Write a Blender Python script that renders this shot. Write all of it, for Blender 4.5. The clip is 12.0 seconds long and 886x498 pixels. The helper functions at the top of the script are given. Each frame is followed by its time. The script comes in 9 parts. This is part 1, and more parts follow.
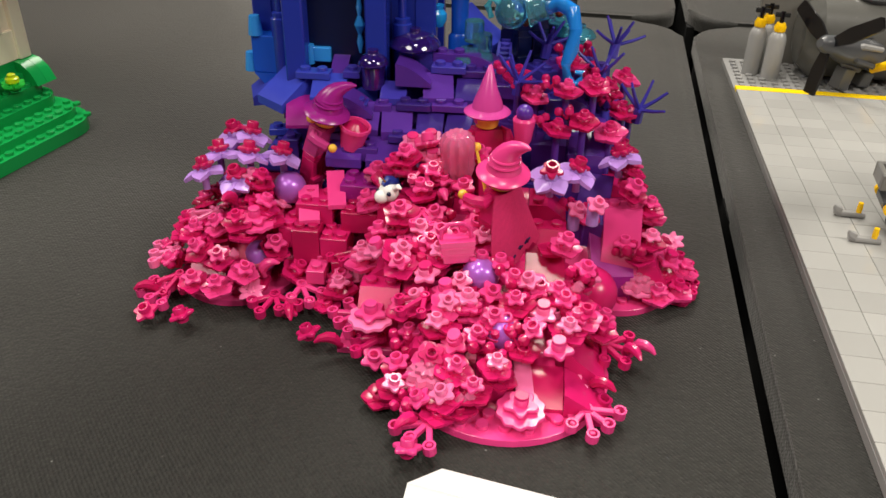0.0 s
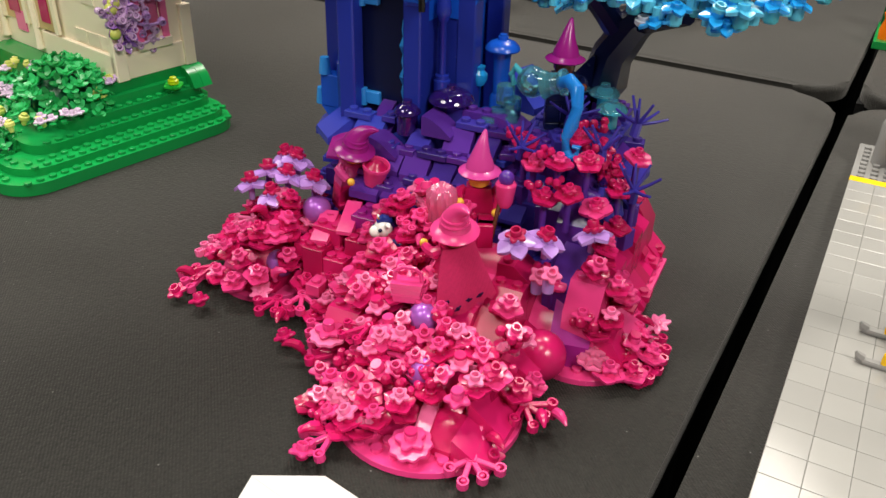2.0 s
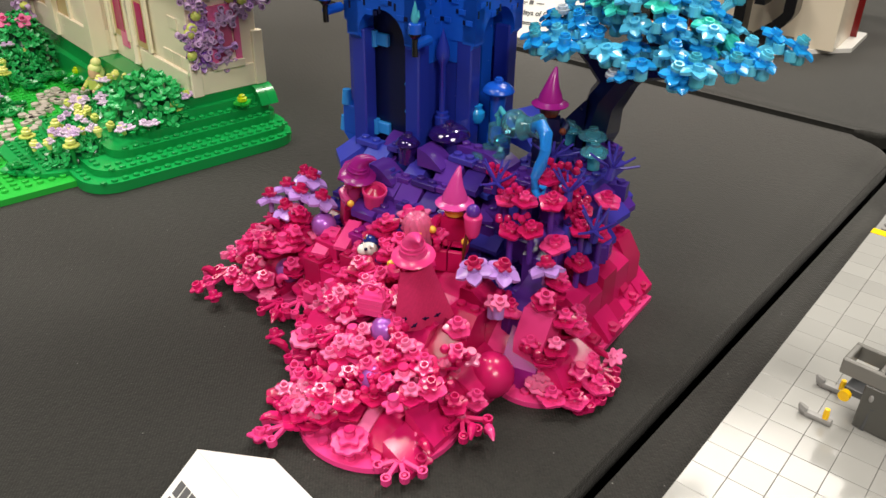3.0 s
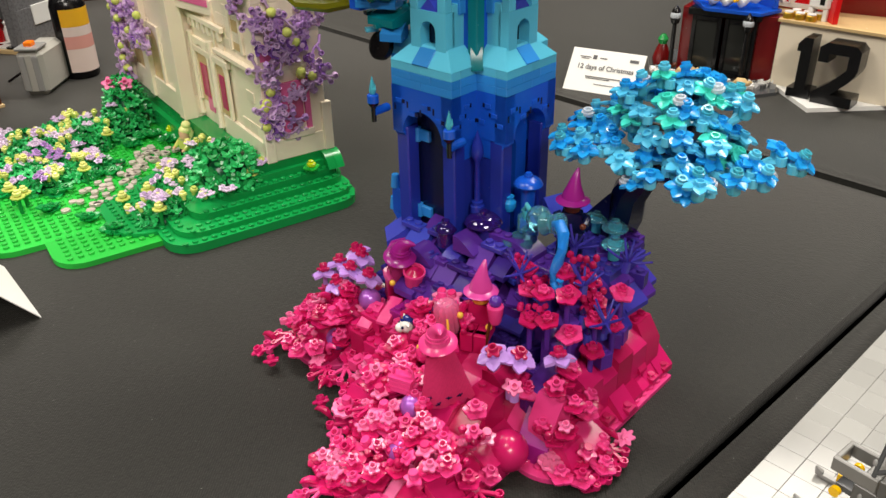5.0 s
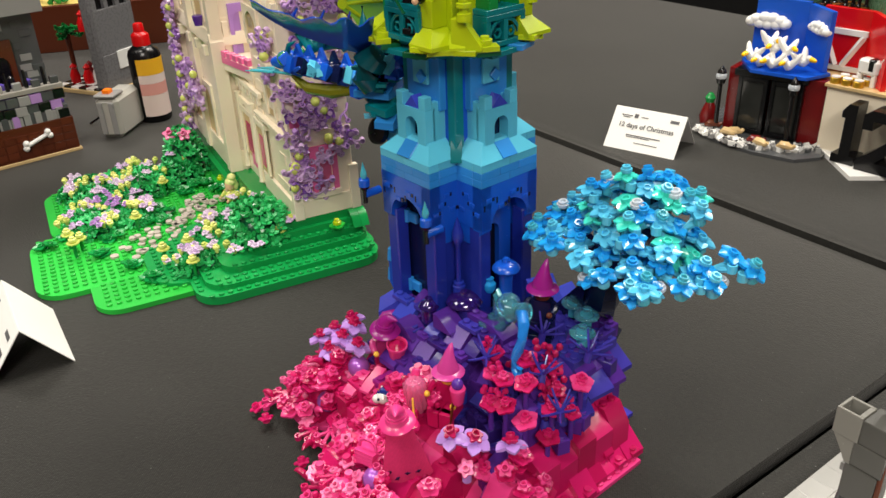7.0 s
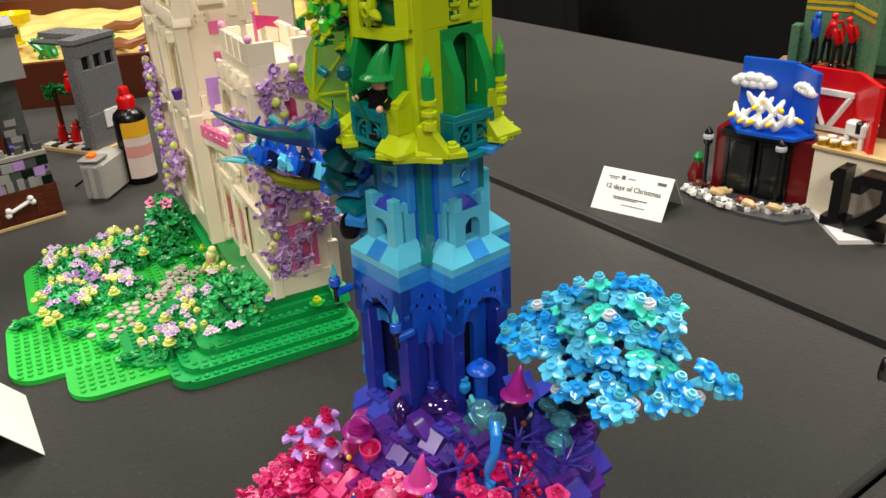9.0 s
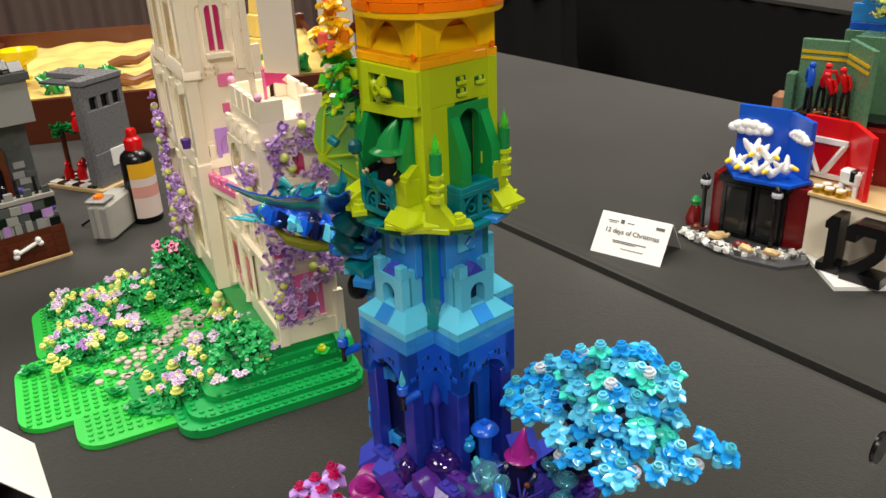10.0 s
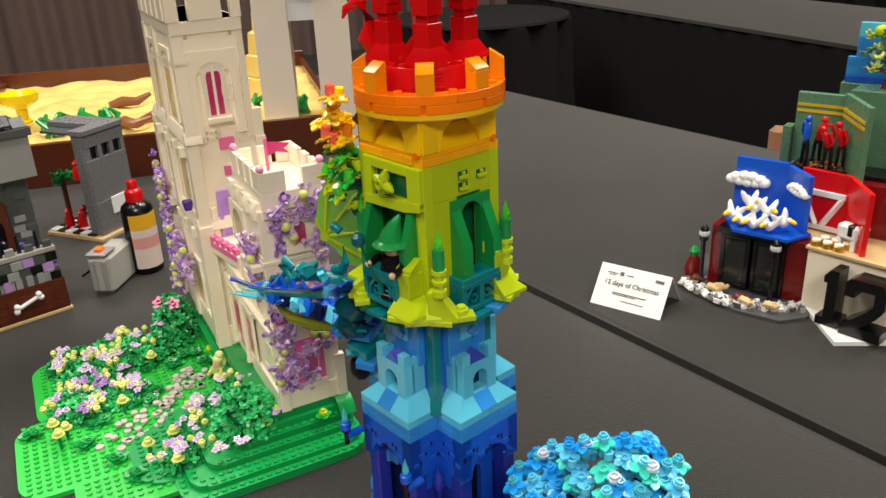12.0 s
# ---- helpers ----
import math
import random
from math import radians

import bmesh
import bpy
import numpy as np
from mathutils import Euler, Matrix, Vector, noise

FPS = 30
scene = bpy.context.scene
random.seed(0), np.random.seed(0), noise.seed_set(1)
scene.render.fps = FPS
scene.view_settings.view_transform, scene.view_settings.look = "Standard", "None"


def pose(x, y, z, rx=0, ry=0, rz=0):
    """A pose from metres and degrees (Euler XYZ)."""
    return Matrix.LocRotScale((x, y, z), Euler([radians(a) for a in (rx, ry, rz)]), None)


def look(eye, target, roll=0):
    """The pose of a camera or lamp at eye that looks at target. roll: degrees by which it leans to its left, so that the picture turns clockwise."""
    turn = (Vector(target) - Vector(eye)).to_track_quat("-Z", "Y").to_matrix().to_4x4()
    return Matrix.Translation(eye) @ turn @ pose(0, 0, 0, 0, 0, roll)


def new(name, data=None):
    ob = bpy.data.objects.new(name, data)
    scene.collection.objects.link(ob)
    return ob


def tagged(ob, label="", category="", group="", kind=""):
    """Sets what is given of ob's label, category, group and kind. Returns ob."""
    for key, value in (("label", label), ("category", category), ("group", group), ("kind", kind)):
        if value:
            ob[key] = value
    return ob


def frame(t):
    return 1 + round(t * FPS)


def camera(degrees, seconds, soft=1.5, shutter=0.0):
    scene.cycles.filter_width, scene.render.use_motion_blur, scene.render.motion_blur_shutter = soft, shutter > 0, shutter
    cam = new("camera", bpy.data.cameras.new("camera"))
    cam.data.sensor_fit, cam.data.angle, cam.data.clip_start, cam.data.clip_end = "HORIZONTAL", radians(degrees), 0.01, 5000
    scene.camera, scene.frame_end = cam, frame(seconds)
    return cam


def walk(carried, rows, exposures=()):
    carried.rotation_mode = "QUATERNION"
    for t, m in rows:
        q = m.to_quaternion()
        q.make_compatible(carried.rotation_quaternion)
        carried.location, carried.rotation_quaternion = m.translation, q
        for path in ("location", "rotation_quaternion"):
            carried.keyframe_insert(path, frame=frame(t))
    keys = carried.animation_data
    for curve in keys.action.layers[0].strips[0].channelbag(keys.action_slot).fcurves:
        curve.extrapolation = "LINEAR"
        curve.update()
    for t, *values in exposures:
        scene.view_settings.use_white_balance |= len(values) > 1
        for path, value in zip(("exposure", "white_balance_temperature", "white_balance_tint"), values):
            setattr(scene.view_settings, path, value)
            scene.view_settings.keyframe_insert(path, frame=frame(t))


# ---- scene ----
cam = camera(57.4, 12.0)
PATH = [
    (0, (0.006, -0.014, 0.202), (-0.01, 1.699, -0.831), 1.1),
    (0.5, (-0.001, -0.033, 0.223), (-0.151, 1.679, -0.799), 1.1),
    (1, (0.009, -0.04, 0.232), (-0.26, 1.663, -0.782), 1.6),
    (1.5, (0.063, -0.025, 0.235), (-0.374, 1.642, -0.78), 1.6),
    (2, (0.12, -0.015, 0.233), (-0.464, 1.606, -0.783), 1.8),
    (2.5, (0.162, -0.014, 0.244), (-0.593, 1.541, -0.762), 1.3),
    (2.7, (0.179, -0.012, 0.251), (-0.629, 1.517, -0.753), 1.3),
    (4.3, (0.23, -0.008, 0.303), (-0.796, 1.392, -0.691), -1.3),
    (4.5, (0.23, -0.01, 0.311), (-0.807, 1.386, -0.676), -1.3),
    (5, (0.237, -0.008, 0.319), (-0.825, 1.373, -0.663), -1.1),
    (5.5, (0.267, 0.003, 0.332), (-0.86, 1.337, -0.644), -1.5),
    (6, (0.284, 0.011, 0.342), (-0.891, 1.31, -0.623), -1.4),
    (6.5, (0.291, 0.026, 0.349), (-0.926, 1.296, -0.603), -1.6),
    (7, (0.295, 0.032, 0.364), (-0.954, 1.283, -0.571), -2.1),
    (9, (0.287, 0.068, 0.398), (-0.984, 1.341, -0.477), -2.7),
    (9.5, (0.286, 0.067, 0.414), (-0.992, 1.352, -0.433), -2.6),
    (10, (0.286, 0.064, 0.428), (-0.996, 1.358, -0.399), -2.4),
    (10.5, (0.286, 0.064, 0.436), (-1.0, 1.364, -0.375), -2.5),
    (11, (0.285, 0.065, 0.447), (-1.002, 1.371, -0.353), -2.5),
    (11.5, (0.283, 0.069, 0.454), (-1.007, 1.377, -0.335), -2.6),
    (12, (0.276, 0.073, 0.466), (-1.015, 1.386, -0.314), -2.6),
]
walk(cam, [(t, look(eye, target, roll)) for t, eye, target, roll in PATH])

# ---- world and light: an exhibition hall under ceiling lamps ----
world = bpy.data.worlds.new("hall_world")
scene.world = world
world.use_nodes = True
world.node_tree.nodes["Background"].inputs[0].default_value = (1.0, 0.93, 0.85, 1)
world.node_tree.nodes["Background"].inputs[1].default_value = 0.014
scene.view_settings.exposure = 0.0


def ceiling_lamp(x, y, power, size=1.2):
    d = bpy.data.lights.new("ceiling_lamp", "AREA")
    d.shape, d.size, d.energy, d.color = "DISK", size, power, (1.0, 0.93, 0.84)
    ob = new("ceiling_lamp", d)
    ob.matrix_world = pose(x, y, 4.3)
    return ob


for lx, ly, lw in ((4.0, -2.8, 310), (0.3, -1.5, 56), (-2.3, -2.9, 150), (-1.0, 1.3, 96), (0.7, 2.5, 120), (-4.2, 1.2, 185), (0.2, 4.5, 160)):
    ceiling_lamp(lx, ly, lw, 2.4 if lw > 120 else 0.9)

# ---- materials ----
MM = 0.001


def srgb(r, g, b):
    f = lambda c: (c / 255 / 12.92) if c / 255 <= 0.04045 else ((c / 255 + 0.055) / 1.055) ** 2.4
    return (f(r), f(g), f(b), 1)


def node_mat(name):
    m = bpy.data.materials.new(name)
    m.use_nodes = True
    return m, m.node_tree.nodes, m.node_tree.links, m.node_tree.nodes["Principled BSDF"]


def plastic(name, rgb, rough=0.21, glass=0.0, wear=0.10, coat=0.0, metal=0.0):
    """Moulded plastic: a little tone from piece to piece, faint scuffs in the gloss."""
    m, n, l, p = node_mat(name)
    base = srgb(*rgb)
    info = n.new("ShaderNodeObjectInfo")
    hsv = n.new("ShaderNodeHueSaturation")
    ramp = n.new("ShaderNodeMapRange")
    ramp.inputs["To Min"].default_value, ramp.inputs["To Max"].default_value = 1 - wear, 1 + wear
    l.new(info.outputs["Random"], ramp.inputs["Value"])
    l.new(ramp.outputs[0], hsv.inputs["Value"])
    hsv.inputs["Color"].default_value = base
    l.new(hsv.outputs[0], p.inputs["Base Color"])
    co = n.new("ShaderNodeTexCoord")
    no = n.new("ShaderNodeTexNoise")
    no.inputs["Scale"].default_value, no.inputs["Detail"].default_value = 220, 3
    l.new(co.outputs["Object"], no.inputs["Vector"])
    rr = n.new("ShaderNodeMapRange")
    rr.inputs["To Min"].default_value, rr.inputs["To Max"].default_value = rough * 0.75, rough * 1.5
    l.new(no.outputs[0], rr.inputs["Value"])
    l.new(rr.outputs[0], p.inputs["Roughness"])
    bump = n.new("ShaderNodeBump")
    bump.inputs["Strength"].default_value, bump.inputs["Distance"].default_value = 0.05, 0.0004
    l.new(no.outputs[0], bump.inputs["Height"])
    l.new(bump.outputs[0], p.inputs["Normal"])
    p.inputs["Metallic"].default_value = metal
    p.inputs["IOR"].default_value = 1.5
    p.inputs["Transmission Weight"].default_value = glass
    p.inputs["Coat Weight"].default_value = coat
    return m


def cloth(name, rgb, scale, contrast=0.25, rough=0.85, bump_d=0.0003, soft=0.0):
    m, n, l, p = node_mat(name)
    co = n.new("ShaderNodeTexCoord")
    lint = n.new("ShaderNodeTexVoronoi")
    lint.inputs["Scale"].default_value, lint.inputs["Randomness"].default_value = 170, 1
    l.new(co.outputs["Object"], lint.inputs["Vector"])
    speck = n.new("ShaderNodeMapRange")
    speck.inputs["From Min"].default_value, speck.inputs["From Max"].default_value = 0.085, 0.03
    l.new(lint.outputs["Distance"], speck.inputs["Value"])
    rare = n.new("ShaderNodeSeparateColor")
    l.new(lint.outputs["Color"], rare.inputs["Color"])
    few = n.new("ShaderNodeMath")
    few.operation = "GREATER_THAN"
    few.inputs[1].default_value = 0.80
    l.new(rare.outputs[0], few.inputs[0])
    dots = n.new("ShaderNodeMath")
    dots.operation = "MULTIPLY"
    l.new(few.outputs[0], dots.inputs[0])
    l.new(speck.outputs[0], dots.inputs[1])
    big = n.new("ShaderNodeTexNoise")
    big.inputs["Scale"].default_value, big.inputs["Detail"].default_value = 5, 4
    weave = n.new("ShaderNodeTexNoise")
    weave.inputs["Scale"].default_value, weave.inputs["Detail"].default_value, weave.inputs["Roughness"].default_value = scale, 5, 0.62
    twill = n.new("ShaderNodeTexWave")
    twill.bands_direction = "DIAGONAL"
    twill.inputs["Scale"].default_value, twill.inputs["Distortion"].default_value = 330, 1.2
    l.new(co.outputs["Object"], twill.inputs["Vector"])
    l.new(co.outputs["Object"], big.inputs["Vector"])
    l.new(co.outputs["Object"], weave.inputs["Vector"])
    fibre = n.new("ShaderNodeTexNoise")
    fibre.inputs["Scale"].default_value, fibre.inputs["Detail"].default_value = 600, 2
    l.new(co.outputs["Object"], fibre.inputs["Vector"])
    a = n.new("ShaderNodeMath")
    a.operation = "MULTIPLY_ADD"
    l.new(weave.outputs[0], a.inputs[0])
    a.inputs[1].default_value = 0.8
    l.new(fibre.outputs[0], a.inputs[2])
    w = n.new("ShaderNodeMath")
    w.operation = "MULTIPLY_ADD"
    l.new(twill.outputs["Fac"], w.inputs[0])
    w.inputs[1].default_value = 0.2
    l.new(a.outputs[0], w.inputs[2])
    b = n.new("ShaderNodeMath")
    b.operation = "MULTIPLY_ADD"
    l.new(big.outputs[0], b.inputs[0])
    b.inputs[1].default_value = 0.5
    l.new(w.outputs[0], b.inputs[2])
    mr = n.new("ShaderNodeMapRange")
    mr.inputs["From Min"].default_value, mr.inputs["From Max"].default_value = 0.6, 1.85
    mr.inputs["To Min"].default_value, mr.inputs["To Max"].default_value = 1 - contrast, 1 + contrast
    l.new(b.outputs[0], mr.inputs["Value"])
    hsv = n.new("ShaderNodeHueSaturation")
    hsv.inputs["Color"].default_value = srgb(*rgb)
    l.new(mr.outputs[0], hsv.inputs["Value"])
    mix = n.new("ShaderNodeMix")
    mix.data_type = "RGBA"
    l.new(dots.outputs[0], mix.inputs["Factor"])
    l.new(hsv.outputs[0], mix.inputs["A"])
    mix.inputs["B"].default_value = (0.2, 0.2, 0.19, 1) if soft else srgb(*rgb)
    l.new(mix.outputs["Result"], p.inputs["Base Color"])
    p.inputs["Roughness"].default_value = rough
    p.inputs["Sheen Weight"].default_value = soft
    p.inputs["Sheen Tint"].default_value = (1.0, 0.985, 0.95, 1)
    p.inputs["Specular IOR Level"].default_value = 0.13 if soft else 0.22
    bu = n.new("ShaderNodeBump")
    bu.inputs["Strength"].default_value, bu.inputs["Distance"].default_value = 0.5, bump_d
    l.new(w.outputs[0], bu.inputs["Height"])
    if soft:
        crease = n.new("ShaderNodeTexNoise")
        crease.inputs["Scale"].default_value, crease.inputs["Detail"].default_value, crease.inputs["Distortion"].default_value = 2.6, 1, 0.3
        l.new(co.outputs["Object"], crease.inputs["Vector"])
        wide = n.new("ShaderNodeBump")
        wide.inputs["Strength"].default_value, wide.inputs["Distance"].default_value = 0.5, 0.006
        l.new(crease.outputs[0], wide.inputs["Height"])
        l.new(wide.outputs[0], bu.inputs["Normal"])
    l.new(bu.outputs[0], p.inputs["Normal"])
    return m


PINK = plastic("bright_pink_plastic", (226, 62, 134))
ROSE = plastic("light_pink_plastic", (236, 112, 166))
MAGENTA = plastic("magenta_plastic", (204, 28, 102))
CRIMSON = plastic("dark_pink_plastic", (184, 20, 84))
DEEPROSE = plastic("deep_rose_plastic", (176, 52, 116))
PLUM = plastic("plum_plastic", (150, 28, 128))
LAVENDER = plastic("lavender_plastic", (186, 140, 222))
PURPLE = plastic("dark_purple_plastic", (86, 44, 148), rough=0.2)
DEEPPURPLE = plastic("deep_purple_plastic", (60, 38, 128), rough=0.2)
INDIGO = plastic("indigo_plastic", (62, 54, 160), rough=0.2)
PILLAR = plastic("dark_violet_blue_plastic", (34, 52, 160))
CYAN = plastic("clear_pale_blue_plastic", (92, 206, 248), rough=0.16, glass=0.2)
VIOLET = plastic("violet_blue_plastic", (58, 70, 188), rough=0.2)
BLUE = plastic("blue_plastic", (22, 88, 206))
NAVY = plastic("dark_blue_plastic", (12, 22, 62))
MIDBLUE = plastic("medium_blue_plastic", (48, 142, 222))
AZURE = plastic("azure_plastic", (92, 196, 226))
TEAL = plastic("teal_plastic", (6, 120, 128))
DTEAL = plastic("dark_teal_plastic", (8, 84, 92))
LIME = plastic("lime_plastic", (184, 204, 20))
GREEN = plastic("green_plastic", (24, 140, 66))
BRIGHTGREEN = plastic("bright_green_plastic", (44, 186, 66))
DGREEN = plastic("dark_green_plastic", (10, 88, 52))
YELLOW = plastic("bright_yellow_orange_plastic", (255, 202, 8))
ORANGE = plastic("orange_plastic", (254, 124, 2))
RED = plastic("red_plastic", (212, 12, 18))
CREAM = plastic("warm_white_plastic", (247, 235, 211))
WHITE = plastic("white_plastic", (240, 240, 236))
TAN = plastic("tan_plastic", (214, 184, 132))
BLACK = plastic("black_plastic", (14, 14, 16))
GREY = plastic("light_grey_plastic", (150, 150, 148))
DGREY = plastic("dark_grey_plastic", (80, 82, 84))
BROWN = plastic("reddish_brown_plastic", (92, 42, 22))
SKIN = plastic("yellow_skin_plastic", (238, 190, 70))
FLESH = plastic("light_skin_plastic", (232, 184, 150))
PALEYELLOW = plastic("pale_yellow_plastic", (238, 240, 160))
YELLOWGREEN = plastic("yellow_green_plastic", (206, 216, 110))
DARKRED = plastic("dark_red_plastic", (112, 16, 18))
SANDGREEN = plastic("sand_green_plastic", (112, 148, 118))
SAND = plastic("sand_yellow_plastic", (232, 204, 120))
GOLD = plastic("gold_plastic", (200, 160, 50), rough=0.3, metal=0.7)
T_BLUE = plastic("clear_blue_plastic", (38, 170, 248), rough=0.16, glass=0.2)
T_AQUA = plastic("clear_aqua_plastic", (92, 212, 232), rough=0.1, glass=0.4)
T_CLEAR = plastic("clear_pale_aqua_plastic", (140, 232, 250), rough=0.04, glass=0.84)
T_DEEP = plastic("clear_deep_blue_plastic", (40, 150, 248), rough=0.06, glass=0.35)
T_TEAL = plastic("clear_teal_plastic", (70, 224, 206), rough=0.14, glass=0.14)
T_PINK = plastic("clear_pink_plastic", (250, 128, 180), rough=0.07, glass=0.5)
T_PURPLE = plastic("clear_purple_plastic", (60, 30, 130), rough=0.05, glass=0.5, coat=1.0)
T_GREEN = plastic("clear_green_plastic", (90, 230, 60), rough=0.08, glass=0.3)
T_ORANGE = plastic("clear_orange_plastic", (250, 150, 20), rough=0.08, glass=0.3)
T_WHITE = plastic("frosted_white_plastic", (232, 240, 248), rough=0.22, glass=0.35)
PEARL = plastic("pearl_violet_plastic", (174, 96, 198), rough=0.34, coat=1.0, metal=0.3)
PEARL.node_tree.nodes["Principled BSDF"].inputs["Specular Tint"].default_value = (0.25, 0.35, 1.0, 1)
CARD = plastic("white_card", (238, 238, 234), rough=0.7, wear=0.0)
INK = plastic("black_print", (90, 90, 92), rough=0.7, wear=0.0)
TABLECLOTH = cloth("black_table_cloth", (32, 32, 29), 210, contrast=0.95, rough=0.55, bump_d=0.001, soft=0.27)
SKIRT = cloth("black_table_skirt", (14, 14, 14), 300)
DRAPE = cloth("black_drape", (11, 11, 13), 300)
FELT = cloth("rose_cape_cloth", (196, 44, 100), 1500, contrast=0.15, bump_d=0.0002)
CARPET = cloth("grey_carpet", (58, 56, 54), 60, contrast=0.35, bump_d=0.003)
CURTAIN = cloth("brown_curtain", (96, 80, 74), 60, contrast=0.2)

# ---- mesh helpers (millimetres in, metres out) ----
MESHES = {}


def finish(name, bm, angle=35):
    me = bpy.data.meshes.new(name)
    bmesh.ops.recalc_face_normals(bm, faces=bm.faces)
    bm.to_mesh(me)
    bm.free()
    me.transform(Matrix.Diagonal((MM, MM, MM, 1)))
    me.polygons.foreach_set("use_smooth", [True] * len(me.polygons))
    me.set_sharp_from_angle(angle=radians(angle))
    me.materials.append(None)
    return me


def mesh(key, make, *args):
    """The mesh made by make(bm, *args), built once for each set of arguments."""
    k = (key, make, args)
    if k not in MESHES:
        bm = bmesh.new()
        make(bm, *args)
        MESHES[k] = finish(key, bm)
    return MESHES[k]


def place(name, me, mat, parent=None, m=None, label="", category="", group="", kind=""):
    """One object on the mesh me, its material on the object; m in millimetres."""
    ob = new(name, me)
    ob.material_slots[0].link = "OBJECT"
    ob.material_slots[0].material = mat
    if parent is not None:
        ob.parent = parent
    m = m or Matrix()
    m = m.copy()
    m.translation = m.translation * MM
    ob.matrix_basis = m
    return tagged(ob, label, category, group, kind)


def part(name, bm, mat, parent, label="", m=None):
    return place(name, finish(name, bm), mat, parent, m, label)


def thing(name, label, category, m, group="", kind=""):
    ob = new(name)
    ob.empty_display_size = 0.02
    ob.matrix_basis = m
    return tagged(ob, label, category, group, kind)


def P(x, y, z, rx=0, ry=0, rz=0, s=1.0):
    return pose(x, y, z, rx, ry, rz) @ Matrix.Diagonal((s, s, s, 1))


def xform(bm, before, m):
    vs = [v for v in bm.verts if v not in before] if before else bm.verts
    bmesh.ops.transform(bm, matrix=m, verts=list(vs))


def add_box(bm, x0, x1, y0, y1, z0, z1, bev=0.0, m=None):
    r = bmesh.ops.create_cube(bm, size=1)
    mat4 = Matrix.Translation(((x0 + x1) / 2, (y0 + y1) / 2, (z0 + z1) / 2)) @ Matrix.Diagonal((x1 - x0, y1 - y0, z1 - z0, 1))
    if m is not None:
        mat4 = m @ mat4
    bmesh.ops.transform(bm, matrix=mat4, verts=r["verts"])
    if bev:
        es = list({e for v in r["verts"] for e in v.link_edges})
        bmesh.ops.bevel(bm, geom=es, offset=bev, segments=1, affect="EDGES", profile=0.5)


def add_lathe(bm, prof, seg=16, m=None, lobes=0, depth=0.0, phase=0.0):
    """A turned form from (radius, height) pairs, its rim lobed if asked."""
    rings = []
    for r, z in prof:
        ring = []
        for i in range(seg):
            a = 2 * math.pi * i / seg
            k = 1 + depth * math.cos(lobes * a + phase) if lobes else 1
            v = Vector((r * k * math.cos(a), r * k * math.sin(a), z))
            ring.append(bm.verts.new(m @ v if m is not None else v))
        rings.append(ring)
    for a, b in zip(rings, rings[1:]):
        for i in range(seg):
            bm.faces.new((a[i], a[(i + 1) % seg], b[(i + 1) % seg], b[i]))
    if prof[0][0] > 1e-6:
        bm.faces.new(rings[0][::-1])
    if prof[-1][0] > 1e-6:
        bm.faces.new(rings[-1])


def add_cyl(bm, r, z0, z1, x=0, y=0, seg=12, r2=None, m=None):
    t = Matrix.Translation((x, y, 0))
    add_lathe(bm, ((r, z0), (r if r2 is None else r2, z1)), seg, (m @ t) if m is not None else t)


def add_stud(bm, x, y, z, seg=12):
    add_lathe(bm, ((2.4, z), (2.4, z + 1.55), (2.2, z + 1.75)), seg, Matrix.Translation((x, y, 0)))


def add_cup(bm, x, y, z, r=2.5, h=2.2, seg=12, m=None):
    """A hollow stud."""
    t = Matrix.Translation((x, y, 0))
    add_lathe(bm, ((r, z), (r, z + h), (r * 0.66, z + h), (r * 0.62, z + h * 0.15)), seg, (m @ t) if m is not None else t)


def add_ball(bm, r, x=0, y=0, z=0, seg=12, rows=7, squash=1.0, m=None):
    t = Matrix.Translation((x, y, z))
    prof = [(max(r * math.sin(math.pi * i / rows), 1e-7), -r * squash * math.cos(math.pi * i / rows)) for i in range(rows + 1)]
    add_lathe(bm, prof, seg, (m @ t) if m is not None else t)
    bmesh.ops.remove_doubles(bm, verts=bm.verts, dist=1e-5)


def add_prism(bm, pts, a0, a1, axis="x", m=None):
    """A polygon pushed along an axis: pts are (y, z) for x, (x, z) for y, (x, y) for z."""
    def at(p, a):
        v = Vector({"x": (a, p[0], p[1]), "y": (p[0], a, p[1]), "z": (p[0], p[1], a)}[axis])
        return m @ v if m is not None else v
    lo = [bm.verts.new(at(p, a0)) for p in pts]
    hi = [bm.verts.new(at(p, a1)) for p in pts]
    n = len(pts)
    bm.faces.new(lo)
    bm.faces.new(hi[::-1])
    for i in range(n):
        bm.faces.new((lo[i], hi[i], hi[(i + 1) % n], lo[(i + 1) % n]))


def add_tube(bm, pts, radii, seg=8):
    """A tube along points with a radius at each."""
    pts = [Vector(p) for p in pts]
    rings = []
    for i, p in enumerate(pts):
        d = (pts[min(i + 1, len(pts) - 1)] - pts[max(i - 1, 0)]).normalized()
        q = d.to_track_quat("Z", "Y").to_matrix()
        rings.append([bm.verts.new(p + q @ Vector((radii[i] * math.cos(2 * math.pi * k / seg), radii[i] * math.sin(2 * math.pi * k / seg), 0))) for k in range(seg)])
    for a, b in zip(rings, rings[1:]):
        for k in range(seg):
            bm.faces.new((a[k], a[(k + 1) % seg], b[(k + 1) % seg], b[k]))
    bm.faces.new(rings[0][::-1])
    bm.faces.new(rings[-1])


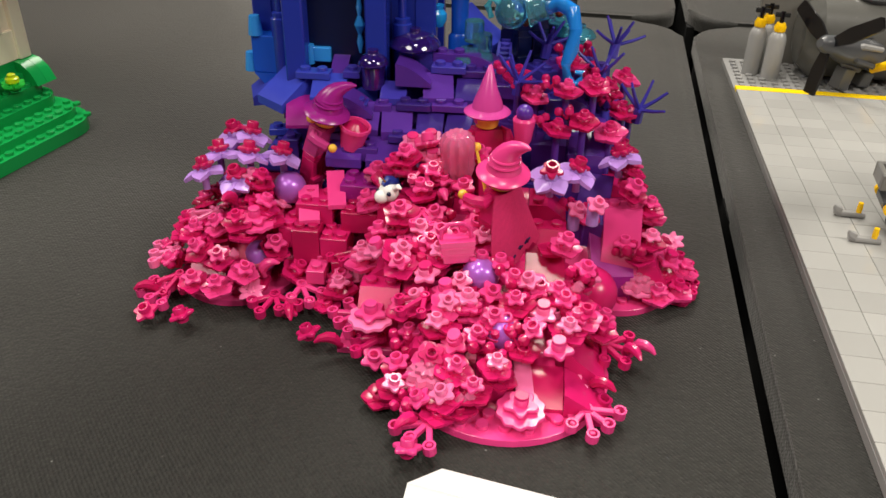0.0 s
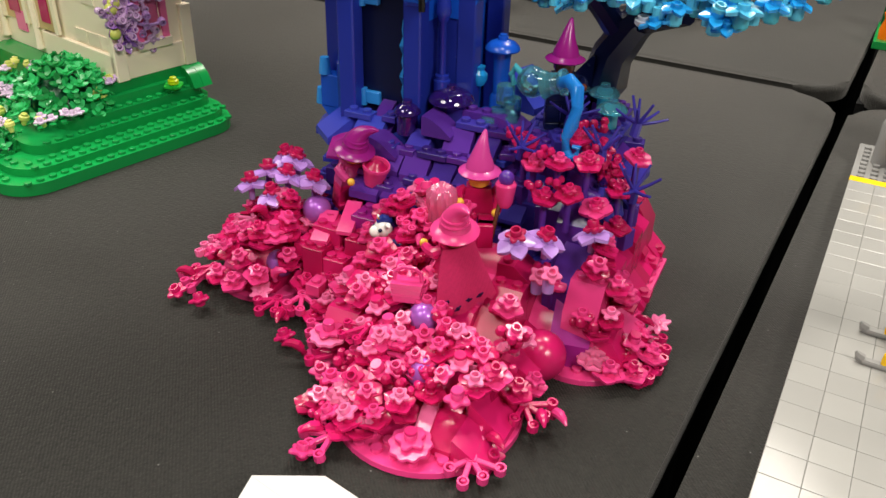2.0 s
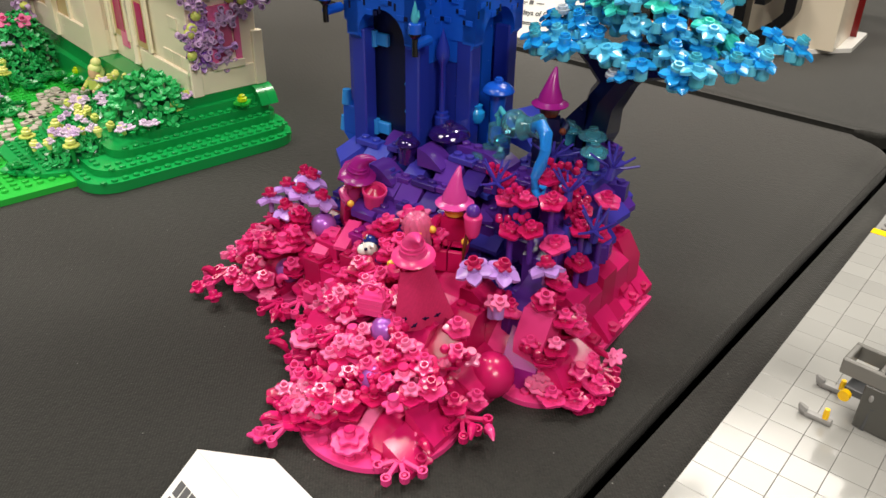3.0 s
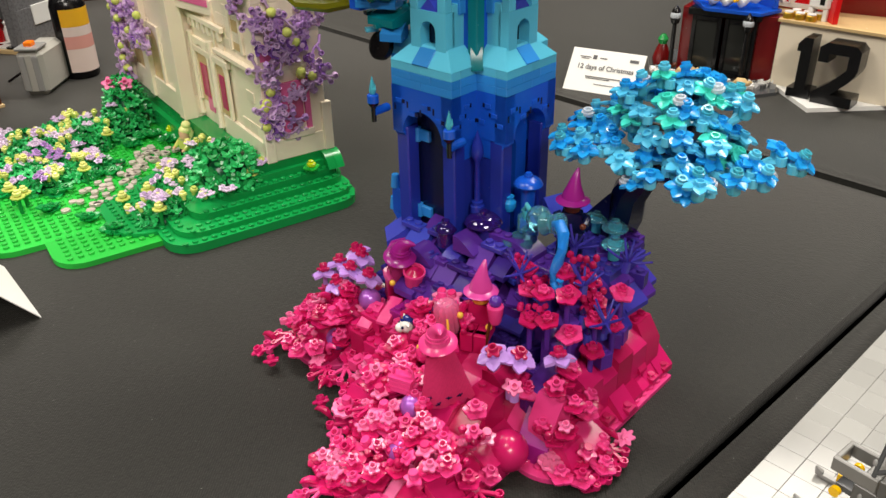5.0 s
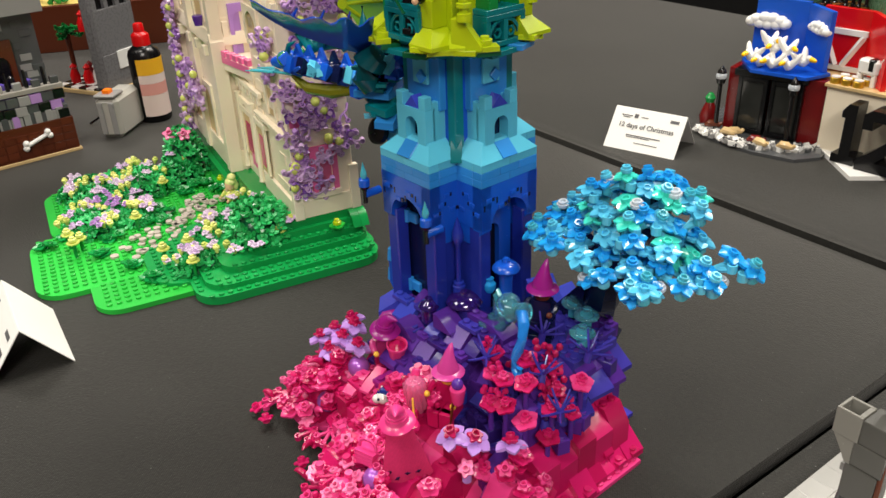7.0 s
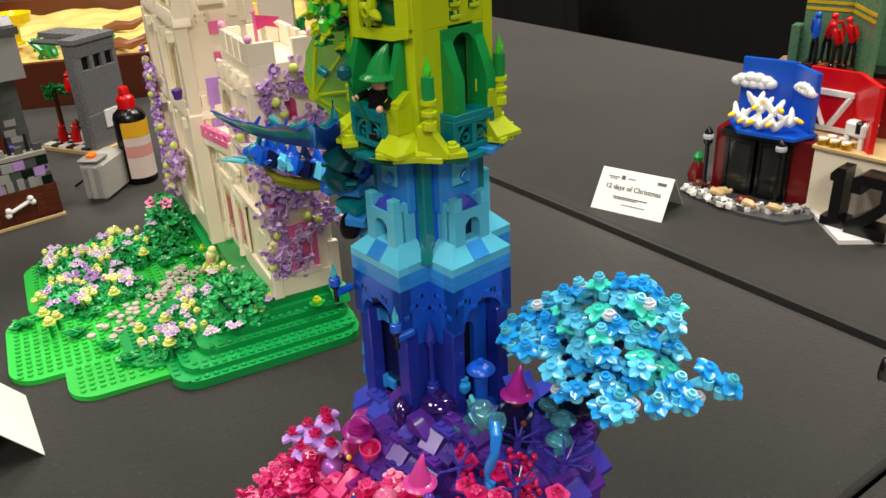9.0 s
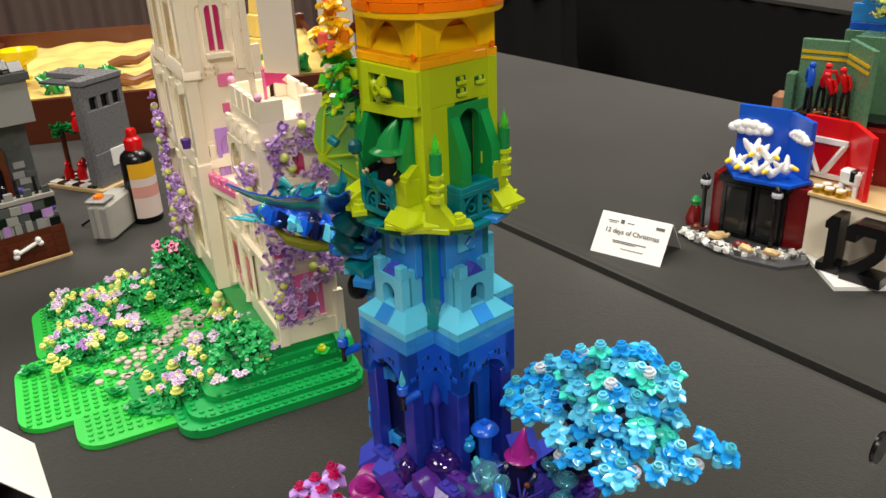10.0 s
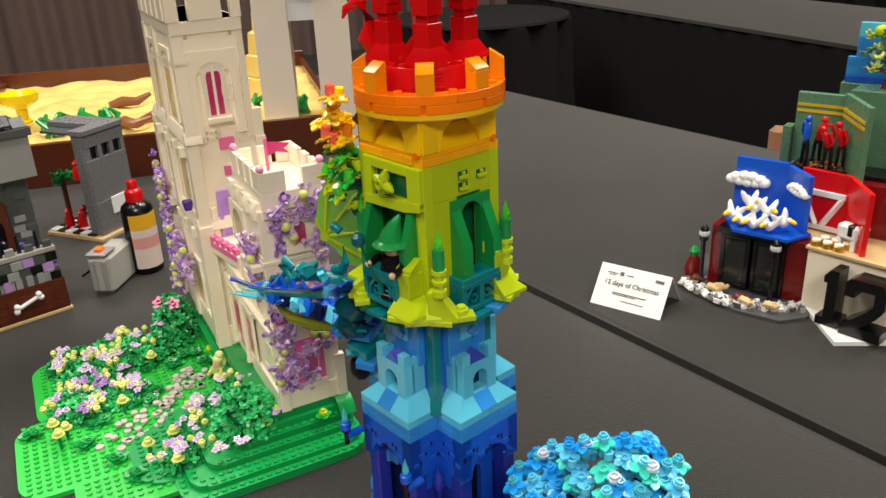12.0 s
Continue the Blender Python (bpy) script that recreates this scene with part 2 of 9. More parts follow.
def add_arch(bm, w, h, y0, y1, ow, spring, seg=10, x=0, z=0):
    """A wall slab w wide and h high with a round-headed opening ow wide that springs at that height."""
    r = ow / 2
    pts = [(x - w / 2, z), (x - r, z), (x - r, z + spring)]
    pts += [(x - r * math.cos(math.pi * i / seg), z + spring + r * math.sin(math.pi * i / seg)) for i in range(1, seg)]
    pts += [(x + r, z + spring), (x + r, z), (x + w / 2, z), (x + w / 2, z + h), (x - w / 2, z + h)]
    # two halves, so that each polygon stays simple
    left = [(x - w / 2, z), (x - r, z), (x - r, z + spring)] + [(x - r * math.cos(math.pi * i / seg), z + spring + r * math.sin(math.pi * i / seg)) for i in range(1, seg // 2 + 1)] + [(x, z + h), (x - w / 2, z + h)]
    right = [(2 * x - px, pz) for px, pz in left]
    add_prism(bm, left, y0, y1, "y")
    add_prism(bm, right[::-1], y0, y1, "y")


# pieces
def p_brick(bm, w, d, h, studs):
    add_box(bm, -w / 2 + 0.08, w / 2 - 0.08, -d / 2 + 0.08, d / 2 - 0.08, 0, h - 0.06, 0.22)
    if studs:
        nx, ny = max(1, round(w / 8)), max(1, round(d / 8))
        for i in range(nx):
            for j in range(ny):
                add_stud(bm, (i + 0.5) * w / nx - w / 2, (j + 0.5) * d / ny - d / 2, h - 0.06, 10)


def p_slope(bm, w, d, h, low, flat, studs):
    """A roof brick that falls towards -y: low is its front lip, flat the depth of its level top."""
    pts = [(-d / 2 + 0.08, 0), (d / 2 - 0.08, 0), (d / 2 - 0.08, h), (d / 2 - flat, h), (-d / 2 + 0.08, low)]
    add_prism(bm, pts, -w / 2 + 0.08, w / 2 - 0.08, "x")
    if studs and flat >= 6:
        n = max(1, round(w / 8))
        for i in range(n):
            add_stud(bm, (i + 0.5) * w / n - w / 2, d / 2 - flat / 2, h, 10)


def p_curve(bm, w, d, h, low):
    n = 7
    top = [(d / 2 - d * i / n, low + (h - low) * math.cos(math.pi / 2 * i / n)) for i in range(n + 1)]
    add_prism(bm, [(-d / 2, 0), (d / 2, 0)] + top, -w / 2 + 0.08, w / 2 - 0.08, "x")


def p_round_plate(bm, r, h, studs):
    add_lathe(bm, ((r - 0.2, 0), (r, 0.2), (r, h - 0.2), (r - 0.2, h)), 48)
    if studs:
        k = int(r // 8)
        for i in range(-k, k + 1):
            for j in range(-k, k + 1):
                if math.hypot(i * 8 + 4, j * 8 + 4) < r - 4:
                    add_stud(bm, i * 8 + 4, j * 8 + 4, h, 10)


def p_cyl(bm, r, h, r2):
    add_lathe(bm, ((r, 0), (r2, h)), 16)


def p_tile(bm, w, d, h):
    add_box(bm, -w / 2, w / 2, -d / 2, d / 2, 0, h, min(w, d, h) * 0.08)


def p_flower(bm, r):
    """Five round lobes about a thick hollow stud."""
    add_lathe(bm, ((2.6, -1.2), (r * 0.8, -0.3), (r, 0.3), (r, 1.1), (r * 0.93, 1.5), (2.6, 1.6)), 40, None, 5, 0.2)
    add_lathe(bm, ((2.6, 1.6), (2.6, 4.0), (2.4, 4.3), (1.75, 4.3), (1.6, 3.9), (1.5, 1.4), (1e-6, 1.4)), 14)


def p_petals(bm, r, n, rise, broad=0.66):
    """A flower of n broad pointed petals with a rib down each, about a hollow stud."""
    out = ((0.1, 0.5), (0.36, 0.8), (0.58, 1.0), (0.74, 0.86), (0.88, 0.46), (1.0, 0.0))
    for k in range(n):
        m = Matrix.Rotation(2 * math.pi * k / n, 4, "Z")
        w = r * math.sin(math.pi / n) * broad
        ring = [(a * r, b * w) for a, b in out] + [(a * r, -b * w) for a, b in out[-2::-1]]
        lift = lambda x: rise * (x / r) ** 2
        top = [bm.verts.new(m @ Vector((x, y, 1.2 + lift(x) + 0.16 * abs(y)))) for x, y in ring]
        bot = [bm.verts.new(m @ Vector((x * 0.97, y * 0.95, lift(x)))) for x, y in ring]
        ct = bm.verts.new(m @ Vector((r * 0.5, 0, 0.8 + lift(r * 0.5))))
        cb = bm.verts.new(m @ Vector((r * 0.5, 0, -0.2 + lift(r * 0.5))))
        q = len(ring)
        for i in range(q):
            j = (i + 1) % q
            bm.faces.new((top[i], top[j], ct))
            bm.faces.new((bot[j], bot[i], cb))
            bm.faces.new((top[j], top[i], bot[i], bot[j]))
    add_cyl(bm, 2.9, -1.6, 1.4, seg=10)
    add_lathe(bm, ((2.7, 1.4), (2.7, 3.2), (2.5, 3.4), (1.8, 3.4), (1.6, 2.0)), 12)


def p_scallop(bm, r):
    add_lathe(bm, ((3, -2.2), (r * 0.8, -1.0), (r, 0.6), (r * 0.96, 1.7), (r * 0.35, 2.0)), 60, None, 10, 0.055)


def p_berry_dome(bm, r):
    add_lathe(bm, ((r * 0.9, -0.5), (r * 1.02, 1.2), (r * 0.86, 3.0), (r * 0.62, 3.1), (r * 0.6, 4.6), (r * 0.3, 5.3), (r * 0.2, 5.0), (r * 0.16, 6.0), (1e-6, 6.6)), 54, None, 9, 0.13)


def p_brush(bm):
    add_lathe(bm, ((1.6, -3), (2.2, 0), (5.2, 2), (6.8, 7), (6.2, 11), (7.0, 15), (6.6, 20), (4.6, 22), (2.4, 21), (1e-6, 22.5)), 60, None, 12, 0.07)


def p_ball(bm, r):
    add_ball(bm, r, seg=20, rows=12)


def p_berries(bm):
    for k in range(3):
        a = 2.1 * k + 0.4
        add_tube(bm, ((0, 0, 0), (2 * math.cos(a), 2 * math.sin(a), 2.4)), (0.7, 0.6), 5)
        add_lathe(bm, ((1e-6, 1.4), (1.7, 2.4), (2.0, 3.6), (1.4, 5.1), (1e-6, 5.6)), 9, Matrix.Translation((3.0 * math.cos(a), 3.0 * math.sin(a), 0)))


def p_bud(bm):
    pts = [(0, 0, 0), (0, 0, 3), (0.6, 0, 5.2), (2.4, 0, 7.0), (5.0, 0, 7.8), (7.6, 0, 7.4)]
    add_tube(bm, pts, (1.6, 1.9, 2.3, 2.1, 1.5, 0.5), 9)


def p_stem(bm, n, reach):
    """A flat forked sprig with a hollow stud at the end of each arm."""
    add_cup(bm, 0, 0, 0, 2.4, 2.6, 10)
    for k in range(n):
        a = (k - (n - 1) / 2) * 0.72
        L = reach * (1.0 if k % 2 else 0.82)
        m = Matrix.Rotation(a, 4, "Z")
        add_box(bm, 0, L, -1.1, 1.1, 0.2, 2.2, 0.3, m)
        add_cup(bm, L, 0, -0.6, 2.4, 3.4, 10, m)


def p_daisy(bm, r):
    add_lathe(bm, ((1.8, -0.8), (1.8, 0), (r, 0.3), (r, 1.1), (1.8, 1.5), (1.8, 2.0), (1.2, 2.4)), 56, None, 7, 0.2)


def p_crystal(bm, h):
    add_lathe(bm, ((1.6, 0), (2.3, h * 0.35), (1e-6, h)), 6)


def p_spikes(bm, n, r):
    add_cyl(bm, 2.4, -5, 2, seg=8)
    for k in range(n):
        a = 2 * math.pi * k / n + 0.3
        t = 0.5 + 0.3 * (k % 3)
        d = Vector((math.cos(a) * math.cos(t), math.sin(a) * math.cos(t), math.sin(t)))
        add_tube(bm, ((0, 0, 1), d * r * 0.6, d * r), (1.0, 0.75, 0.6), 6)


def p_dish(bm, r, h):
    add_lathe(bm, ((2.4, 0), (r * 0.96, h * 0.1), (r, h * 0.22), (r * 0.92, h * 0.48), (r * 0.7, h * 0.78), (r * 0.4, h * 0.95), (2.6, h), (2.5, h + 1.6), (1e-6, h + 1.7)), 28)


def p_cone_brick(bm, r0, r1, h):
    add_lathe(bm, ((r0, 0), (r0, h * 0.12), (r1, h * 0.92), (r1 * 0.92, h)), 14)


def p_torch(bm):
    add_lathe(bm, ((1.6, 0), (1.6, 9), (2.6, 10), (3.3, 11), (3.3, 16), (2.6, 17)), 12)


def p_flame(bm):
    add_lathe(bm, ((1.5, 0), (2.2, 2.2), (1.7, 5), (0.9, 8), (1e-6, 11.5)), 8)
    add_tube(bm, ((1, 0, 1), (2.3, 0, 3.5), (1.8, 0.6, 6.5)), (0.9, 0.9, 0.2), 6)

# ---- the hall: floor, walls, tables in black cloth ----
def rounded(x0, x1, y0, y1, r, n=6):
    pts = []
    for cx, cy, a in ((x1 - r, y0 + r, -90), (x1 - r, y1 - r, 0), (x0 + r, y1 - r, 90), (x0 + r, y0 + r, 180)):
        pts += [(cx + r * math.cos(radians(a + 90 * i / n)), cy + r * math.sin(radians(a + 90 * i / n))) for i in range(n + 1)]
    return pts


def structure(name, me, mat, m, label, category):
    return place(name, me, mat, None, m, label, category, "", "structure")


structure("floor", mesh("floor", p_tile, 18000, 18000, 20), CARPET, P(-1500, 2500, -765), "dark grey carpeted floor of the hall", "floor")
structure("ceiling", mesh("ceiling", p_tile, 18000, 18000, 20), plastic("ceiling_paint", (50, 49, 48), 0.9), P(-1500, 2500, 4450), "dark painted ceiling of the hall", "ceiling")


def p_drape(bm, length, height, amp, pitch):
    n = int(length / pitch * 8)
    lo, hi = [], []
    for i in range(n + 1):
        x = length * i / n - length / 2
        y = amp * math.sin(2 * math.pi * x / pitch) + amp * 0.5 * math.sin(x / pitch * 2.3 + 1)
        lo.append((x, y))
    a = [bm.verts.new((x, y, 0)) for x, y in lo]
    b = [bm.verts.new((x, y * 0.7, height)) for x, y in lo]
    c = [bm.verts.new((x, y + 8, 0)) for x, y in lo]
    d = [bm.verts.new((x, y * 0.7 + 8, height)) for x, y in lo]
    for i in range(n):
        bm.faces.new((a[i], a[i + 1], b[i + 1], b[i]))
        bm.faces.new((c[i + 1], c[i], d[i], d[i + 1]))
        bm.faces.new((b[i], b[i + 1], d[i + 1], d[i]))
        bm.faces.new((c[i], c[i + 1], a[i + 1], a[i]))
    bm.faces.new((a[0], b[0], d[0], c[0]))
    bm.faces.new((c[n], d[n], b[n], a[n]))


structure("wall_west", mesh("curtain", p_drape, 9000, 5200, 40, 220), CURTAIN, P(-6600, 3400, -745, 0, 0, 62), "brown pleated curtain at the hall's end", "curtain")
structure("wall_north", mesh("drape", p_drape, 12000, 5200, 40, 240), DRAPE, P(-600, 7200, -745, 0, 0, -12), "black pleated drape across the hall", "drape")
structure("wall_east", mesh("drape", p_drape, 12000, 5200, 40, 240), CURTAIN, P(6000, 2000, -745, 0, 0, 80), "brown pleated curtain along the hall", "curtain")
structure("wall_south", mesh("drape", p_drape, 14000, 5200, 40, 240), CURTAIN, P(0, -5500, -745, 0, 0, 0), "brown pleated curtain behind the aisle", "curtain")

TABLES = pose(0.219, 0.738, 0, 0, 0, -10.0)


def cloth_table(x0, x1, y0, y1, label, m=TABLES):
    """A folding table under a black cloth that hangs to the floor; metres in the tables' own frame."""
    t = thing("table", label, "table", m, "tables under black cloth")
    bm = bmesh.new()
    add_prism(bm, rounded(x0 * 1000, x1 * 1000, y0 * 1000, y1 * 1000, 42), -14, 0, "z")
    top = [e for e in bm.edges if min(v.co.z for v in e.verts) > -1]
    bmesh.ops.bevel(bm, geom=top, offset=6, segments=4, affect="EDGES", profile=0.5)
    part("cloth_top", bm, TABLECLOTH, t)
    for k, (px, py, L, rz) in enumerate((((x0 + x1) / 2, y0 + 0.006, x1 - x0 - 0.04, 0), ((x0 + x1) / 2, y1 - 0.014, x1 - x0 - 0.04, 0), (x0 + 0.012, (y0 + y1) / 2, y1 - y0 - 0.04, 90), (x1 - 0.012, (y0 + y1) / 2, y1 - y0 - 0.04, 90))):
        bm = bmesh.new()
        p_drape(bm, L * 1000, 733, 5, 130)
        part("cloth_skirt", bm, SKIRT, t, "", P(px * 1000, py * 1000, -745, 0, 0, rz))
    return t


cloth_table(-2.30, -0.0055, -0.76, -0.008, "table under a black woven cloth, carrying toy models")
cloth_table(-2.10, -0.007, 0.006, 0.77, "table under a black woven cloth behind the next one")
cloth_table(0.004, 1.85, -0.76, -0.007, "table under a black woven cloth with an airfield model")
cloth_table(0.005, 1.85, 0.0055, 0.77, "table under a black woven cloth with nothing near its edge")
cloth_table(-2.6, 1.8, 0.0, 0.8, "long table under a black cloth across the aisle", pose(-0.49, 2.83, 0, 0, 0, -23.7))

round_table = thing("round_table", "round table under a dark grey hanging cloth", "table", pose(-2.25, 2.95, 0))
bm = bmesh.new()
add_lathe(bm, ((400, -22), (412, -10), (406, 0)), 48)
part("cloth_top", bm, SKIRT, round_table)
bm = bmesh.new()
add_lathe(bm, ((460, -745), (415, -300), (404, -14), (380, -14)), 96, None, 14, 0.05)
part("cloth_skirt", bm, SKIRT, round_table)

# ---- the rainbow tower model: its hill ----
MODEL = pose(-0.0445, 0.3905, 0, 0, 0, -5)
model = thing("toy_brick_tower", "rainbow-coloured toy brick wizard tower on a flowery pink hill", "brick model", MODEL)
LOBES = ((86, -154, 40), (131, -84, 27), (45, -92, 33), (-35, -98, 27))
BLOCKS = ((-46, 150, -72, 14), (-46, 118, 0, 48), (20, 124, -150, -60))


def inside(x, y):
    """How far a spot lies inside the model's footprint."""
    d = max(r - math.hypot(x - cx, y - cy) for cx, cy, r in LOBES)
    for x0, x1, y0, y1 in BLOCKS:
        d = max(d, min(x - x0, x1 - x, y - y0, y1 - y))
    return d


def hill(x, y):
    """The hill's height."""
    d = inside(x, y)
    if d <= 0:
        return 0.0
    ramp = 6 + (y + 185) * 0.42
    if x < 10:
        ramp -= (10 - x) * (0.3 if y < -60 else 0.2)
    top = 74
    if y > -75 and x < 72:
        ramp, top = max(ramp, 52.2 + (y + 75) * 1.0 - max(0, -10 - x) * 0.5), 85
    elif y > -76:
        ramp, top = ramp + 9, 78
    side = 4 + 2.0 * d
    if x > 100 and y > -70:
        side = 3.2 + (151 - x) * 2.1
    return max(3.2, min(ramp, side, top))


for cx, cy, r in LOBES:
    place("round_plate", mesh("round_plate", p_round_plate, r, 3.2, True), PINK, model, P(cx, cy, 0))
for x0, x1, y0, y1, mat in ((-46, 150, -72, 14, PINK), (-46, 118, 14.1, 48, INDIGO), (20, 124, -150, -72.1, PINK)):
    place("base_plate", mesh("base_plate", p_tile, x1 - x0, y1 - y0, 3.2), mat, model, P((x0 + x1) / 2, (y0 + y1) / 2, 0.02 if mat is PINK else 0.0))

rnd = random.Random(11)


def hill_colour(x, y, z):
    if y < -84 or z < 26 or x < -30 and y < -40 or x < 30 and y < -58:
        return rnd.choice((MAGENTA, CRIMSON, MAGENTA, PINK, CRIMSON))
    if x > 112 and z < 44 and y < 12:
        return rnd.choice((MAGENTA, CRIMSON, MAGENTA))
    if y < -62:
        return rnd.choice((CRIMSON, PLUM, PURPLE, PURPLE, MAGENTA))
    if y < -40 or x > 60:
        return rnd.choice((PURPLE, INDIGO, PURPLE))
    return rnd.choice((INDIGO, VIOLET, PURPLE))


def hill_pieces():
    g = 16
    for ix in range(-5, 11):
        for iy in range(-12, 5):
            x, y = ix * g + 4, iy * g + 4
            if inside(x, y) < 5:
                continue
            z = hill(x, y)
            if abs(x) < 24 and abs(y) < 30:
                continue
            z = round(z / 3.2) * 3.2
            if z < 5:
                continue
            gx, gy = hill(x + 6, y) - hill(x - 6, y), hill(x, y + 6) - hill(x, y - 6)
            turn = math.degrees(math.atan2(gx, -gy)) if abs(gx) + abs(gy) > 1 else 0
            turn = round(turn / 90) * 90 + 180
            steep = math.hypot(gx, gy)
            mat = hill_colour(x, y, z)
            if steep > 3.5 or rnd.random() < 0.35:
                drop = min(z - 3.3, rnd.choice((6.4, 9.6, 12.8)) if steep > 5 else 6.4)
                kind = rnd.random()
                if kind < 0.6:
                    me = mesh("slope_brick", p_slope, 15.9, 16, z, round(z - drop, 2), rnd.choice((0.6, 7.8)), True)
                else:
                    me = mesh("curved_brick", p_curve, 15.9, 16, z, round(z - drop, 2))
                place("slope_brick", me, mat, model, P(x, y, 0.3, 0, 0, turn))
            elif rnd.random() < 0.5:
                place("brick", mesh("brick", p_brick, 16, 16, z, True), mat, model, P(x, y, 0.3))
            else:
                for s in (-4, 4):
                    zz = z + rnd.choice((0, -3.2, 3.2))
                    place("brick", mesh("brick", p_brick, 8, 16, zz, True), mat, model, P(x + s, y, 0.3))


hill_pieces()

# ---- the tower, storey by storey ----
FOUR = [Matrix.Rotation(radians(a), 4, "Z") for a in (0, 90, 180, 270)]


def tower_part(name, bm, mat, m=None, label=""):
    return part(name, bm, mat, model, label, m)


def arm_courses(a, e, z0, z1, mat, course=9.6, studs=False):
    """The outer bricks of a cross-shaped storey: arms 2a wide that reach e from the middle."""
    z, row = z0, 0
    while z < z1 - 0.5:
        h = min(course, z1 - z)
        for R in FOUR:
            cuts = (-a, -a / 3, a / 3, a) if row % 2 else (-a, 0, a)
            for x0, x1 in zip(cuts, cuts[1:]):
                place("brick", mesh("brick", p_brick, round(x1 - x0, 2), 8, round(h, 2), False), mat, model, R @ P((x0 + x1) / 2, -e + 4, z))
            for s in (-1, 1):
                L = e - 8 - a + 4
                place("brick", mesh("brick", p_brick, 8, round(L, 2), round(h, 2), False), mat, model, R @ P(s * (a - 4), -e + 8 + L / 2, z))
        z += h
        row += 1


# core that closes the storeys inside
bm = bmesh.new()
add_box(bm, -23, 23, -23, 23, 40, 250)
tower_part("core", bm, BLUE)

# doorway storey: pillars, door, windows
for k, R in enumerate(FOUR):
    for s in (-1, 1):
        place("pillar", mesh("pillar", p_tile, 9.6, 10, 76), PILLAR, model, R @ P(s * 18.9, -38.8, 66))
        place("side_wall", mesh("side_wall", p_tile, 6, 16, 74), PILLAR, model, R @ P(s * 20, -28, 66))
    place("sill", mesh("sill", p_slope, 30, 10, 7, 2.0, 3.0, False), BLUE, model, R @ P(0, -40, 64))
for s in ((1, -1), (1, 1), (-1, -1)):
    bm = bmesh.new()
    add_lathe(bm, ((4.4, 66), (4.4, 98), (3.6, 98.6), (3.6, 100.6), (1.9, 101), (1.9, 127), (2.6, 128), (3.9, 132), (3.4, 137), (1e-6, 147)), 12, Matrix.Translation((s[0] * 29, s[1] * 29, 0)))
    tower_part("spear_pillar", bm, PILLAR)
bm = bmesh.new()
add_box(bm, -16.8, 16.8, -33, -29, 68, 152, 0.4)
door = tower_part("door", bm, NAVY, None, "tall dark blue door with blue fittings")
for z in (80, 132):
    bm = bmesh.new()
    add_box(bm, -15, -4, -36, -33, z, z + 7, 0.5)
    add_cyl(bm, 2.2, z - 1, z + 8, -14, -35, 10)
    part("hinge", bm, MIDBLUE, door)
bm = bmesh.new()
for z, w in ((90, 3.4), (98, 5.2), (106, 3.0), (114, 5.2), (122, 2.6)):
    add_lathe(bm, ((0.6, z - 5), (w * 0.5, z), (0.6, z + 5)), 8, Matrix.Translation((10, -34.5, 0)))
part("handle", bm, MIDBLUE, door)
R = FOUR[1]
# black block behind the window: the interior's darkness put into its colour
bm = bmesh.new()
add_box(bm, -16.8, 16.8, -28.9, -24, 68, 152)
tower_part("recess", bm, BLACK, R)
bm = bmesh.new()
add_arch(bm, 33.6, 86, -33, -29, 13, 62, 10, -3, 66)
tower_part("arched_window", bm, BLUE, R)

# overhanging storey with arches
for k, R in enumerate(FOUR):
    bm = bmesh.new()
    add_arch(bm, 48, 29.5, -46, -38, 32, 0.5, 14, 0, 139)
    tower_part("arch", bm, BLUE, R)
    for s in (-1, 1):
        bm = bmesh.new()
        add_prism(bm, [(-46, 140), (-24, 140), (-24, 168.5), (-46, 168.5)], s * 24 - (8 if s > 0 else 0), s * 24 + (0 if s > 0 else 8), "x")
        add_prism(bm, [(-46, 140), (-38, 128), (-24, 128), (-24, 140)], s * 23.6 - (8 if s > 0 else 0), s * 23.6 + (0 if s > 0 else 8), "x")
        tower_part("side_wall", bm, BLUE, R)
        for i in range(4):
            place("masonry_brick", mesh("masonry_brick", p_tile, 1.6, 4.2, 2.8), BLUE, model, R @ P(s * 23.9, -42 + 4.6 * i, 149 + 5.2 * (i % 3)))
            place("joint", mesh("joint", p_tile, 0.8, 2.2, 2.4), NAVY, model, R @ P(s * 23.8, -39 + 4.6 * i, 149.2 + 5.2 * (i % 3)))
    for i in range(4):
        place("masonry_brick", mesh("masonry_brick", p_tile, 4.6, 1.4, 2.8), BLUE, model, R @ P(-18 + 10.5 * i, -45.9, 158 - 6.4 * (i % 2)))
        place("joint", mesh("joint", p_tile, 2.4, 0.8, 2.4), NAVY, model, R @ P(-14.4 + 10.5 * i, -45.8, 158.2 - 6.4 * (i % 2)))
        place("joint", mesh("joint", p_tile, 1.4, 0.8, 4.0), NAVY, model, R @ P(-21.6 + 10.5 * i, -45.8, 153 + 3 * (i % 2)))
arm_courses(24, 46, 168.5, 178.3, MIDBLUE, 4.9)
arm_courses(23.9, 45.9, 178.3, 183.4, AZURE, 5.1)


def p_hip(bm, a0, e0, a1, e1, z0, z1):
    """The sloping shoulder of one arm."""
    lo = [(-a0, -20), (-a0, -e0), (a0, -e0), (a0, -20)]
    hi = [(-a1, -20), (-a1, -e1), (a1, -e1), (a1, -20)]
    A = [bm.verts.new((x, y, z0)) for x, y in lo]
    B = [bm.verts.new((x, y, z1)) for x, y in hi]
    bm.faces.new(A)
    bm.faces.new(B[::-1])
    for i in range(4):
        bm.faces.new((A[i], B[i], B[(i + 1) % 4], A[(i + 1) % 4]))


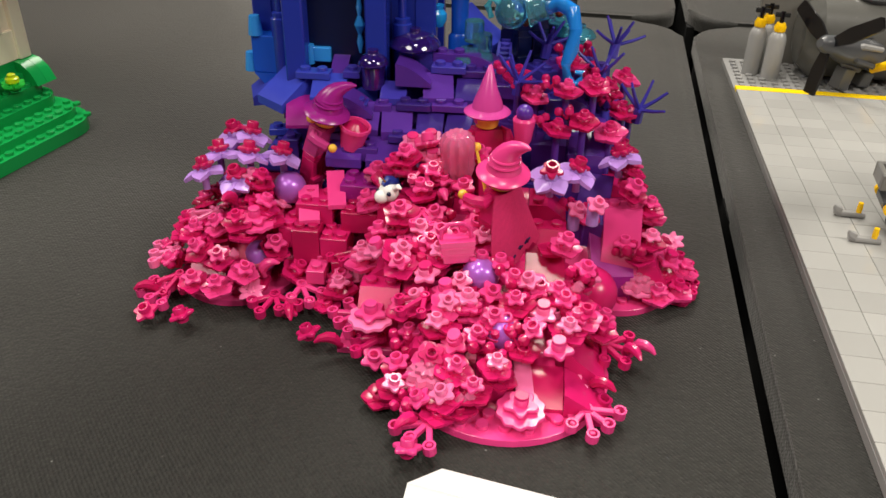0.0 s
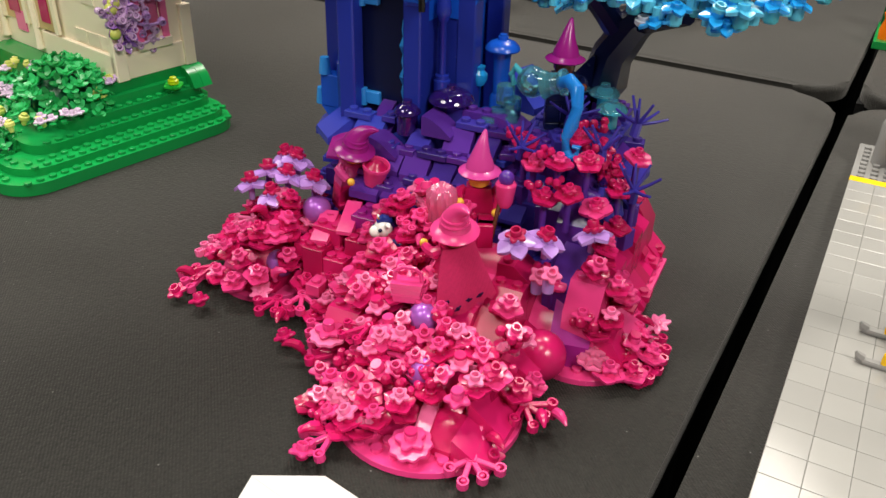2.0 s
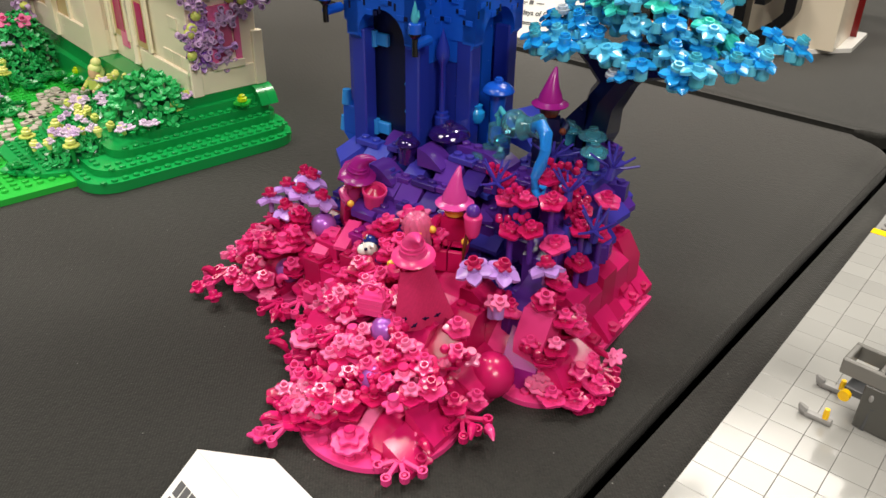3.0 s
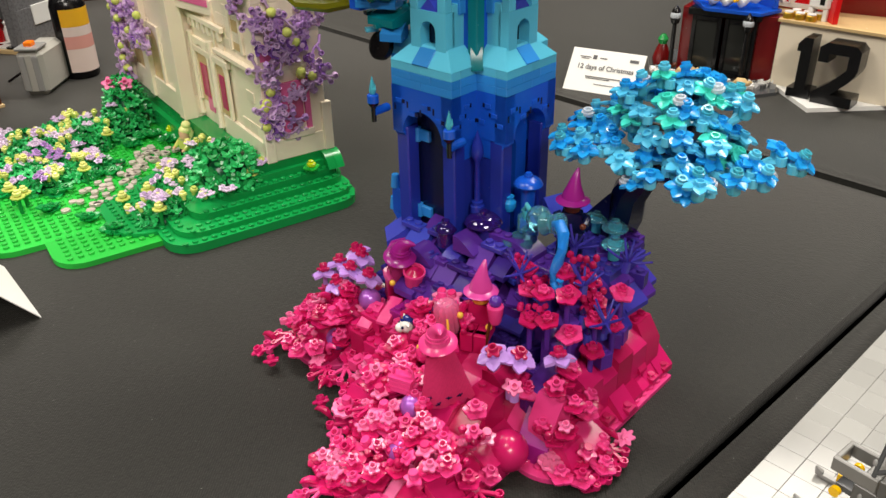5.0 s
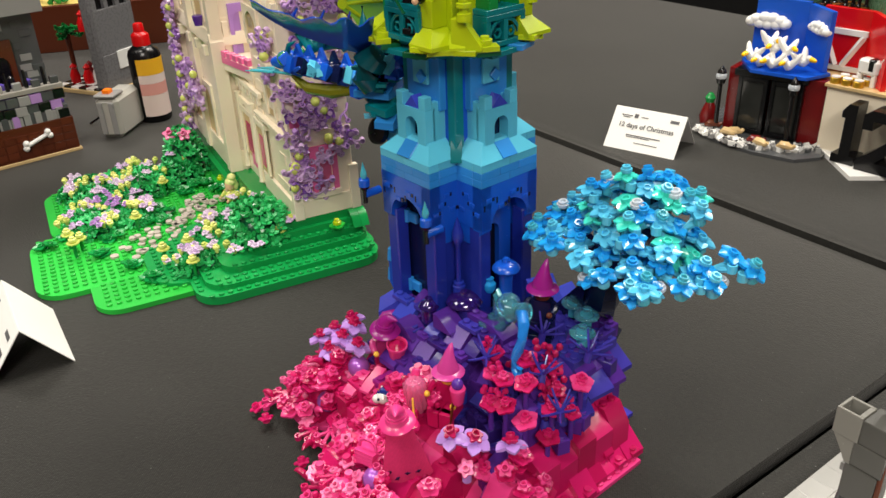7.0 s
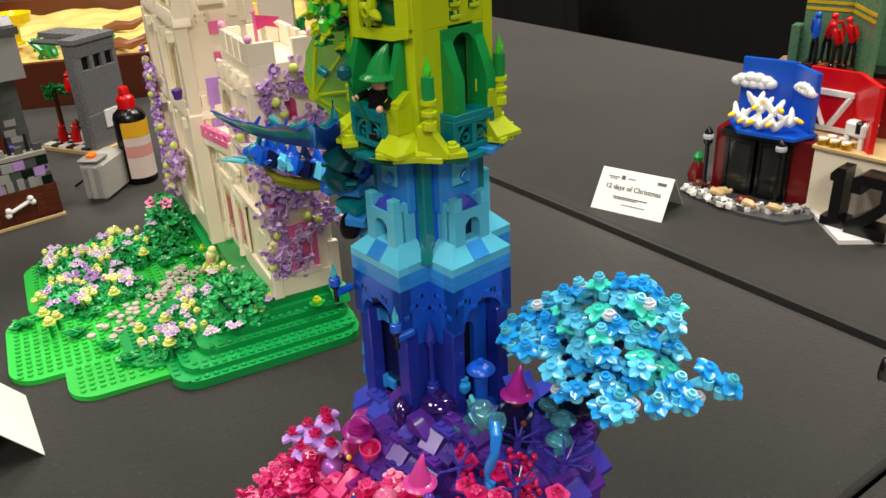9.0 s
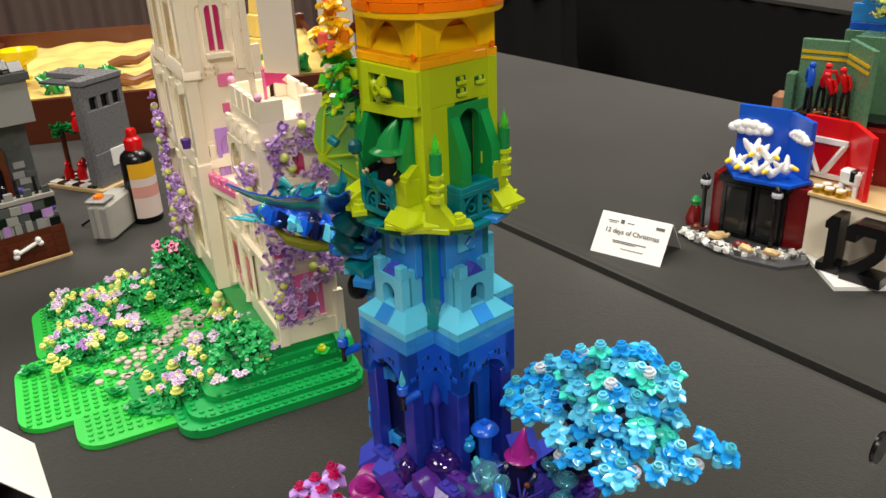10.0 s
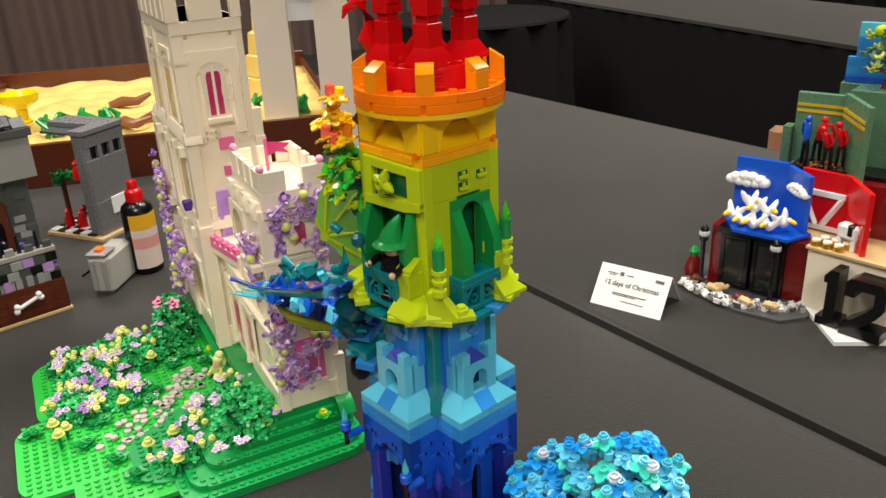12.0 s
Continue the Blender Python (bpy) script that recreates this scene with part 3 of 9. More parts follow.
for k, R in enumerate(FOUR):
    place("shoulder_slope", mesh("shoulder_slope", p_hip, 24, 46, 14, 37, 183.4, 193), AZURE, model, R)
    place("sill_slope", mesh("sill_slope", p_tile, 12, 11.5, 1.2), MIDBLUE, model, R @ P(0, -41.8, 187.2, 45, 0, 0))
    bm = bmesh.new()
    add_arch(bm, 27, 26, -38.5, -31, 11.5, 14.5, 12, 0, 187)
    tower_part("turret_front", bm, AZURE, R)
    bm = bmesh.new()
    for s in (-1, 1):
        add_box(bm, s * 10.5 - 3, s * 10.5 + 3, -38.5, -33, 213, 221, 0.3)
        add_box(bm, s * 11.5 - 2, s * 11.5 + 2, -32.9, -20, 187, 217, 0.3)
    tower_part("merlon", bm, AZURE, R)
    bm = bmesh.new()
    add_box(bm, -9.4, 9.4, -30.5, -20, 187, 211)
    tower_part("recess", bm, NAVY, R)
    bm = bmesh.new()
    add_box(bm, -15, 15, -28, -20, 211, 256, 0.3)
    tower_part("turret_wall", bm, MIDBLUE, R)
    place("plaque", mesh("plaque", p_tile, 13, 2, 15), AZURE, model, R @ P(0, -29.2, 226))
    place("diamond", mesh("diamond", p_tile, 6, 2.2, 6), MIDBLUE, model, R @ P(0, -30.8, 228.6, 0, 45, 0))
    bm = bmesh.new()
    add_prism(bm, [(-6.8, 212.6), (6.8, 212.6), (0, 220)], -37.5, -30, "y")
    tower_part("gable_tile", bm, VIOLET, R)
    place("corner_pipe", mesh("corner_pipe", p_tile, 7, 7, 74), TEAL, model, R @ P(20.5, -20.5, 180))
    place("corner_slope", mesh("corner_slope", p_slope, 7, 12, 12, 1, 5, False), TEAL, model, R @ P(22.5, -22.5, 181, 0, 0, 45))

# lime skirt and balconies
W = 28
bm = bmesh.new()
add_lathe(bm, ((27, 240), (33, 243), (37, 246), (37, 248.6)), 8, Matrix.Rotation(radians(22.5), 4, "Z"))
tower_part("skirt_underside", bm, TEAL)
for k, R in enumerate(FOUR):
    # thin plates that peep out below the balconies
    for x, y, w, d, z, rz, mat in ((0, -38, 30, 14, 245, 4, TEAL), (-15, -41, 14, 12, 247.2, -22, DGREEN), (13, -40, 16, 12, 246, 18, MIDBLUE if k == 1 else DGREEN)):
        place("skirt_plate", mesh("skirt_plate", p_tile, w, d, 3.1), mat, model, R @ P(x, y, z, 0, 0, rz))
    for x, y, w, d, z, rz in ((-18, -43, 16, 9, 250.2, -30), (-27, -36, 16, 12, 249, -55), (20, -42, 14, 10, 250.4, 24), (27, -36, 16, 12, 249.2, 52)):
        place("skirt_plate", mesh("skirt_plate", p_tile, w, d, 3.1), LIME, model, R @ P(x, y, z, 0, 0, rz))
    place("round_plate", mesh("stud_plate", p_round_plate, 4.2, 3.2, False), LIME, model, R @ P(-17, -42.5, 253.3))
    place("round_plate", mesh("small_stud", p_cyl, 2.6, 1.8, 2.5), LIME, model, R @ P(-17, -42.5, 256.4))


def p_corner_slope(bm, a, h, top):
    """A corner roof brick: its level square top at the back, two slopes towards +x and -y."""
    A = [bm.verts.new(p) for p in ((0, -a, 0), (a, -a, 0), (a, 0, 0), (0, 0, 0))]
    C = [bm.verts.new((v.co.x, v.co.y, 2.2)) for v in A]
    B = [bm.verts.new(p) for p in ((0, -top, h), (top, -top, h), (top, 0, h), (0, 0, h))]
    bm.faces.new(A[::-1])
    bm.faces.new(B)
    for lo, hi in ((A, C), (C, B)):
        for i in range(4):
            bm.faces.new((lo[i], lo[(i + 1) % 4], hi[(i + 1) % 4], hi[i]))


for k, R in enumerate(FOUR):
    # the lime corner: hipped slope, block, tilted tile
    place("corner_slope", mesh("corner_slope", p_corner_slope, 19, 12, 9), LIME, model, R @ P(13, -28.2, 252.4))
    place("skirt_brick", mesh("brick", p_brick, 11, 11, 15, False), LIME, model, R @ P(19, -34, 263))
    place("skirt_slope", mesh("skirt_slope", p_slope, 11, 10, 7, 2.0, 2, False), LIME, model, R @ P(19, -34, 278, 0, 0, 10))
    if k == 0:
        place("skirt_slope", mesh("skirt_slope", p_slope, 9, 17, 17, 2.0, 6, False), LIME, model, R @ P(38, -25.5, 251.6, 0, 0, 125))
    place("skirt_slope", mesh("skirt_tip", p_slope, 9, 10, 8, 1.6, 2, False), LIME, model, R @ P(-30, -34, 251.8, 0, 0, -42))


def lime_storey(R, front):
    """One face of the lime storey: a wide niche for a doll, or a tall arched window."""
    bm = bmesh.new()
    c, ow, sp = (0, 40, 30) if front else (4.9, 18, 38)
    add_box(bm, -W, W, -W, -W + 6, 316.2, 338, 0.3)
    add_box(bm, -W, c - ow / 2, -W, -W + 6, 258, 316.2, 0.2)
    add_box(bm, c + ow / 2, W, -W, -W + 6, 258, 316.2, 0.2)
    tower_part("wall", bm, LIME, R)
    bm = bmesh.new()
    add_box(bm, -W + 5, W - 5, -W + 9, -W + 11, 258, 336)
    tower_part("recess", bm, DGREEN, R)
    if front:
        for x in (-20, 17):
            bm = bmesh.new()
            add_prism(bm, [(-W - 9, 262), (-W + 5, 262), (-W + 5, 314), (-W - 1, 314), (-W - 9, 288)], x - 2.6, x + 2.6, "x")
            tower_part("window_frame", bm, GREEN, R)
        bm = bmesh.new()
        add_box(bm, -22, -15, -W - 3, -W - 0.1, 312, 337.6, 0.3)
        add_box(bm, 17, W, -W - 3, -W - 0.1, 316, 337.6, 0.3)
        add_box(bm, -15, 17, -W - 3, -W - 0.1, 332, 337.6, 0.3)
        add_prism(bm, [(-22, 309), (14, 311), (W, 314), (W, 318.4), (14, 317.6), (-22, 314)], -W - 3.4, -W - 0.1, "y")
        tower_part("hood", bm, LIME, R)
        bm = bmesh.new()
        add_box(bm, -12, 14, -W - 0.6, -W + 0.4, 318.6, 331.6)
        tower_part("upper_recess", bm, DGREEN, R)
        bm = bmesh.new()
        rose = Matrix.Translation((-1, -W - 5, 325))
        for a in range(4):
            add_lathe(bm, ((1.2, 0), (3.2, 3), (2.6, 6), (1.0, 9)), 8, rose @ Matrix.Rotation(a * math.pi / 2 + 0.35, 4, "Y"))
        add_cup(bm, 0, 0, 0, 3.0, 4, 12, rose @ Matrix.Rotation(math.pi / 2, 4, "X"))
        tower_part("rosette", bm, LIME, R)
    else:
        bm = bmesh.new()
        add_arch(bm, 30, 51, -W - 1.6, -W + 4, 15.6, 40, 12, c, 264)
        tower_part("window_frame", bm, GREEN, R)
        for s in (-1, 1):
            bm = bmesh.new()
            add_prism(bm, [(-W - 11, 265), (-W - 1.7, 265), (-W - 1.7, 309), (-W - 3.5, 305), (-W - 11, 289)], c + s * 11.6 - 3.5, c + s * 11.6 + 3.5, "x")
            tower_part("window_wing", bm, GREEN, R)
        for x, z in ((0.4, 327), (0.4, 320.4), (14.3, 325)):
            place("notch", mesh("notch", p_tile, 6.8, 0.8, 4.6), DGREEN, model, R @ P(x, -W - 0.2, z - 1.2))
            place("masonry_brick", mesh("masonry_brick", p_tile, 6.2, 2.4, 1.9), LIME, model, R @ P(x, -W - 0.9, z - 0.9))
            place("masonry_brick", mesh("masonry_pin", p_tile, 1.8, 2.4, 4.4), LIME, model, R @ P(x, -W - 0.8, z - 1.1))
    # balcony: deck, side cheeks, pierced front
    y0, bc, z0 = (-W - 14, 0, 254) if front else (-W - 12, 2.5, 250)
    bm = bmesh.new()
    add_box(bm, bc - 15, bc + 15, y0 + 4.2, -W, z0, z0 + 3.2, 0.3)
    add_box(bm, bc - 15, bc + 15, y0 + 0.4, -W + 2 if not front else y0 + 9, z0 + 17.2, z0 + 20.4, 0.3)
    tower_part("balcony_deck", bm, TEAL, R)
    for z in (z0 - 1, z0 + 14):
        bm = bmesh.new()
        add_box(bm, bc - 15.4, bc + 15.4, y0, y0 + 4, z, z + 3.2, 0.3)
        tower_part("balcony_rail", bm, TEAL, R)
    for x in (bc - 13.7, bc, bc + 13.7):
        bm = bmesh.new()
        add_box(bm, x - 1.7, x + 1.7, y0 + 0.1, y0 + 3.9, z0 + 2.2, z0 + 14, 0.2)
        tower_part("baluster", bm, TEAL, R)
    for s in (-1, 1):
        bm = bmesh.new()
        add_box(bm, bc + s * 13.9 - 1.4, bc + s * 13.9 + 1.4, y0 + 4.1, -W, z0 + 3, z0 + 17, 0.2)
        tower_part("balcony_side", bm, TEAL, R)
        bm = bmesh.new()
        add_tube(bm, [(bc + s * 12, y0 + 2, z0 + 2), (bc + s * 11, y0 + 2, z0 + 8), (bc + s * 7, y0 + 2, z0 + 12.4), (bc + s * 1.4, y0 + 2, z0 + 14)], (1.2, 1.2, 1.2, 1.2), 6)
        tower_part("scroll", bm, TEAL, R)
        bm = bmesh.new()
        add_tube(bm, [(bc + s * 5.4 + 2.6 * math.cos(t), y0 + 2, z0 + 6.4 + 2.6 * math.sin(t)) for t in (0, 1.05, 2.1, 3.15, 4.2, 5.25, 6.28)], (0.9,) * 7, 6)
        tower_part("scroll_ring", bm, TEAL, R)


for k, R in enumerate(FOUR):
    lime_storey(R, k in (0, 2))
for s in ((1, -1), (1, 1), (-1, -1), (-1, 1)):
    bm = bmesh.new()
    add_box(bm, s[0] * 25 - 3.4, s[0] * 25 + 3.4, s[1] * 25 - 3.4, s[1] * 25 + 3.4, 258, 338, 0.3)
    tower_part("corner_post", bm, LIME)

# yellow storey with arches
GOLDEN = plastic("golden_yellow_plastic", (255, 180, 8))
bm = bmesh.new()
add_box(bm, -W + 9, W - 9, -W + 9, W - 9, 338, 366)
tower_part("recess", bm, ORANGE)
for k, R in enumerate(FOUR):
    for x0, x1 in ((-W - 0.4, -7), (-7, 11), (11, W - 7.8)):
        place("plate", mesh("brick", p_brick, round(x1 - x0, 2), 8, 4.6, False), GOLDEN, model, R @ P((x0 + x1) / 2, -W + 3.4, 338))
    place("plate", mesh("brick", p_brick, 55.2, 7, 2.3, False), GOLDEN, model, R @ P(0.2, -W + 3.8, 342.5))
    for x0, x1 in ((-W + 1, -1.2), (1.2, W - 1)):
        bm = bmesh.new()
        c = (x0 + x1) / 2
        if x0 < 0:
            add_box(bm, x0, -17, -W - 0.4, -W + 6, 344.8, 364.4, 0.3)
        else:
            add_box(bm, 17, x1, -W - 0.4, -W + 6, 344.8, 364.4, 0.3)
        tower_part("pier", bm, YELLOW, R)
    bm = bmesh.new()
    add_arch(bm, 33.8, 19.6, -W - 0.2, -W + 6, 29, 2.0, 16, 0, 344.8)
    tower_part("arch", bm, YELLOW, R)
    place("arch_slope", mesh("arch_slope", p_slope, 28, 8, 12, 1, 1.5, False), YELLOW, model, R @ P(0, -W + 5, 344.4))
    bm = bmesh.new()
    add_cyl(bm, 1.9, 0, 1.0, seg=12, m=Matrix.Translation((W - 4, -W - 0.5, 344.6)) @ Matrix.Rotation(radians(90), 4, "X"))
    tower_part("peg", bm, ORANGE, R)

# orange ring with merlons, red crown
AMBER = plastic("amber_plastic", (255, 150, 10))
RING = P(1.4, 1.8, 0)
bm = bmesh.new()
add_lathe(bm, ((30, 364.2), (41.6, 364.2), (41.8, 364.6), (41.8, 367.4), (30, 367.4)), 64)
tower_part("ring_plate", bm, YELLOW, RING)
bm = bmesh.new()
add_lathe(bm, ((30, 367.4), (41.0, 367.4), (41.0, 376.9), (33, 376.9), (33, 372)), 72)
tower_part("ring", bm, ORANGE, RING)


def p_arc_brick(bm, r0, r1, z0, z1, deg):
    """A curved brick of that many degrees, with finely rounded outer edges."""
    n = 8
    prof = ((r0, z0), (r1 - 0.25, z0), (r1, z0 + 0.25), (r1, z1 - 0.25), (r1 - 0.25, z1), (r0, z1))
    rings = []
    for i in range(n + 1):
        a = radians(-deg / 2 + deg * i / n)
        rings.append([bm.verts.new((r * math.cos(a), r * math.sin(a), z)) for r, z in prof])
    q = len(prof)
    for i in range(n):
        for j in range(q):
            k = (j + 1) % q
            bm.faces.new((rings[i][j], rings[i + 1][j], rings[i + 1][k], rings[i][k]))
    bm.faces.new(rings[0])
    bm.faces.new(rings[-1][::-1])


for k in range(8):
    # the lower course leaves a notch beside every second brick
    place("curved_brick", mesh("ring_brick", p_arc_brick, 36, 42.4, 367.5, 372.3, 43.6 if k % 2 else 38.5), ORANGE, model, RING @ P(0, 0, 0, 0, 0, 45 * k + 24))
    place("curved_brick", mesh("ring_brick", p_arc_brick, 33.2, 42.4, 372.4, 377.3, 44.7), ORANGE, model, RING @ P(0, 0, 0, 0, 0, 45 * k + 2))


def p_merlon(bm):
    """A battlement brick under a sloping tile."""
    add_box(bm, -4.8, 4.8, -4, 4, 0, 9.6, 0.25)
    add_prism(bm, [(-4, 9.7), (4, 9.7), (4, 15.6), (3.2, 15.6), (-4, 11)], -4.7, 4.7, "x")


for k in range(8):
    a = 45 * k + 2
    ca, sa = math.cos(radians(a)), math.sin(radians(a))
    place("merlon", mesh("merlon", p_merlon), AMBER, model, RING @ P(37.9 * ca, 37.9 * sa, 377.3, 0, 0, a + 90))
    for d in (22,):
        ca, sa = math.cos(radians(a + d)), math.sin(radians(a + d))
        bm = bmesh.new()
        add_stud(bm, 37.6 * ca, 37.6 * sa, 377.3)
        tower_part("stud", bm, ORANGE, RING)
bm = bmesh.new()
add_lathe(bm, ((30.4, 372), (30.4, 388.4), (30.0, 389), (8, 389)), 10, Matrix.Rotation(radians(14), 4, "Z"))
tower_part("crown_base", bm, RED, RING)
for k in range(10):
    if k % 2:
        continue
    R = RING @ Matrix.Rotation(radians(36 * k + 32), 4, "Z")
    for j in range(5):
        place("ridge", mesh("ridge", p_tile, 1.4, 15, 1.1), RED, model, R @ P(29.0, 0, 378.4 + 1.9 * j))
for k in range(20):
    bm = bmesh.new()
    add_stud(bm, 25 * math.cos(k * math.pi / 10), 25 * math.sin(k * math.pi / 10), 389)
    tower_part("stud", bm, RED, RING)


def p_foot(bm, a0, a1, z0, z1):
    """A square foot with hipped shoulders."""
    A = [bm.verts.new((x * a0, y * a0, z0)) for x, y in ((-1, -1), (1, -1), (1, 1), (-1, 1))]
    C = [bm.verts.new((x * a0, y * a0, z0 + 1.6)) for x, y in ((-1, -1), (1, -1), (1, 1), (-1, 1))]
    B = [bm.verts.new((x * a1, y * a1, z1)) for x, y in ((-1, -1), (1, -1), (1, 1), (-1, 1))]
    bm.faces.new(A[::-1])
    bm.faces.new(B)
    for lo, hi in ((A, C), (C, B)):
        for i in range(4):
            bm.faces.new((lo[i], lo[(i + 1) % 4], hi[(i + 1) % 4], hi[i]))


def p_square_pillar(bm):
    """A square pillar with a notched neck."""
    add_box(bm, -5.4, 5.4, -5.4, 5.4, 398, 411, 0.4)
    add_box(bm, -4.2, 4.2, -4.2, 4.2, 411, 414.6, 0.3)
    add_box(bm, -5.8, 5.8, -5.8, 5.8, 414.6, 452, 0.4)


for k in range(4):
    R = RING @ Matrix.Rotation(radians(90 * k - 38), 4, "Z") @ P(20.6, 0, 0)
    turn = pose(0, 0, 0, 0, 0, 38 + 4)
    place("crown_foot", mesh("crown_foot", p_foot, 9.8, 5.2, 389.2, 399), RED, model, R @ turn)
    place("crown_pillar", mesh("crown_pillar", p_square_pillar), RED, model, R @ turn)
    bm = bmesh.new()
    add_arch(bm, 22, 26, -3, 3, 15, 12, 10, 0, 420)
    tower_part("crown_arch", bm, RED, RING @ Matrix.Rotation(radians(90 * k + 97), 4, "Z") @ pose(0, -16, 0))
bm = bmesh.new()
add_lathe(bm, ((7, 389), (7, 452)), 8)
tower_part("crown_shaft", bm, RED, RING)
bm = bmesh.new()
add_lathe(bm, ((32, 452), (32, 462), (20, 470)), 8)
tower_part("crown_top", bm, RED, RING)

# ---- flowers, pearls and small plants on the hill ----
fr = random.Random(5)


def bit(name, me, mat, x, y, z, tilt=0, head=0, spin=0, s=1.0, label=""):
    """A small piece at a spot of the model, tilted by that much towards a heading."""
    m = pose(x, y, z) @ Matrix.Rotation(radians(head), 4, "Z") @ Matrix.Rotation(radians(tilt), 4, "Y") @ Matrix.Rotation(radians(spin), 4, "Z") @ Matrix.Diagonal((s, s, s, 1))
    return place(name, me, mat, model, m, label)


FLOWER = mesh("flower", p_flower, 4.8)
FLOWER_WIDE = mesh("flower", p_flower, 5.4)
PETALS5 = mesh("petals", p_petals, 7.6, 5, 0.8, 0.8)
PETALS_WIDE = mesh("petals", p_petals, 7.6, 5, 0.6, 0.8)
PETALS4 = mesh("petals", p_petals, 8.6, 5, -2.0, 0.7)
LEAF = mesh("leaf", p_petals, 8.5, 5, -1.2, 0.64)
SCALLOP = mesh("scalloped_dish", p_scallop, 8.6)
BERRYDOME = mesh("berry_dome", p_berry_dome, 7.6)
BERRIES = mesh("berry_sprig", p_berries)
BUD = mesh("bud", p_bud)
STEM3 = mesh("sprig", p_stem, 3, 15)
STEM4 = mesh("sprig", p_stem, 4, 12)
DAISY = mesh("daisy", p_daisy, 5.2)
CRYSTAL = mesh("crystal", p_crystal, 5.0)
SPIKES = mesh("spiky_plant", p_spikes, 7, 15)
STALK = mesh("stalk", p_cyl, 1.6, 8, 1.6)
HOLLOW = mesh("hollow_stud", p_cone_brick, 2.6, 2.6, 3.4)


def out_head(x, y):
    """The heading in which the hill falls."""
    gx, gy = hill(x + 5, y) - hill(x - 5, y), hill(x, y + 5) - hill(x, y - 5)
    return math.degrees(math.atan2(-gy, -gx)) if abs(gx) + abs(gy) > 0.5 else fr.uniform(0, 360)


def bloom(x, y, lift=6, pair=None):
    """A flower head on a leafy foot, as they crowd the hill."""
    z = max(hill(x, y), 2.0) + lift
    head, tilt = out_head(x, y) + fr.uniform(-50, 50), fr.uniform(2, 30)
    kind = fr.random()
    foot = fr.choice((MAGENTA, CRIMSON, MAGENTA, PINK))
    if kind < 0.58:
        bit("petals", PETALS5, foot, x, y, z, tilt, head, fr.uniform(0, 72), fr.uniform(0.86, 1.06))
        d = Matrix.Rotation(radians(head), 3, "Z") @ Matrix.Rotation(radians(tilt), 3, "Y") @ Vector((0, 0, 4.3))
        bit("flower", FLOWER, fr.choice((PINK, PINK, PINK, ROSE, MAGENTA)), x + d.x, y + d.y, z + d.z, tilt, head, fr.uniform(0, 72), fr.uniform(0.74, 0.9))
    elif kind < 0.70:
        bit("flower", FLOWER, fr.choice((PINK, ROSE, PINK)), x, y, z + 2, tilt, head, fr.uniform(0, 72))
        bit("hollow_stud", HOLLOW, fr.choice((PINK, MAGENTA)), x, y, z + 4.2, tilt, head)
    elif kind < 0.86:
        bit("berry_sprig", BERRIES, fr.choice((MAGENTA, CRIMSON)), x, y, z - 1, tilt, head, fr.uniform(0, 120), 1.15)
        bit("berry_sprig", BERRIES, fr.choice((MAGENTA, CRIMSON)), x + fr.uniform(-6, 6), y + fr.uniform(-6, 6), z - 3, tilt, head, fr.uniform(0, 120))
        bit("flower", FLOWER, PINK, x + fr.uniform(-4, 4), y + fr.uniform(-4, 4), z + 3.5, tilt, head, 0, 0.86)
    elif kind < 0.94:
        bit("sprig", STEM3, fr.choice((PINK, MAGENTA, ROSE)), x, y, z, fr.uniform(0, 18), head, fr.uniform(-30, 30), 0.8)
    else:
        bit("bud", BUD, fr.choice((MAGENTA, PINK)), x, y, z, fr.uniform(0, 20), head)
    if fr.random() < 0.5:
        bit("petals", PETALS5, fr.choice((CRIMSON, MAGENTA)), x + fr.uniform(-5, 5), y + fr.uniform(-5, 5), z - 4.5, fr.uniform(0, 25), fr.uniform(0, 360), fr.uniform(0, 72), 0.9)


def crowd(cx, cy, rx, ry, n, gap, lift=(4, 9), turn=0):
    """Blooms spread over an oval, none nearer to the next than the gap."""
    spots, tries = [], 0
    while len(spots) < n and tries < 4000:
        tries += 1
        a, r = fr.uniform(0, 2 * math.pi), math.sqrt(fr.random())
        u, v = rx * r * math.cos(a), ry * r * math.sin(a)
        c, s = math.cos(radians(turn)), math.sin(radians(turn))
        x, y = cx + u * c - v * s, cy + u * s + v * c
        clear = math.hypot(x - 94, y + 128) > 13 and math.hypot(x - 34, y + 102) > 11 and math.hypot(x - 4, y + 92) > 15 and math.hypot(x - 120, y + 112) > 14
        if all(math.hypot(x - p, y - q) > gap for p, q in spots) and inside(x, y) > -7 and clear:
            spots.append((x, y))
            bloom(x, y, fr.uniform(*lift))


crowd(-36, -103, 31, 26, 40, 8.6)
crowd(-26, -80, 24, 14, 18, 8.5, (6, 13))
crowd(42, -112, 30, 22, 34, 8.4)
crowd(70, -140, 28, 18, 30, 8.4, (5, 10))
crowd(64, -168, 21, 24, 22, 8.8, (4, 8))
crowd(112, -134, 12, 22, 10, 9.5)
crowd(146, -86, 17, 20, 18, 8.0, (3, 7))
crowd(98, -156, 14, 14, 9, 8.5, (5, 9))
crowd(52, -84, 22, 10, 12, 9.5, (7, 12))

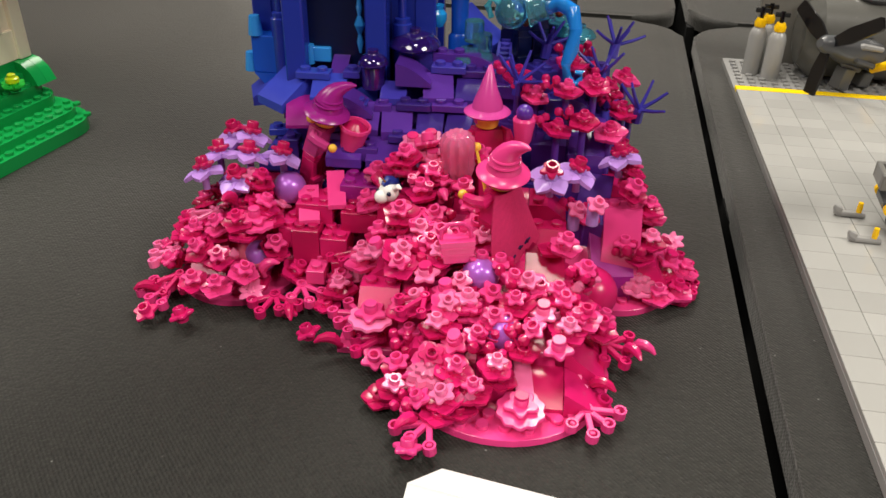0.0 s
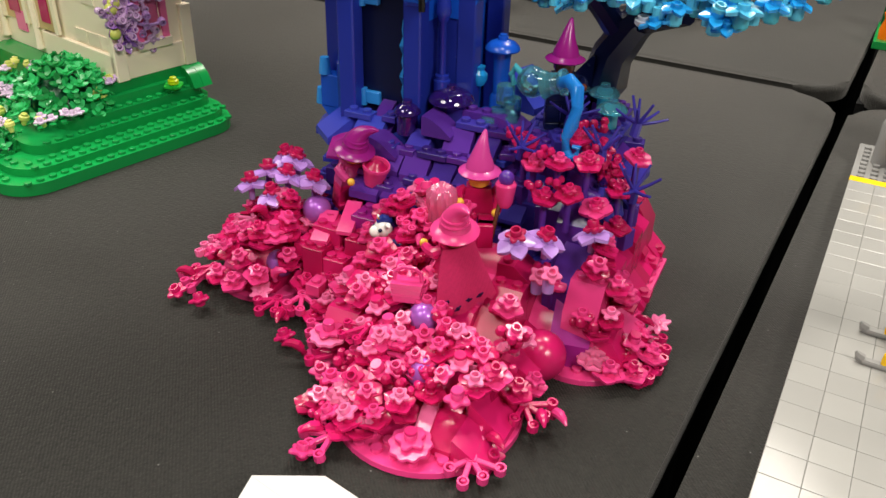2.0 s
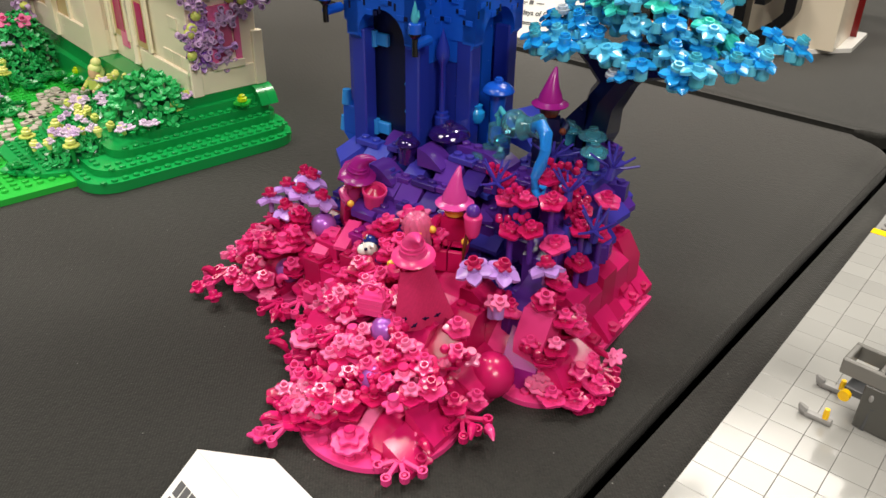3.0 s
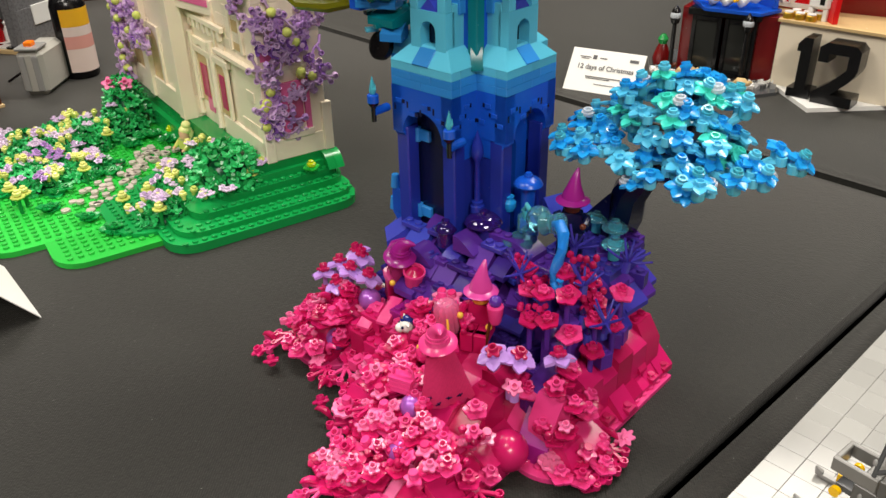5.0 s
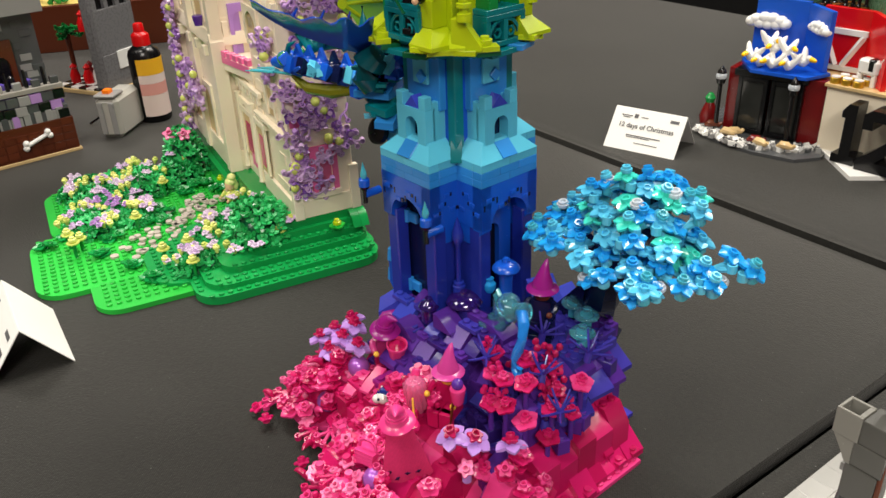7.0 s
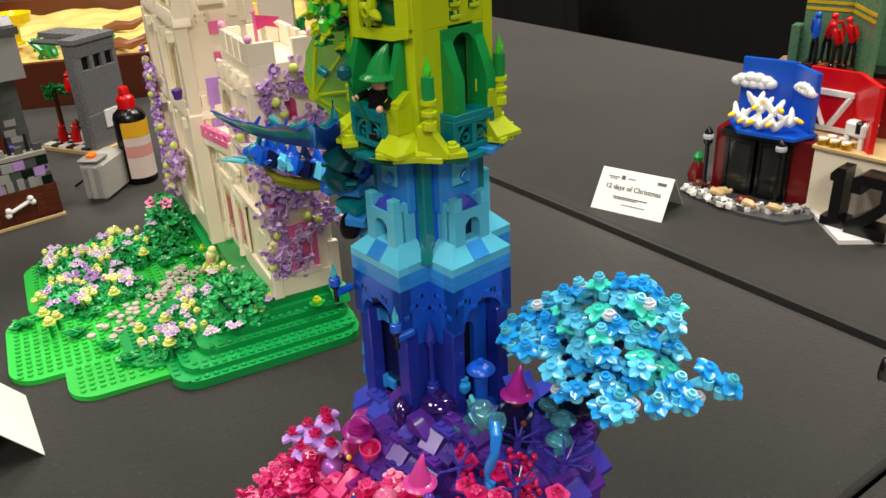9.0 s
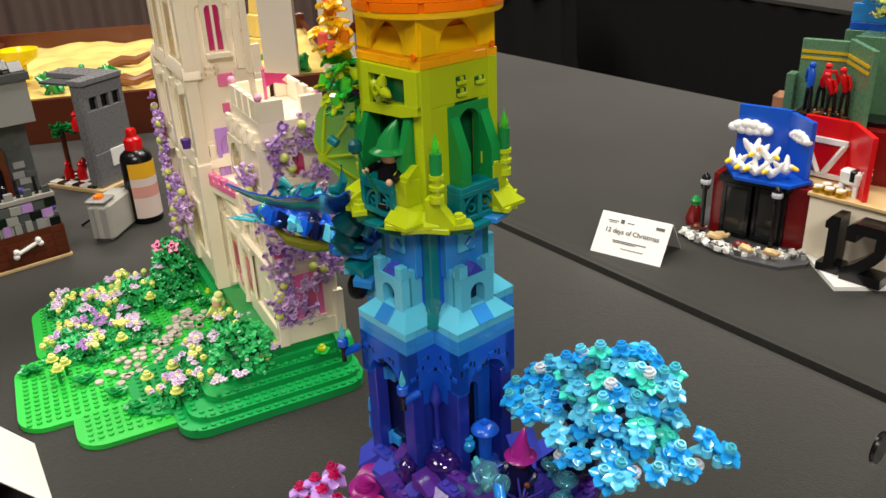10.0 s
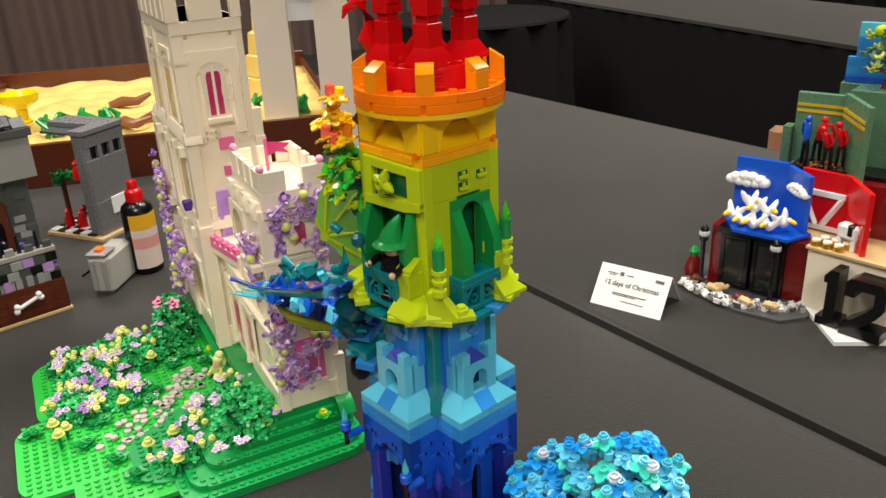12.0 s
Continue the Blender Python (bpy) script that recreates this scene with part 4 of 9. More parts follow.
# sprigs that reach over the cloth
for x, y, z, head, mat in ((62, -191, 5, 215, PINK), (116, -178, 5, 300, PINK), (124, -143, 8, 330, MAGENTA), (38, -150, 8, 165, MAGENTA), (28, -138, 10, 195, PINK),
                           (-2, -118, 8, 320, PINK), (-12, -124, 6, 275, MAGENTA), (-58, -124, 6, 215, PINK), (-62, -104, 12, 175, ROSE), (156, -70, 5, 10, MAGENTA), (158, -86, 4, 330, MAGENTA), (96, -140, 26, 250, ROSE)):
    bit("sprig", STEM4, mat, x, y, z, 6, head, 0, 1.0)
for x, y, z, head in ((118, -166, 6, 330), (132, -146, 8, 300), (40, -128, 14, 120), (22, -152, 5, 200), (-52, -86, 22, 160), (57, -190, 4, 230), (150, -64, 8, 350), (-62, -126, 5, 200), (-4, -132, 4, 290), (60, -178, 9, 170), (136, -140, 5, 320)):
    bit("bud", BUD, fr.choice((MAGENTA, PINK, CRIMSON)), x, y, z, 25, head)
for x, y, z, mat in ((56, -204, 4, PINK), (-62, -140, 4, MAGENTA), (-46, -142, 5, MAGENTA), (122, -171, 2, MAGENTA), (-5, -130, 3, MAGENTA), (12, -113, 8, PINK), (163, -76, 1, MAGENTA), (8, -147, 5, MAGENTA), (37, -161, 6, PINK), (164, -92, 2, MAGENTA)):
    bit("flower", FLOWER, mat, x, y, z + 1, 20, out_head(x, y), 0, 0.95)
    bit("hollow_stud", HOLLOW, MAGENTA, x, y, z - 1)
# the large scalloped flowers
for x, y, z, top in ((93, -184, 8, 0), (34, -149, 17, 0), (60, -176, 13, 1), (141, -99, 9, 1), (20, -106, 10, 1), (-23, -108, 32, 0)):
    bit("scalloped_dish", SCALLOP, ROSE if top or x == 34 else PINK, x, y, z, fr.uniform(3, 12), out_head(x, y))
    if top:
        bit("berry_dome", BERRYDOME, T_PINK, x, y, z + 0.8, 4, out_head(x, y))
    else:
        bit("flower", FLOWER_WIDE, PINK, x, y, z + 2.6, 5, out_head(x, y))
        bit("hollow_stud", HOLLOW, MAGENTA if x == 93 else PINK, x, y, z + 4.4)
for x, y, z in ((111, -168, 7), (161, -60, 9), (-22, -124, 8), (60, -150, 12), (70, -76, 56)):
    bit("daisy", DAISY, ROSE, x, y, z, 25, out_head(x, y), fr.uniform(0, 50))
for k in range(12):
    x, y = fr.choice(((-40, -118), (-20, -120), (70, -185), (30, -120), (120, -140), (150, -72)))
    x, y = x + fr.uniform(-12, 12), y + fr.uniform(-8, 8)
    bit("crystal", CRYSTAL, T_PINK, x, y, max(hill(x, y), 3) + 6, fr.uniform(0, 40), fr.uniform(0, 360))
# pearls
for x, y, z in ((-23, -106, 15), (-14, -84, 38), (75, -137, 33), (85, -157, 22)):
    bit("pearl", mesh("pearl", p_ball, 7.4), PEARL, x, y, z, label="pearly violet ball")
bit("clear_brush", mesh("clear_brush", p_brush), T_PINK, 62, -92, 51, 8, 250, label="ribbed clear pink brush head")
bm = bmesh.new()
add_tube(bm, ((62, -92, 52), (67, -101, 49), (73, -112, 45)), (1.0, 1.0, 1.0), 8)
part("brush_pole", bm, CRIMSON, model)
bm = bmesh.new()
add_tube(bm, ((72.4, -111, 45.4), (74, -114, 44.2)), (1.8, 1.8), 10)
part("pole_tip", bm, PALEYELLOW, model)
basket_m = P(65, -134, 38, -6, 0, 16)
bm = bmesh.new()
add_prism(bm, [(-5.4, 0), (5.4, 0), (6.8, 8.4), (-6.8, 8.4)], -4.4, 4.4, "y")
for zz in (2.6, 5.4):
    add_box(bm, -6.5, 6.5, -4.7, 4.7, zz, zz + 0.8)
basket = part("basket", bm, PINK, model, "", basket_m)
bm = bmesh.new()
add_tube(bm, ((-6, 0, 8), (-5.4, 0, 12.4), (-2.6, 0, 14.4), (2.6, 0, 14.4), (5.4, 0, 12.4), (6, 0, 8)), (0.9, 0.9, 0.9, 0.9, 0.9, 0.9), 8)
part("basket_grip", bm, PINK, basket)
bit("boulder", mesh("boulder", p_ball, 11.5), MAGENTA, 120, -112, 12, label="glossy magenta dome")
# bricks laid bare at the front
for w, d, h, lo, fl, x, y, z, rz, mat in ((6.6, 22, 9.6, 2, 1, 93, -168, 8, 8, ROSE), (8, 16, 9.6, 5, 7.8, 101, -163, 3.3, 0, MAGENTA), (9, 24, 16, 2, 1, 109, -158, 3.3, -8, CRIMSON), (8, 16, 9.6, 4, 7.8, 98, -150, 10, 0, MAGENTA),
                                         (18, 22, 34, 12, 1, 128, -93, 3.3, 10, PLUM), (14, 20, 40, 26, 1, 120, -82, 8, -10, PURPLE)):
    place("slope_brick", mesh("slope_brick", p_slope, w, d, h, lo, fl, False), mat, model, P(x, y, z, 0, 0, rz))
rr = random.Random(31)
for x, z, h, d in ((137, 3.3, 19, 20), (128, 14, 24, 20), (119, 30, 24, 18)):
    y = -68.0
    while y < 10:
        w = rr.choice((8, 12, 16))
        hh, dx = h + rr.choice((-6.4, -3.2, 0, 3.2, 6.4)), rr.choice((-4, 0, 0, 4))
        me = mesh("slope_brick", p_slope, w, d, hh, rr.choice((2.0, 4.0)), rr.choice((0.8, 7.8)), True)
        place("slope_brick", me, rr.choice((MAGENTA, CRIMSON, MAGENTA)), model, P(x + dx, y + w / 2, z, 0, 0, 90))
        if rr.random() < 0.4:
            place("plate", mesh("brick", p_brick, 8, 8, 3.2, True), rr.choice((CRIMSON, MAGENTA)), model, P(x + dx + 7, y + w / 2, z + 3))
        y += w
for y, z in ((-6, 3.3), (6, 3.3), (-20, 3.3)):
    place("curved_brick", mesh("curved_brick", p_curve, 12, 16, 9.6, 3.2), MAGENTA, model, P(138, y, z, 0, 0, 90))
for y in range(-62, 12, 8):
    bm = bmesh.new()
    add_stud(bm, 146, y, 3.2)
    part("stud", bm, PINK, model)

for x in range(-64, 168, 8):
    for y in range(-196, -40, 8):
        if 3.2 < inside(x, y) < 9 and hill(x, y) < 9 and x < 142:
            place("stud", mesh("base_stud", p_cyl, 2.4, 1.8, 2.3), PINK, model, P(x, y, 3.2))

# lavender flowers with rose hearts
for x, y, z in ((100, -100, 58), (111, -92, 57), (129, -82, 60), (-43, -67, 54), (-35, -92, 44), (-17, -81, 51), (-50, -90, 46), (-31, -84, 52), (-33, -72, 56), (-46, -80, 50)):
    h = out_head(x, y)
    bit("petals", PETALS4, LAVENDER, x, y, z, 18, h, fr.uniform(0, 90), 1.12)
    bit("hollow_stud", mesh("heart", p_flower, 4.2), CRIMSON, x, y, z + 3, 18, h)
    bit("stalk", STALK, LAVENDER, x, y, z - 8)
for x, y, z in ((119, -106, 50), (112, -100, 44)):
    bit("flower", FLOWER, ROSE, x, y, z, 30, 300, 0, 0.85)
    bit("stalk", mesh("stalk", p_cyl, 2.6, 9, 2.6), LAVENDER, x - 1, y + 1, z - 9)
# crimson flowers over the purple side
for x, y, z, s in ((84, -51, 86, 1.1), (107, -48, 92, 1.25), (117, -35, 84, 1.0), (105, -64, 85, 1.1), (117, -58, 86, 1.15), (133, -29, 80, 1.15), (102, -71, 70, 1.1), (125, -66, 68, 1.25), (113, -70, 74, 1.1), (131, -51, 72, 1.1),
                   (133, -56, 56, 1.15), (92, -60, 80, 1.0), (126, -42, 78, 0.9), (116, -90, 40, 1.1), (136, -40, 66, 0.9)):
    h = fr.uniform(250, 350)
    bit("petals", PETALS_WIDE, fr.choice((CRIMSON, MAGENTA, MAGENTA, PINK)), x, y, z - 4, fr.uniform(4, 20), h, fr.uniform(0, 72), s * 0.86)
    bit("hollow_stud", mesh("heart", p_flower, 4.2), fr.choice((MAGENTA, PINK, MAGENTA)), x, y, z - 0.8, 10, h, 0, 0.72)
    bit("stalk", mesh("stalk", p_cyl, 1.6, 20, 1.6), PURPLE, x, y, z - 22)
    if s < 1.12:
        bit("berry_sprig", BERRIES, MAGENTA, x - 7, y + 3, z - 3, 15, fr.uniform(0, 360), 0, 1.0)
for k in range(7):
    x, y = fr.uniform(85, 135), fr.uniform(-65, -15)
    bit("berry_sprig", BERRIES, CRIMSON, x, y, hill(x, y) + 9, 15, fr.uniform(0, 360), 0, 1.1)
    bit("cone", mesh("cone_stud", p_cone_brick, 3.6, 2.2, 7), INDIGO, x + 7, y - 5, hill(x + 7, y - 5) + 2)
    bit("crystal", CRYSTAL, T_PURPLE, x + 7, y - 5, hill(x + 7, y - 5) + 9)
for x, y, z in ((128, -17, 84), (138, -52, 66), (84, -57, 78), (96, -22, 84), (120, -48, 80)):
    bit("spiky_plant", SPIKES, INDIGO, x, y, z + 4, 10, fr.uniform(0, 360), 0, 1.0)

# crimson terrace between the witch and the unicorn
for w, d, h, x, y, z, rz, mat in ((12, 16, 18, -2, -100, 12, 0, CRIMSON), (12, 14, 12.8, 10.2, -101, 14, 0, MAGENTA), (8, 8, 6.4, 14, -109, 12, 0, CRIMSON), (8, 16, 6.4, 4, -110, 10, 0, PINK), (16, 16, 9.6, 0, -90, 28, 0, MAGENTA), (16, 12, 9.6, 20, -94, 26, 0, CRIMSON), (24, 16, 9.6, 22, -82, 34, 0, PLUM), (16, 16, 6.4, 28, -74, 42, 0, PURPLE), (8, 16, 9.6, -10, -98, 20, 0, MAGENTA), (16, 16, 6.4, 16, -66, 48, 0, PURPLE)):
    place("brick", mesh("brick", p_brick, w, d, h, True), mat, model, P(x, y, z, 0, 0, rz))
for w, d, h, lo, x, y, z, rz, mat in ((8, 20, 9, 2, 8, -88, 36, 14, PINK), (9, 20, 9, 2, -3, -94, 31, 14, PINK), (10, 22, 16, 2, -16, -96, 14, -20, MAGENTA), (12, 20, 14, 2, -28, -96, 14, -30, MAGENTA)):
    place("slope_brick", mesh("slope_brick", p_slope, w, d, h, lo, 1, False), mat, model, P(x, y, z, 0, 0, rz))
bit("scalloped_dish", SCALLOP, T_PINK, 26, -84, 46, 5, 270, 0, 0.7)
bit("flower", FLOWER_WIDE, PINK, 26, -84, 48.5, 5, 270)
for x, y, z in ((44, -80, 58), (50, -84, 56), (57, -82, 60), (48, -74, 60), (62, -78, 58), (40, -74, 58)):
    bit("flower", FLOWER_WIDE, fr.choice((ROSE, PINK)), x, y, z, 15, 270, fr.uniform(0, 72))
    bit("hollow_stud", HOLLOW, fr.choice((MAGENTA, PINK)), x, y, z + 1.6, 15, 270)
    bit("stalk", mesh("stalk", p_cyl, 1.6, 12, 1.6), fr.choice((ROSE, LAVENDER)), x, y, z - 12)
# small purple pieces before the tower
for k in range(46):
    x, y = fr.uniform(-30, 84), fr.uniform(-68, -36)
    z = hill(x, y)
    if math.hypot(x - 38, y + 34) < 12 or math.hypot(x - 20, y + 46) < 9 or math.hypot(x + 6, y + 64) < 12 or math.hypot(x - 73, y + 76) < 12:
        continue
    mat = fr.choice((INDIGO, VIOLET, PURPLE, PURPLE))
    rz = fr.choice((0, 90, 180, 270)) + fr.choice((0, 0, 12, -10))
    kind = fr.random()
    if kind < 0.4:
        place("plate", mesh("plate", p_brick, 8, fr.choice((8, 16)), 3.2, True), mat, model, P(x, y, z + fr.uniform(0, 3), 0, 0, rz))
    elif kind < 0.75:
        place("slope_brick", mesh("slope_brick", p_slope, fr.choice((8, 12)), 16, 9.6, 2, 1, False), mat, model, P(x, y, z - 1, 0, 0, fr.choice((0, 0, -20, 20))))
    else:
        place("curved_brick", mesh("curved_brick", p_curve, 8, 16, 9.6, 2), mat, model, P(x, y, z - 1, 0, 0, rz))

# purple ground before the door: tilted slopes in rows that climb to the sill
for w, d, h, lo, fl, x, y, z, rz, mat in ((16, 12, 12, 4, 1, 2, -61, 56, 0, INDIGO), (12, 12, 13, 4, 1, 17, -60, 56, 0, PURPLE), (14, 12, 12, 4, 1, 31, -61, 56, 6, PURPLE), (12, 12, 11, 4, 1, 46, -61, 56, 0, DEEPPURPLE), (12, 12, 11, 4, 1, 59, -60, 56, -6, DEEPPURPLE),
                                         (16, 12, 12, 4, 1, -2, -50, 66, 0, VIOLET), (12, 10, 8, 3, 1, 28, -50, 68, 0, INDIGO), (14, 12, 12, 4, 1, 48, -48, 68, 8, PURPLE), (12, 12, 10, 3, 1, 62, -46, 68, 0, DEEPPURPLE),
                                         (20, 20, 16, 4, 1, -24, -44, 62, -40, VIOLET), (18, 20, 18, 4, 1, -36, -28, 58, -70, VIOLET), (16, 16, 12, 3, 1, -38, -8, 60, -88, INDIGO), (16, 12, 11, 4, 1, 44, -71, 46, 0, DEEPPURPLE), (16, 12, 11, 4, 1, 27, -71, 46, 0, PURPLE), (16, 12, 11, 4, 1, 9, -71, 46, 0, PURPLE),
                                         (20, 20, 20, 4, 1, 62, 18, 74, 70, VIOLET), (16, 20, 18, 4, 1, 70, 36, 66, 85, VIOLET), (20, 26, 20, 3, 1, 121, -8, 56, 84, INDIGO), (18, 24, 22, 3, 1, 118, 10, 52, 86, PURPLE), (18, 22, 18, 3, 1, 110, 28, 48, 88, INDIGO), (16, 20, 20, 3, 1, 126, -26, 50, 80, INDIGO)):
    place("slope_brick", mesh("slope_brick", p_slope, w, d, h, lo, fl, False), mat, model, P(x, y, z, 0, 0, rz))
for x, y, z, rz, mat in ((-14, -56, 58, 10, PLUM), (37, -45, 76, 90, PURPLE), (12, -56, 64, 90, PURPLE)):
    place("curved_brick", mesh("curved_brick", p_curve, 14, 16, 10, 1.5), mat, model, P(x, y, z, 0, 0, rz))
# plates with studs on the steps before the door
for x, y, z, w, mat in ((9, -55, 66, 16, INDIGO), (24, -55, 66, 8, PURPLE), (38, -55, 67, 16, DEEPPURPLE), (54, -54, 67, 16, PURPLE), (0, -66, 56, 16, PURPLE), (36, -66, 56, 16, DEEPPURPLE), (54, -66, 56, 16, PURPLE), (-10, -45, 76, 16, VIOLET), (8, -44, 77, 8, INDIGO), (52, -40, 80, 16, INDIGO), (66, -38, 78, 16, DEEPPURPLE)):
    place("plate", mesh("brick", p_brick, w, 8, 3.2, True), mat, model, P(x, y, z))
place("deck_plate", mesh("brick", p_brick, 48, 40, 6.4, True), INDIGO, model, P(96, 0, 72))
place("deck_plate", mesh("brick", p_brick, 40, 24, 6.4, True), PURPLE, model, P(88, -28, 68))
place("dark_dish", mesh("dark_dish", p_dish, 12, 8), T_PURPLE, model, P(35, -30, 87))
place("dark_dish", mesh("dark_dish", p_dish, 7, 6), T_PURPLE, model, P(18, -46, 83))
place("dish_foot", mesh("dish_foot", p_cyl, 5.4, 10, 5.6), T_PURPLE, model, P(18, -46, 73))
place("dish_foot", mesh("dish_foot", p_cyl, 6, 12, 6), PURPLE, model, P(35, -30, 74))
# small studded bricks between the flowers and the tower
sr = random.Random(23)
for k in range(46):
    if k < 30:
        x, y = sr.uniform(-22, 104), sr.uniform(-74, -46)
    else:
        x, y = sr.uniform(92, 132), sr.uniform(-58, 26)
    w, d = sr.choice(((8, 8), (16, 8), (16, 8), (8, 16)))
    place("studded_brick", mesh("brick", p_brick, w, d, 9.6, True), sr.choice((PURPLE, DEEPPURPLE, DEEPPURPLE, INDIGO)), model, P(x, y, hill(x, y) - sr.uniform(3.5, 6.5), 0, 0, sr.choice((-20, 0, 0, 10, 30))))
# blue lamp and jar by the wall
bm = bmesh.new()
add_lathe(bm, ((5.4, 78), (5.4, 88), (4.0, 90), (4.2, 104), (4.8, 112)), 14)
tower_part("lamp_post", bm, BLUE, P(54, -11, 0))
place("lamp_shade", mesh("lamp_shade", p_dish, 9, 6), BLUE, model, P(54, -11, 112))
place("lamp_knob", mesh("lamp_knob", p_cyl, 2.4, 3, 1.8), BLUE, model, P(54, -11, 117.6))
bm = bmesh.new()
add_lathe(bm, ((2.6, 0), (4.2, 3), (4.2, 6), (2.4, 8), (3.0, 10)), 14)
tower_part("jar", bm, T_BLUE, P(44, -16, 94))
# clear aqua bricks
for x, y, z in ((60, -27, 78), (66, -24, 84), (58, -33, 76), (67, -30, 76), (62, -24, 90)):
    place("clear_brick", mesh("clear_brick", p_cone_brick, 4.6, 4.6, 9.6), T_CLEAR, model, P(x, y, z, 0, 0, 20))
for x, y, z in ((104, 9, 83), (87, 17, 81), (112, -4, 80)):
    place("clear_dish", mesh("clear_dish", p_dish, 8, 5), T_CLEAR, model, P(x, y, z + 8))
    place("clear_dish_foot", mesh("clear_dish_foot", p_cyl, 3.4, 9, 3.4), T_AQUA, model, P(x, y, z))

# ---- the blue tree ----
def tree():
    """A dark trunk, three sprays of pale twigs, and large clear leaves with studs on them."""
    tr = random.Random(3)
    bm = bmesh.new()
    add_tube(bm, ((98, 28, 70), (98, 28, 92), (101, 28, 108), (110, 28, 124), (122, 30, 138), (130, 34, 152), (132, 36, 176)), (16, 13, 11, 9.5, 8.5, 8, 6), 8)
    add_tube(bm, ((106, 28, 116), (94, 22, 132), (86, 16, 142)), (7, 6, 5), 8)
    add_tube(bm, ((112, 28, 126), (128, 12, 134), (140, 4, 138)), (7, 6, 4.5), 8)
    tower_part("tree_trunk", bm, NAVY)
    place("slope_brick", mesh("slope_brick", p_slope, 16, 22, 34, 10, 2, False), NAVY, model, P(84, 24, 74, 0, 0, -90))
    low = ((117, -19, 138), (138, -21, 137), (150, -12, 142), (154, -22, 135), (167, -25, 139), (160, 0, 143), (173, 7, 138), (176, -6, 139), (183, 26, 149), (178, 14, 144), (193, 28, 143), (140, 4, 143), (147, 16, 145), (128, -6, 141), (150, 6, 140), (158, 12, 142), (166, 18, 143), (152, 28, 147), (164, 30, 148), (184, 8, 141), (146, -4, 139), (160, -14, 139))
    left = ((62, 7, 138), (70, 14, 146), (76, 25, 152), (82, 2, 142), (88, 12, 149), (92, 22, 156), (74, -5, 139), (98, 4, 149), (100, 16, 156), (84, 28, 156), (106, -4, 145), (110, 8, 152), (92, -9, 141), (66, 20, 146))
    high = ((129, 25, 188), (119, 19, 187), (137, 31, 187), (110, 13, 180), (104, 8, 177), (142, 21, 181), (151, 31, 177), (164, 24, 177), (128, 9, 177), (138, 7, 174), (119, 3, 171), (136, -2, 169), (147, 11, 171), (156, 18, 169), (111, 1, 165), (104, 20, 172), (118, 31, 181), (150, 43, 174), (130, 43, 182), (110, 34, 172), (143, -4, 163), (124, -5, 160), (155, 4, 163), (150, 26, 160), (96, 12, 163))
    for hub, spots, teal in (((122, 8, 140), low, 0.04), ((92, 16, 144), left, 0.06), ((130, 24, 166), high, 0.42)):
        knots = [Vector(hub)]
        for x, y, z in sorted(spots, key=lambda q: math.dist(q, hub)):
            x, y, z = x + tr.uniform(-2, 2), y + tr.uniform(-2, 2), z + tr.uniform(-1.5, 1.5) + (9 if hub[2] == 140 else 3 if hub[2] == 144 else 0)
            h, t = math.degrees(math.atan2(y - hub[1], x - hub[0])), tr.uniform(2, 20)
            k = tr.random()
            mat = T_TEAL if k < teal else (T_BLUE if k < 0.72 else CYAN)
            t = tr.uniform(2, 32)
            bit("leaf", LEAF, mat, x, y, z, t, h, tr.uniform(0, 72), tr.uniform(0.88, 1.05))
            if tr.random() < (0.6 if hub[2] > 150 else 0.12):
                a = tr.uniform(0, 6.3)
                bit("leaf", LEAF, tr.choice((mat, CYAN, T_BLUE)), x + 8 * math.cos(a), y + 8 * math.sin(a), z - tr.uniform(1, 7), tr.uniform(5, 40), math.degrees(a), tr.uniform(0, 72), tr.uniform(0.8, 0.95))
            k = tr.random()
            if k < 0.6:
                bit("clear_stud", mesh("clear_stud", p_cup_brick, 3.3, 2.4), tr.choice((T_AQUA, T_BLUE, AZURE)), x, y, z + 2.6, t, h)
            # the round brick that carries the leaf
            bit("round_brick", mesh("round_brick", p_cup_brick, 3.5, 6.0), tr.choice((T_AQUA, AZURE, T_AQUA)), x, y, z - 7.2, 0, h)
            # twig from the nearest spot closer to the hub, forked half way
            b = Vector((x, y, z - 5))
            a = min(knots, key=lambda q: (q - b).length + 0.25 * (q - knots[0]).length)
            knots.append(b)
            m = a.lerp(b, 0.5) + Vector((0, 0, 1))
            bm = bmesh.new()
            add_tube(bm, (a, m, b), (2.3, 2.1, 2.0), 6)
            f = m + (b - a) * 0.3 + (b - a).cross(Vector((0, 0, 1))).normalized() * tr.choice((-6, 6))
            add_tube(bm, (m, f), (2.0, 1.9), 6)
            add_cup(bm, f.x, f.y, f.z - 1.5, 2.8, 4.6, 10)
            tower_part("twig", bm, AZURE)
    for x, y, z in ((165, -10, 145), (184, 18, 145), (124, -20, 138), (74, 18, 154), (110, 15, 181), (136, 6, 178), (147, 24, 182)):
        bit("white_stud", mesh("white_stud", p_cup_brick, 3.9, 2.6), T_WHITE, x, y, z - 1, 8, 280)


def p_cup_brick(bm, r, h):
    """A small round brick with a hollow stud."""
    add_lathe(bm, ((r * 0.8, 0), (r * 0.8, 0.8), (r, 0.9), (r, h), (r * 0.72, h + 0.1), (r * 0.72, h + 1.7), (r * 0.46, h + 1.7), (r * 0.42, h + 0.3)), 14)


tree()

